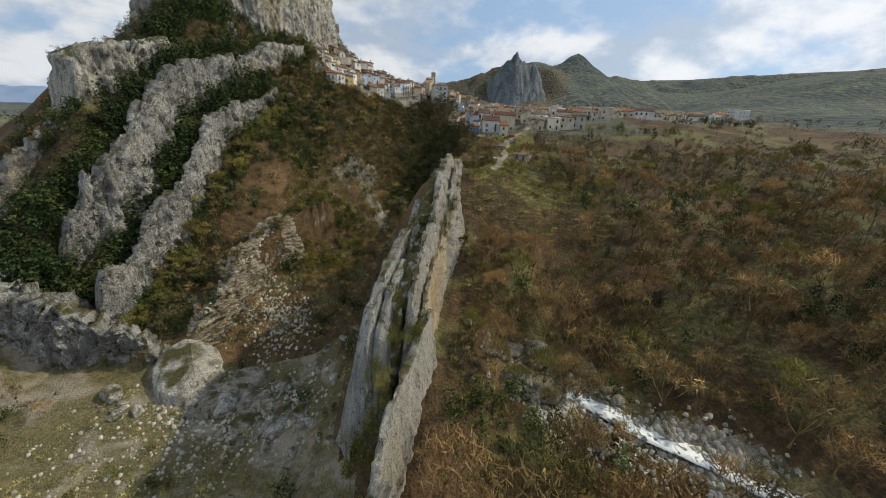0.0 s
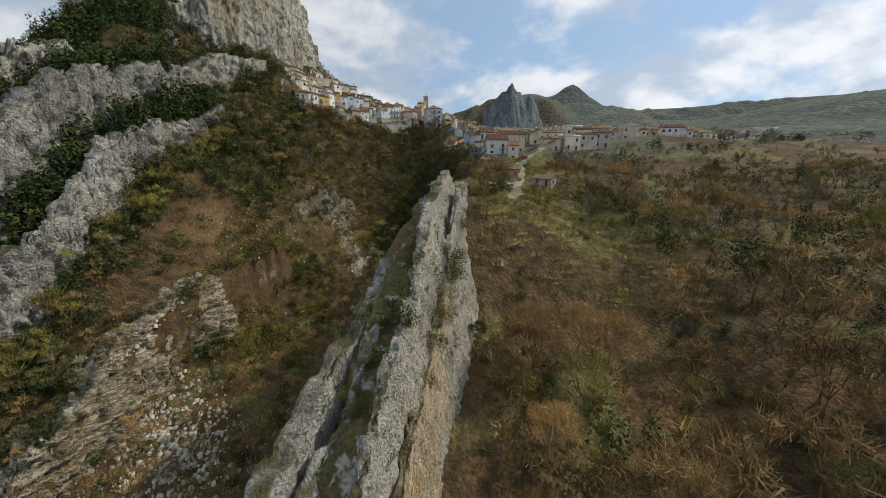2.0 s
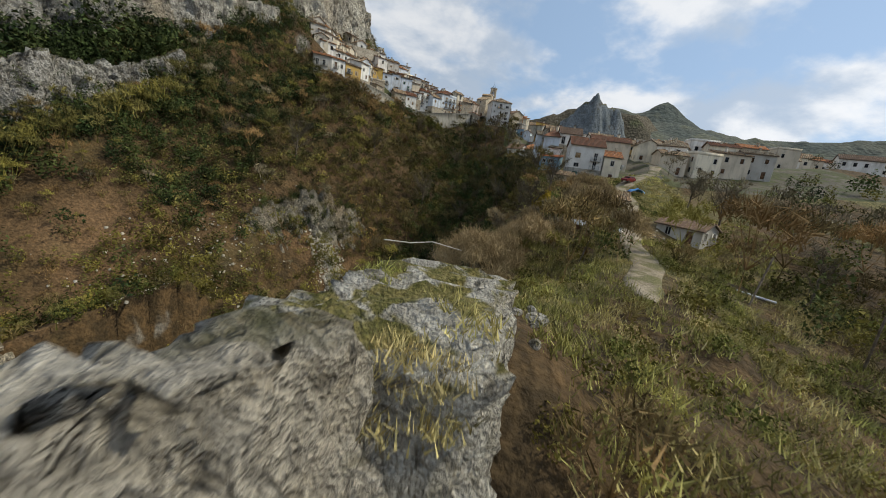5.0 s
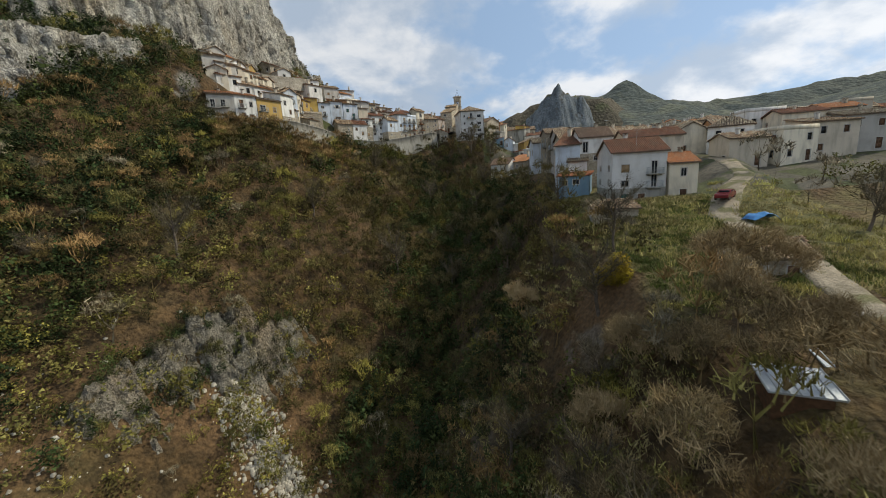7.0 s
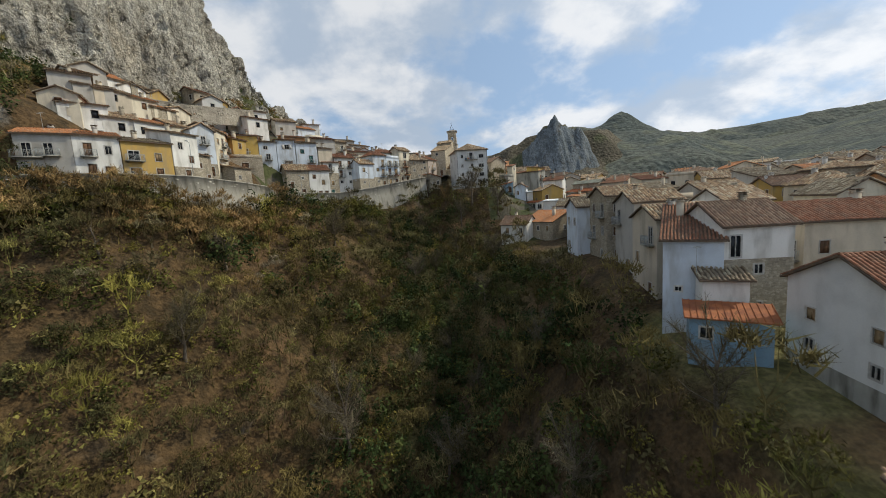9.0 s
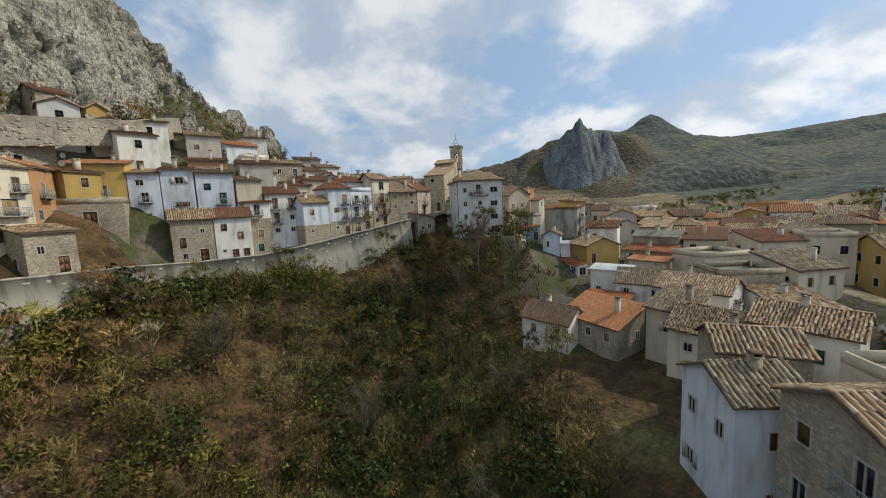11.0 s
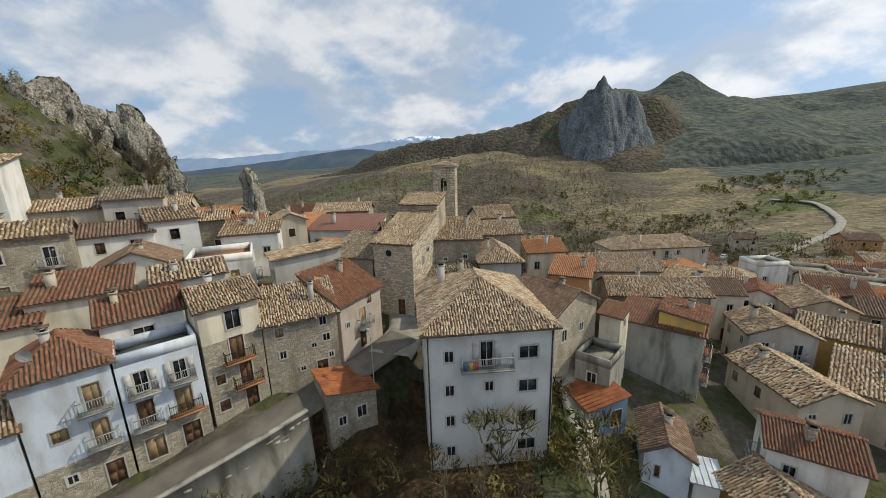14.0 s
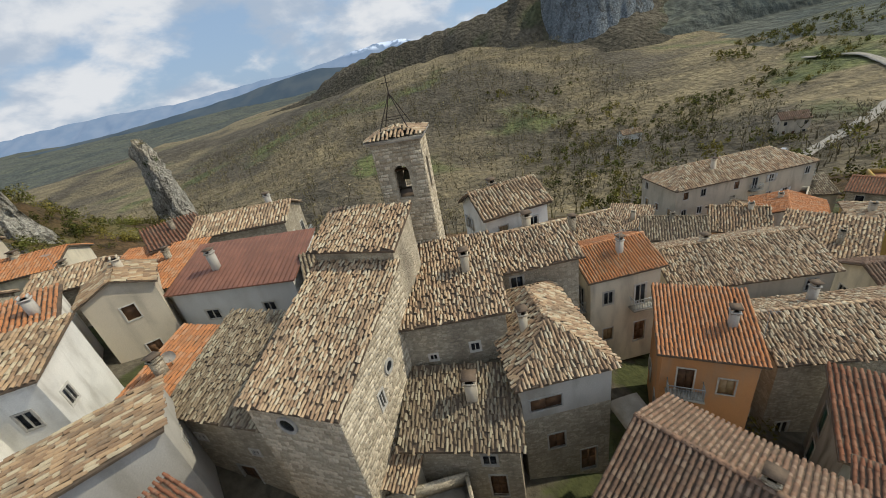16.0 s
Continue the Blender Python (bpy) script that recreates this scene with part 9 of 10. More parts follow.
# thicket under the rock step and over the bare terrace's edge
pos, r = spots(210, -48, -19, 126, 166, 515)
scatter("evergreen_scrub", greens, pos, r.uniform(0.6, 1.15, len(pos)), M["leaves"], "green thicket below the rock step", "scrub", 516)
pos = np.concatenate(LEDGES)
pos = pos[(pos[:, 1] < 84) | (pos[:, 1] > 110) | (pos[:, 0] < -10) | (pos[:, 0] > 24)]
r = np.random.RandomState(55)
pos = pos[fbm(pos[:, 0], pos[:, 1], pos[:, 2], 9, 2, 45) + r.normal(0, 0.2, len(pos)) > 0.1]
scatter("ledge_scrub", greens + low_bushes[:1], pos - np.array([0, 0, 0.3]), r.uniform(0.18, 0.62, len(pos)), M["ivy"], "small bushes rooted in the rock ledges", "scrub", 56)
r = np.random.RandomState(301)
rib_bush = np.array([(9.4, 80.5, 41.5, 0.8), (10.2, 82.5, 42.5, 0.9), (8.6, 78.5, 39.8, 0.7), (11.2, 88, 45.5, 0.6), (11.8, 91, 47, 0.5), (8.0, 77, 38.5, 0.7), (7.2, 74, 37.4, 0.6), (6.2, 70, 35.6, 0.5), (1.6, 66, 37.4, 0.5), (3.0, 72, 40.4, 0.5), (4.8, 81, 43, 0.6), (6.2, 88, 45, 0.7), (2.4, 69, 38.8, 0.5), (5.6, 84, 43.6, 0.7), (-0.4, 56, 30, 0.8), (0.8, 53, 27, 0.9), (-2, 52, 26, 0.9), (-3.4, 48, 22, 1.0), (-4.6, 44, 17, 1.1), (-3.6, 46, 19, 1.0), (-6, 42, 12, 1.2), (1.6, 52, 26.5, 0.7), (-8, 46, 10, 1.2)])
rib_bush = np.repeat(rib_bush, 2, 0) + np.concatenate([r.normal(0, 0.5, (46, 2)), r.normal(0, 0.2, (46, 1)), np.zeros((46, 1))], 1)
scatter("rib_scrub", [leafy(350 + i, 1000, 3.2, 2.0, 0.15, 0.45) for i in range(4)], rib_bush[:, :3] - np.array([0, 0, 0.4]), rib_bush[:, 3], M["leaves"], "green bushes rooted in the clefts of the rib", "scrub", 302)
pos, r = spots(620, -36, 12, 215, 300, 17, patchy(14, 0.0, 12))
scatter("evergreen_scrub", greens, pos, r.uniform(0.4, 0.9, len(pos)), M["leaves"], "green bushes below the street wall", "scrub", 18)
pos, r = spots(1200, -78, -40, 165, 266, 71)
scatter("slope_scrub", greens, pos, r.uniform(0.45, 1.1, len(pos)), M["ivy"], "dark evergreen thicket above the gorge street", "scrub", 72)
r = np.random.RandomState(73)
k = r.randint(0, 8, 330)
f = r.rand(330)[:, None]
p = np.array(STREET)[:, :2]
d = p[k + 1] - p[k]
n = np.stack([d[:, 1], -d[:, 0]], -1) / np.linalg.norm(d, axis=1)[:, None]
q = p[k] + d * f + n * r.uniform(3.2, 6.5, (330, 1))
pos = np.stack([q[:, 0], q[:, 1], land_z(q[:, 0], q[:, 1]) - 0.2], -1)
scatter("slope_scrub", scrub_clouds, pos, r.uniform(0.6, 1.15, 330), M["leaves"], "brambles growing up the street wall", "scrub", 74)
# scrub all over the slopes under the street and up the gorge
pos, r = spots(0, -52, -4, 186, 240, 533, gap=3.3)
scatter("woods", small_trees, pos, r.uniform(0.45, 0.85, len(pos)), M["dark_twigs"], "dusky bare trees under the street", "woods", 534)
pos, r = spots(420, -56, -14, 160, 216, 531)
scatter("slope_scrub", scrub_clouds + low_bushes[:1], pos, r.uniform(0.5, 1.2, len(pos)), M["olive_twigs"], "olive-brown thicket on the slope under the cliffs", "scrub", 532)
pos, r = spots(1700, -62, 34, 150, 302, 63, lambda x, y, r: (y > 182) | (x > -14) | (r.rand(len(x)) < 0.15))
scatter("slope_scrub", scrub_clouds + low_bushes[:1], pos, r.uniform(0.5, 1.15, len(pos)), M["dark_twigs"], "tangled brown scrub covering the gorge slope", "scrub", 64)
pos, r = spots(1500, -50, 30, 165, 302, 65, patchy(9, 0.02, 46))
scatter("slope_scrub", scrub_clouds, pos, r.uniform(0.5, 1.1, len(pos)), M["leaves"], "olive-green bramble thickets on the gorge slope", "scrub", 66)
r = np.random.RandomState(67)
x, y = r.uniform(28, 120, 420), r.uniform(286, 372, 420)
ok = ~near_house(x, y, 4.2) & (fbm(x, y, 0, 14, 2, 47) > -0.1)
pos = np.stack([x[ok], y[ok], land_z(x[ok], y[ok])], -1)
scatter("garden_scrub", scrub_clouds, pos, r.uniform(0.25, 0.7, len(pos)), M["leaves"], "green garden shrubs between the houses", "shrubs", 68)
# dark growth fills the floor of the gorge; its ivy also stands for shade
pos, r = spots(1500, -22, 34, 150, 290, 61, lambda x, y, r: np.abs(x - np.interp(y, [150, 200, 235, 270, 290], [2, 8, 14, 12, 12])) < np.interp(y, [150, 235, 290], [14, 17, 11]))
scatter("evergreen_scrub", greens + dense[:2], pos, r.uniform(0.5, 1.2, len(pos)), M["ivy"], "dark ivy and laurel on the gorge floor", "scrub", 62)
pos, r = spots(4200, 10, 62, 99, 200, 19, low=True)
scatter("rough_grass", blades, pos + np.array([0, 0, 0.12]), r.uniform(0.6, 1.3, len(pos)), M["grass"], "rough dry grass with green patches", "grass", 20)
r = np.random.RandomState(521)
x, y = r.uniform(31, 50, 1500), r.uniform(166, 196, 1500)
ok = ~near_house(x, y, 3.6) & (np.abs(along(x, y, TRACK)[0]) > 1.6)
scatter("garden_grass", blades, np.stack([x, y, land_z(x, y)], -1)[ok], r.uniform(0.4, 0.8, ok.sum()), M["green_grass"], "fresh green grass on the terrace", "grass", 522)
shelf = LEDGE_OF_SHELF
r = np.random.RandomState(81)
shelf = shelf[fbm(shelf[:, 0], shelf[:, 1], 0, 3.2, 3, 84) > 0.05]
shelf = np.repeat(shelf, 3, 0) + r.normal(0, 0.3, (len(shelf) * 3, 3)) * np.array([1, 1, 0.1])
scatter("rough_grass", blades, shelf, r.uniform(0.35, 0.7, len(shelf)), M["grass"], "short dry grass on the rock shelf", "grass", 82)
pos, r = spots(900, 8, 60, 76, 150, 83, patchy(9, 0.05, 48), True)
scatter("slope_scrub", [p * 0.6 for p in scrub_clouds], pos, r.uniform(0.4, 1.2, len(pos)), M["leaves"], "low bramble and broom on the grassy spur", "scrub", 84)
pos, r = spots(2600, -75, 20, 40, 110, 21)
scatter("rough_grass", blades, pos + np.array([0, 0, 0.12]), r.uniform(0.6, 1.4, len(pos)), M["grass"], "dry grass tufts on the stony bank", "grass", 22)
pos, r = spots(1100, -76, -36, 304, 420, 23)
scatter("spur_scrub", scrub_clouds + greens[:1], pos, r.uniform(0.35, 0.95, len(pos)), M["leaves"], "olive-green scrub on the spur behind the houses", "scrub", 24)
r = np.random.RandomState(25)
x, y = r.uniform(60, 330, 1300), r.uniform(375, 640, 1300)
ok = (fbm(x, y, 0, 60, 3, 31) > -0.05)
pos = np.stack([x[ok], y[ok], land_z(x[ok], y[ok])], -1)
scatter("olive_grove", [leafy(190 + i, 80, 3.2, 2.2, 0.6) for i in range(4)], pos, r.uniform(0.7, 1.5, len(pos)), M["leaves"], "olive trees and hedges in the valley fields", "trees", 26)
x, y = r.uniform(-260, 170, 2400), r.uniform(390, 780, 2400)
pos = np.stack([x, y, land_z(x, y)], -1)
scatter("woods", [crown_tree(200 + i, 20, 6.4, 2.9, 0.26, 5) for i in range(3)], pos, r.uniform(0.9, 1.7, len(pos)), M["grey_twigs"], "bare grey woods on the far hillside", "woods", 27)


# single trees near the drone's way
def tube(points, radii, sides=6):
    P = np.array(points, float)
    d = np.gradient(P, axis=0)
    d /= np.linalg.norm(d, axis=1)[:, None] + 1e-9
    ref = np.array([0.31, 0.77, 0.2])
    a = np.cross(d, ref)
    a /= np.linalg.norm(a, axis=1)[:, None] + 1e-9
    b = np.cross(d, a)
    t = np.linspace(0, 2 * math.pi, sides, endpoint=False)
    V = P[:, None] + np.asarray(radii)[:, None, None] * (a[:, None] * np.cos(t)[None, :, None] + b[:, None] * np.sin(t)[None, :, None])
    n = len(P)
    i = np.arange(n * sides).reshape(n, sides)
    j = np.roll(i, -1, 1)
    return V.reshape(-1, 3), np.stack([i[:-1], j[:-1], j[1:], i[1:]], -1).reshape(-1, 4)


def bare_tree(seed, high, label, mat="grey_twigs"):
    r = np.random.RandomState(seed)
    top = tagged(new("tree"), label, "tree", "bare trees in the gorge")
    lean = r.normal(0, 0.08, 2)
    trunk = [np.array([lean[0] * z, lean[1] * z, z]) + np.append(r.normal(0, 0.06, 2), 0) for z in np.linspace(-0.6, high * 0.72, 7)]
    v, f = tube(trunk, np.linspace(0.05 * high * 0.6, 0.015 * high * 0.6, 7))
    part("trunk", mesh_of("trunk", v, f, [M["bark"]], True), top)
    V, F, tri, n = [], [], [], 0
    for i in range(15):
        z = r.uniform(0.22, 0.7) * high
        p = np.array([lean[0] * z, lean[1] * z, z])
        a = r.rand() * 6.28
        ln = high * r.uniform(0.28, 0.5)
        d = np.array([math.cos(a), math.sin(a), r.uniform(0.5, 1.3)])
        d /= np.linalg.norm(d)
        pts = [p + d * ln * q + np.array([0, 0, 0.25 * ln * q * q]) + r.normal(0, 0.05, 3) * q * ln * 0.6 for q in np.linspace(0, 1, 5)]
        v, f = tube(pts, np.linspace(0.012, 0.004, 5) * high * 0.7, 5)
        V.append(v)
        F.append(f + n)
        n += len(v)
        for q in range(2, 5):
            k = 26
            e = r.normal(0, 1, (k, 3)) + d * 0.9 + np.array([0, 0, 0.6])
            e /= np.linalg.norm(e, axis=1)[:, None]
            s = np.repeat(pts[q][None], k, 0) - (pts[q] - pts[q - 1])[None] * r.rand(k, 1)
            tip = s + e * high * r.uniform(0.06, 0.19, (k, 1))
            tri.append(slivers(s, tip, 0.045, r))
            e2 = e + r.normal(0, 0.6, (k, 3))
            tri.append(slivers((s + tip) / 2, (s + tip) / 2 + e2 * high * 0.08, 0.03, r))
    part("limb_work", mesh_of("limb_work", np.concatenate(V), np.concatenate(F), [M["bark"]], True), top)
    t = np.concatenate(tri).reshape(-1, 3)
    part("crown", mesh_of("crown", t, np.arange(len(t)).reshape(-1, 3), [M[mat]]), top)
    return top


def stand(ob, x, y, s=1.0, rz=0.0, lift=0.0):
    z = float(land_z(np.array([x]), np.array([y]))[0])
    return Matrix.Translation((x, y, z + lift)) @ pose(0, 0, 0, 0, 0, rz) @ Matrix.Diagonal((s, s, s, 1))


tree_kinds = [bare_tree(1, 8.0, "leafless grey tree with a wide twiggy crown"), bare_tree(2, 9.5, "tall leafless grey-brown tree"), bare_tree(3, 6.5, "small leafless tree with tangled twigs", "twigs")]
tree_kinds[0].matrix_world = stand(None, 10.6, 224)
tree_kinds[1].matrix_world = stand(None, 30.5, 203, 0.8)
tree_kinds[2].matrix_world = stand(None, 22, 150)
rng = random.Random(8)
tree_at = [(24, 168), (19, 158), (27, 176), (16, 172), (31, 182), (26, 190), (20, 148), (12, 150), (5, 262), (10, 270), (16, 276), (2, 272), (20, 268), (24, 262), (-6, 272), (12, 283), (18, 286), (6, 284), (25, 281), (22, 290), (14, 292), (29, 288), (-12, 262), (0, 250), (12, 246), (20, 252), (-14, 240), (6, 236), (16, 232), (24, 225), (22, 208), (-2, 224), (28, 62), (36, 70), (44, 64), (52, 56), (30, 46), (24, 40), (42, 38), (58, 30), (35, 30), (60, 75), (75, 66), (90, 58), (70, 92), (48, 92), (85, 110), (110, 130), (120, 100), (46, 122), (54, 140), (58, 165), (60, 180), (-40, 214), (-30, 224), (-22, 236), (-34, 196), (-46, 186), (-20, 222), (104, 158), (126, 172), (140, 150), (-44, 352), (-40, 346), (-44, 340)]
for x, y in tree_at:
    k = rng.randrange(3)
    ob = copy_thing(tree_kinds[k], Matrix())
    ob.matrix_world = stand(None, x, y, rng.uniform(0.6, 1.15), rng.uniform(0, 360))
# a yellow-flowering bush beside the lower houses
def flowering(x, y, s):
    top = tagged(new("shrub"), "bush in bright yellow bloom on rough grass", "shrub")
    top.matrix_world = stand(None, x, y, s)
    t = leafy(90, 4200, 2.4, 1.6, 0.13, 0.45).reshape(-1, 3)
    part("blossom", mesh_of("blossom", t, np.arange(len(t)).reshape(-1, 3), [M["yellow_leaves"]]), top)
    t = bush(91, 10, 2.6, 1.6, 14, 0.06).reshape(-1, 3)
    part("stem_work", mesh_of("stem_work", t, np.arange(len(t)).reshape(-1, 3), [M["bark"]]), top)


flowering(28.6, 177.5, 1.45)

# ---- the far distance ----


def far_range(name, pts, y, mat, label, seed, relief):
    """A distant range as a long ridge standing well beyond everything else."""
    p = np.array(pts, float)
    x = np.linspace(p[0, 0], p[-1, 0], 260)
    z = np.interp(x, p[:, 0], p[:, 1]) + relief * fbm(x, np.zeros_like(x), 0, 320, 5, seed) + relief * 0.25 * fbm(x, np.zeros_like(x), 0, 60, 3, seed + 4)
    t = np.linspace(0, 1, 14)
    X = np.repeat(x[None], 14, 0)
    Y = y + (t[:, None] - 1) * 420 + 60 * fbm(X, t[:, None] * 400, 0, 180, 3, seed + 9)
    Z = -60 + (z[None] + 60) * t[:, None] ** 0.8
    Z = Z + 18 * (1 - t[:, None]) * t[:, None] * 4 * fbm(X, t[:, None] * 500, 0, 120, 4, seed + 2)
    return tagged(new(name, sheet(name, X, Y, Z, [mat])), label, "mountains", kind="structure")


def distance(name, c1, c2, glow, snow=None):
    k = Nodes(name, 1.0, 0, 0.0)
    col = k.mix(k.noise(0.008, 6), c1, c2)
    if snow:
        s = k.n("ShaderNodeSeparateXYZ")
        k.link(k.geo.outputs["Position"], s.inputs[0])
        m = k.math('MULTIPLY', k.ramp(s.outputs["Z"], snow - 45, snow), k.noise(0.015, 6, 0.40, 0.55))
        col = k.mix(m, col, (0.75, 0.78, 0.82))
    # this emission stands in for the haze before the range
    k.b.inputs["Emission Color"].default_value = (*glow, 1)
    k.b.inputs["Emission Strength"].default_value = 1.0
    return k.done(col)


# air light of ranges many kilometres off, put in as a bluish glow
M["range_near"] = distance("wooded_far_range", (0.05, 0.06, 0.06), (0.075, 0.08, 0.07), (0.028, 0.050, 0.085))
M["range_far"] = distance("hazy_far_range", (0.10, 0.12, 0.14), (0.14, 0.15, 0.16), (0.13, 0.20, 0.32), 330)
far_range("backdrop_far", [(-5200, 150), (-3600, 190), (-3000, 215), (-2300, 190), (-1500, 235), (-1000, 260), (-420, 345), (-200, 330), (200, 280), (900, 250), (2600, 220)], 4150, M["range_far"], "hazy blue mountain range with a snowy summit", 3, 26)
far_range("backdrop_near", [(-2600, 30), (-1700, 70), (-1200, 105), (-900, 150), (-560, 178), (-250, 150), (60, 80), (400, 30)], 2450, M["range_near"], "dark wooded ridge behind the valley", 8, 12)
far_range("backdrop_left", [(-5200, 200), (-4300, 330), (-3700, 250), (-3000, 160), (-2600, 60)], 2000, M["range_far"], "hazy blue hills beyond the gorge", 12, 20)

# ---- small things ----


def car(x, y, z, rz, mat):
    top = tagged(new("car"), "dark red hatchback parked on the lane", "car")
    top.matrix_world = pose(x, y, z, 0, 0, rz)
    prof = [(-2.0, 0.35), (-2.0, 0.75), (-1.7, 0.95), (-0.9, 1.0), (-0.3, 1.42), (1.2, 1.45), (1.85, 1.0), (2.0, 0.8), (2.0, 0.35)]
    bm = bmesh.new()
    rows = [[bm.verts.new((px, sy * (0.82 if pz < 1.1 else 0.66), pz)) for px, pz in prof] for sy in (-1, 1)]
    for i in range(len(prof) - 1):
        bm.faces.new((rows[0][i], rows[0][i + 1], rows[1][i + 1], rows[1][i]))
    bm.faces.new(rows[0][::-1])
    bm.faces.new(rows[1])
    bm.faces.new((rows[0][0], rows[1][0], rows[1][-1], rows[0][-1]))
    bmesh.ops.recalc_face_normals(bm, faces=bm.faces)
    me = bpy.data.meshes.new("body")
    bm.to_mesh(me)
    bm.free()
    me.materials.append(mat)
    part("body", me, top)
    for sx in (-1.25, 1.25):
        for sy in (-0.78, 0.78):
            bm = bmesh.new()
            bmesh.ops.create_cone(bm, cap_ends=True, segments=16, radius1=0.31, radius2=0.31, depth=0.2, matrix=Matrix.Translation((sx, sy, 0.31)) @ pose(0, 0, 0, 90, 0, 0))
            me = bpy.data.meshes.new("wheel")
            bm.to_mesh(me)
            bm.free()
            me.materials.append(M["iron"])
            part("wheel", me, top)
    part("windscreen", boxes_mesh("windscreen", [(-0.72, -0.5, -0.6, 0.6, 1.1, 1.34)], M["glass"]), top)
    for sy in (-0.755, 0.735):
        part("side_window", boxes_mesh("side_window", [(-0.2, 1.2, sy, sy + 0.02, 1.08, 1.36)], M["glass"]), top)


M["car_red"] = plain("dark_red_car_paint", (0.16, 0.02, 0.02), (0.14, 0.018, 0.018), 1.0, 0.25, 0, 0.0, 0.0)
M["car_grey"] = plain("silver_car_paint", (0.45, 0.46, 0.48), (0.42, 0.43, 0.45), 1.0, 0.3, 0.3, 0.0, 0.0)
M["blue_sheet"] = plain("blue_tarpaulin", (0.05, 0.18, 0.42), (0.07, 0.25, 0.52), 2.0, 0.5)
car(50.9, 190.8, 54.85, 40, M["car_red"])
car(120, 413.5, 60.0, 35, M["car_grey"])
car(68.5, 262, float(land(np.array([68.5]), np.array([262.0]))[0]) + 0.9, 75, M["car_grey"])


def tarpaulin():
    u, v = np.meshgrid(np.linspace(-1.6, 1.6, 14), np.linspace(-1.2, 1.2, 12))
    x, y = 50.2 + u, 183.6 + v
    z = float(land(np.array([50.2]), np.array([183.6]))[0]) + 1.0 + 0.35 * value_noise(u * 1.7, v * 1.7, 0, 4) - 0.2 * (u ** 2 + v ** 2)
    X, Y, Z = (np.concatenate([a, a[::-1]], 0) for a in (x, y, z))
    Z = np.concatenate([z, z[::-1] - 0.05], 0)
    tagged(new("tarpaulin", sheet("tarpaulin", X, Y, Z, [M["blue_sheet"]])), "crumpled blue tarpaulin over a woodpile", "tarpaulin")


tarpaulin()


def rod_mesh(name, pairs, r, mat):
    bm = bmesh.new()
    for a, b in pairs:
        a, b = Vector(a), Vector(b)
        m = Matrix.Translation((a + b) / 2) @ (b - a).to_track_quat('Z', 'Y').to_matrix().to_4x4()
        bmesh.ops.create_cone(bm, cap_ends=True, segments=6, radius1=r, radius2=r * 0.8, depth=(b - a).length, matrix=m)
    me = bpy.data.meshes.new(name)
    bm.to_mesh(me)
    bm.free()
    me.materials.append(mat)
    return me


def dish(x, y, z, rz):
    top = tagged(new("satellite_dish"), "pale satellite dish on a short roof pole", "satellite dish", "dishes on the roofs")
    top.matrix_world = pose(x, y, z, 0, 0, rz)
    rr, aa = np.linspace(0.01, 0.42, 6), np.linspace(0, 2 * math.pi, 20, endpoint=False)
    R, A = np.meshgrid(rr, aa, indexing="ij")
    X, Z, Y = R * np.cos(A), R * np.sin(A) + 0.7, -0.5 * R ** 2 - 0.1
    part("reflector", sheet("reflector", X, Y, Z, [M["frame"]], wrap=True), top)
    part("pole", rod_mesh("pole", [((0, 0.05, -0.3), (0, 0.0, 0.7)), ((0, -0.1, 0.35), (0, -0.5, 0.7))], 0.025, M["rail"]), top)


def aerial(x, y, z, rz):
    top = tagged(new("aerial"), "thin television aerial on a roof mast", "aerial", "aerials on the roofs")
    top.matrix_world = pose(x, y, z, 0, 0, rz)
    part("mast", rod_mesh("mast", [((0, 0, -0.5), (0, 0, 2.4))], 0.025, M["rail"]), top)
    part("boom", rod_mesh("boom", [((-0.6, 0, 2.3), (0.6, 0, 2.3))] + [((q, -0.3, 2.3), (q, 0.3, 2.3)) for q in (-0.5, -0.25, 0, 0.25, 0.5)], 0.012, M["rail"]), top)


rng = random.Random(77)
roofs = [o for o in scene.objects if o.type == 'EMPTY' and o.get("category") == "house"]
for o in roofs[::4]:
    w = [c for c in o.children if c.name.startswith("roof_tiles")]
    if not w or len(w[0].data.vertices) < 40:
        continue
    v = w[0].data.vertices[len(w[0].data.vertices) // 2].co
    p = o.matrix_world @ v
    (dish if rng.random() < 0.35 else aerial)(p.x, p.y, p.z + 0.1, rng.uniform(-40, 60))

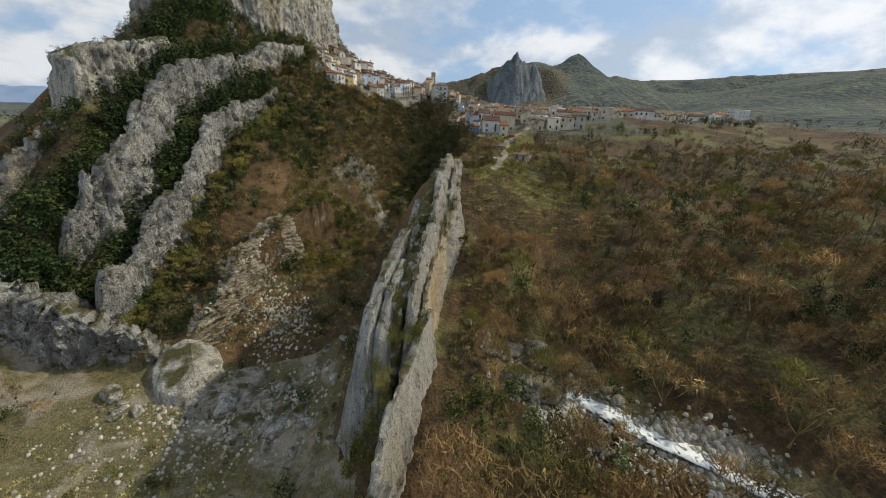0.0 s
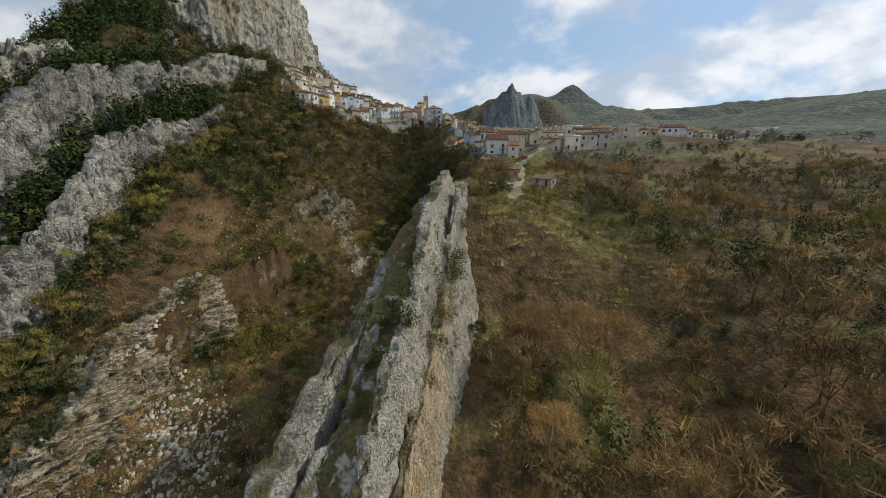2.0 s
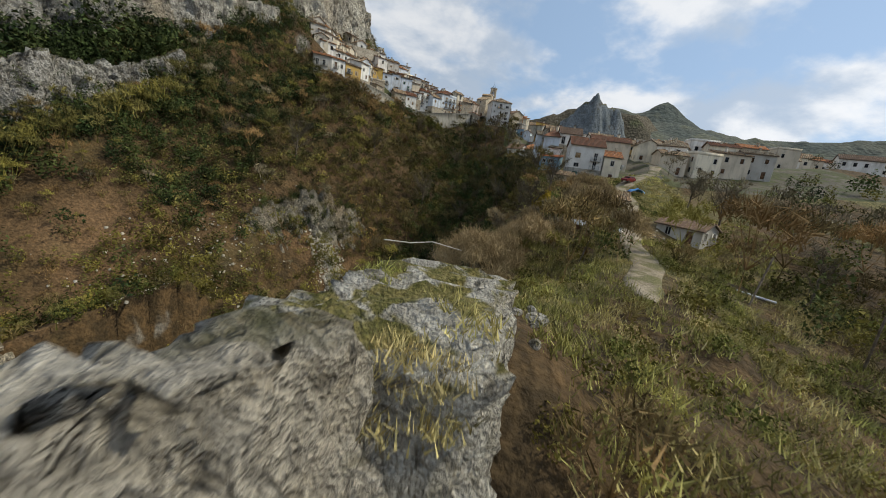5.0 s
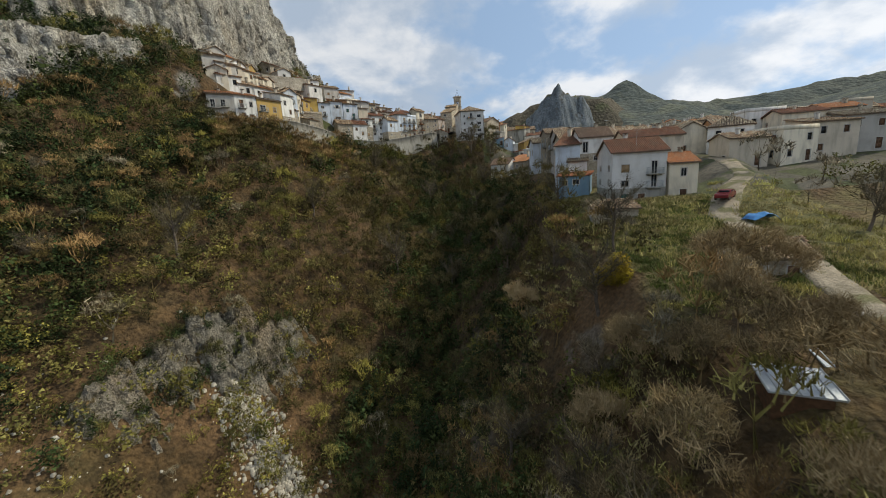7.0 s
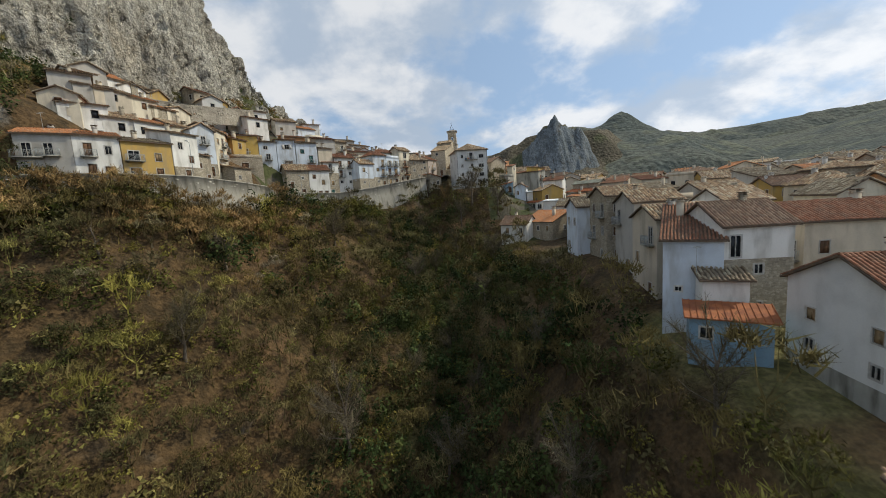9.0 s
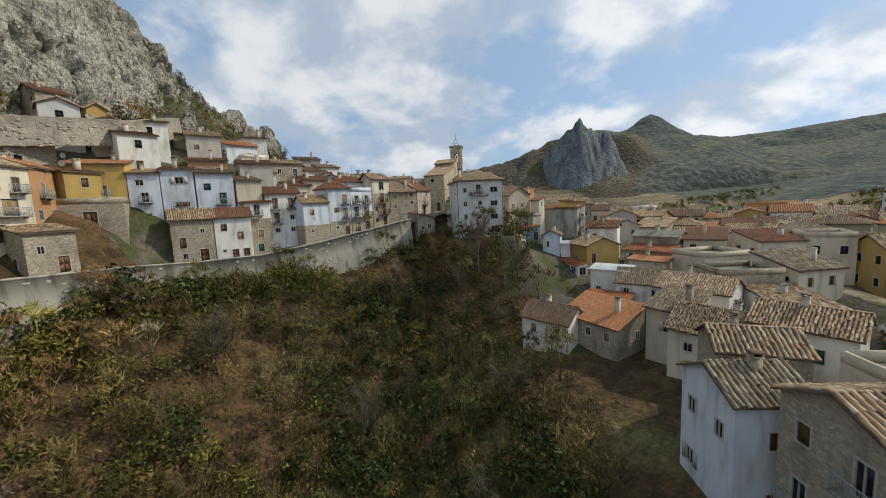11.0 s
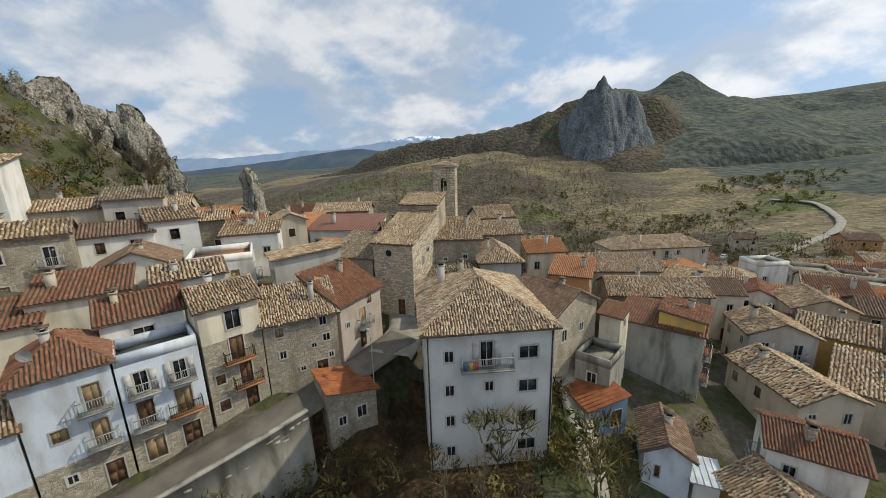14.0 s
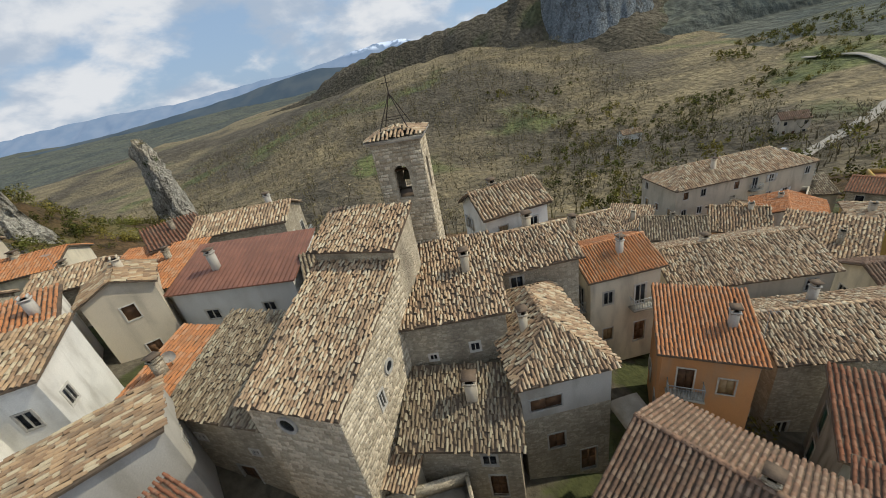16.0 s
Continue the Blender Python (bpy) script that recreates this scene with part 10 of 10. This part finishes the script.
# street lamps of the gorge street
def street_lamp(x, y, z, rz):
    top = tagged(new("street_lamp"), "slender grey street lamp at the kerb", "street lamp", "lamps along the street")
    top.matrix_world = pose(x, y, z, 0, 0, rz)
    part("pole", rod_mesh("pole", [((0, 0, -0.3), (0, 0, 4.6)), ((0, 0, 4.5), (0.8, 0, 4.9))], 0.05, M["rail"]), top)
    part("lantern", boxes_mesh("lantern", [(0.6, 1.1, -0.12, 0.12, 4.84, 4.96)], M["rail"]), top)


for x, y, z, a in ((-21.9, 272.6, 74.4, 140), (-7.6, 286.6, 75.3, 135), (-28, 241, 78, 150), (13, 303.6, 79, 120)):
    street_lamp(x, y, z, a)

# utility poles and fallen branches on the grassy spur
for x, y, h, t in ((27.5, 140.5, 5, 24), (44.5, 136, 5.5, 30), (49, 128, 5, -10)):
    z = float(land(np.array([x]), np.array([y]))[0])
    ob = tagged(new("wooden_post", rod_mesh("wooden_post", [((0, 0, -0.4), (0, 0, h))], 0.11, M["bark"])), "leaning grey wooden post in the grass", "post", "posts in the grass")
    ob.matrix_world = pose(x, y, z, 0, t, 40)
for pts in ([(10.6, 109.2, 51.3), (11.3, 111.0, 50.9), (12.0, 113.1, 50.6), (13.4, 115.2, 49.9)],):
    tagged(new("branch", rod_mesh("branch", list(zip(pts, pts[1:])), 0.022, M["frame"])), "bleached dead branch lying over the rock edge", "branch")
ob = tagged(new("pipe", rod_mesh("pipe", [((45.4, 139.8, 44.2), (48.4, 137.6, 44.0))], 0.16, M["zinc"])), "pale pipe lying in the grass", "pipe")

# things on the balcony of the white block
for x, col, lab in ((2.9, (0.05, 0.12, 0.28), "blue plastic tub on a balcony"), (3.3, (0.55, 0.42, 0.03), "yellow plastic tub on a balcony"), (3.7, (0.5, 0.06, 0.03), "red plastic tub on a balcony")):
    m = plain("tub_plastic", col, tuple(c * 0.8 for c in col), 2, 0.5, 0, 0)
    rr, aa = np.array([0.02, 0.2, 0.24, 0.22, 0.02]), np.linspace(0, 2 * math.pi, 16, endpoint=False)
    zz = np.array([0.0, 0.0, 0.55, 0.56, 0.4])
    ob = tagged(new("tub", sheet("tub", rr[:, None] * np.cos(aa), rr[:, None] * np.sin(aa), np.repeat(zz[:, None], 16, 1), [m], wrap=True)), lab, "tub", "tubs on the balcony")
    ob.matrix_world = wb.matrix_world @ Matrix.Translation((x, -0.4, 8.9))
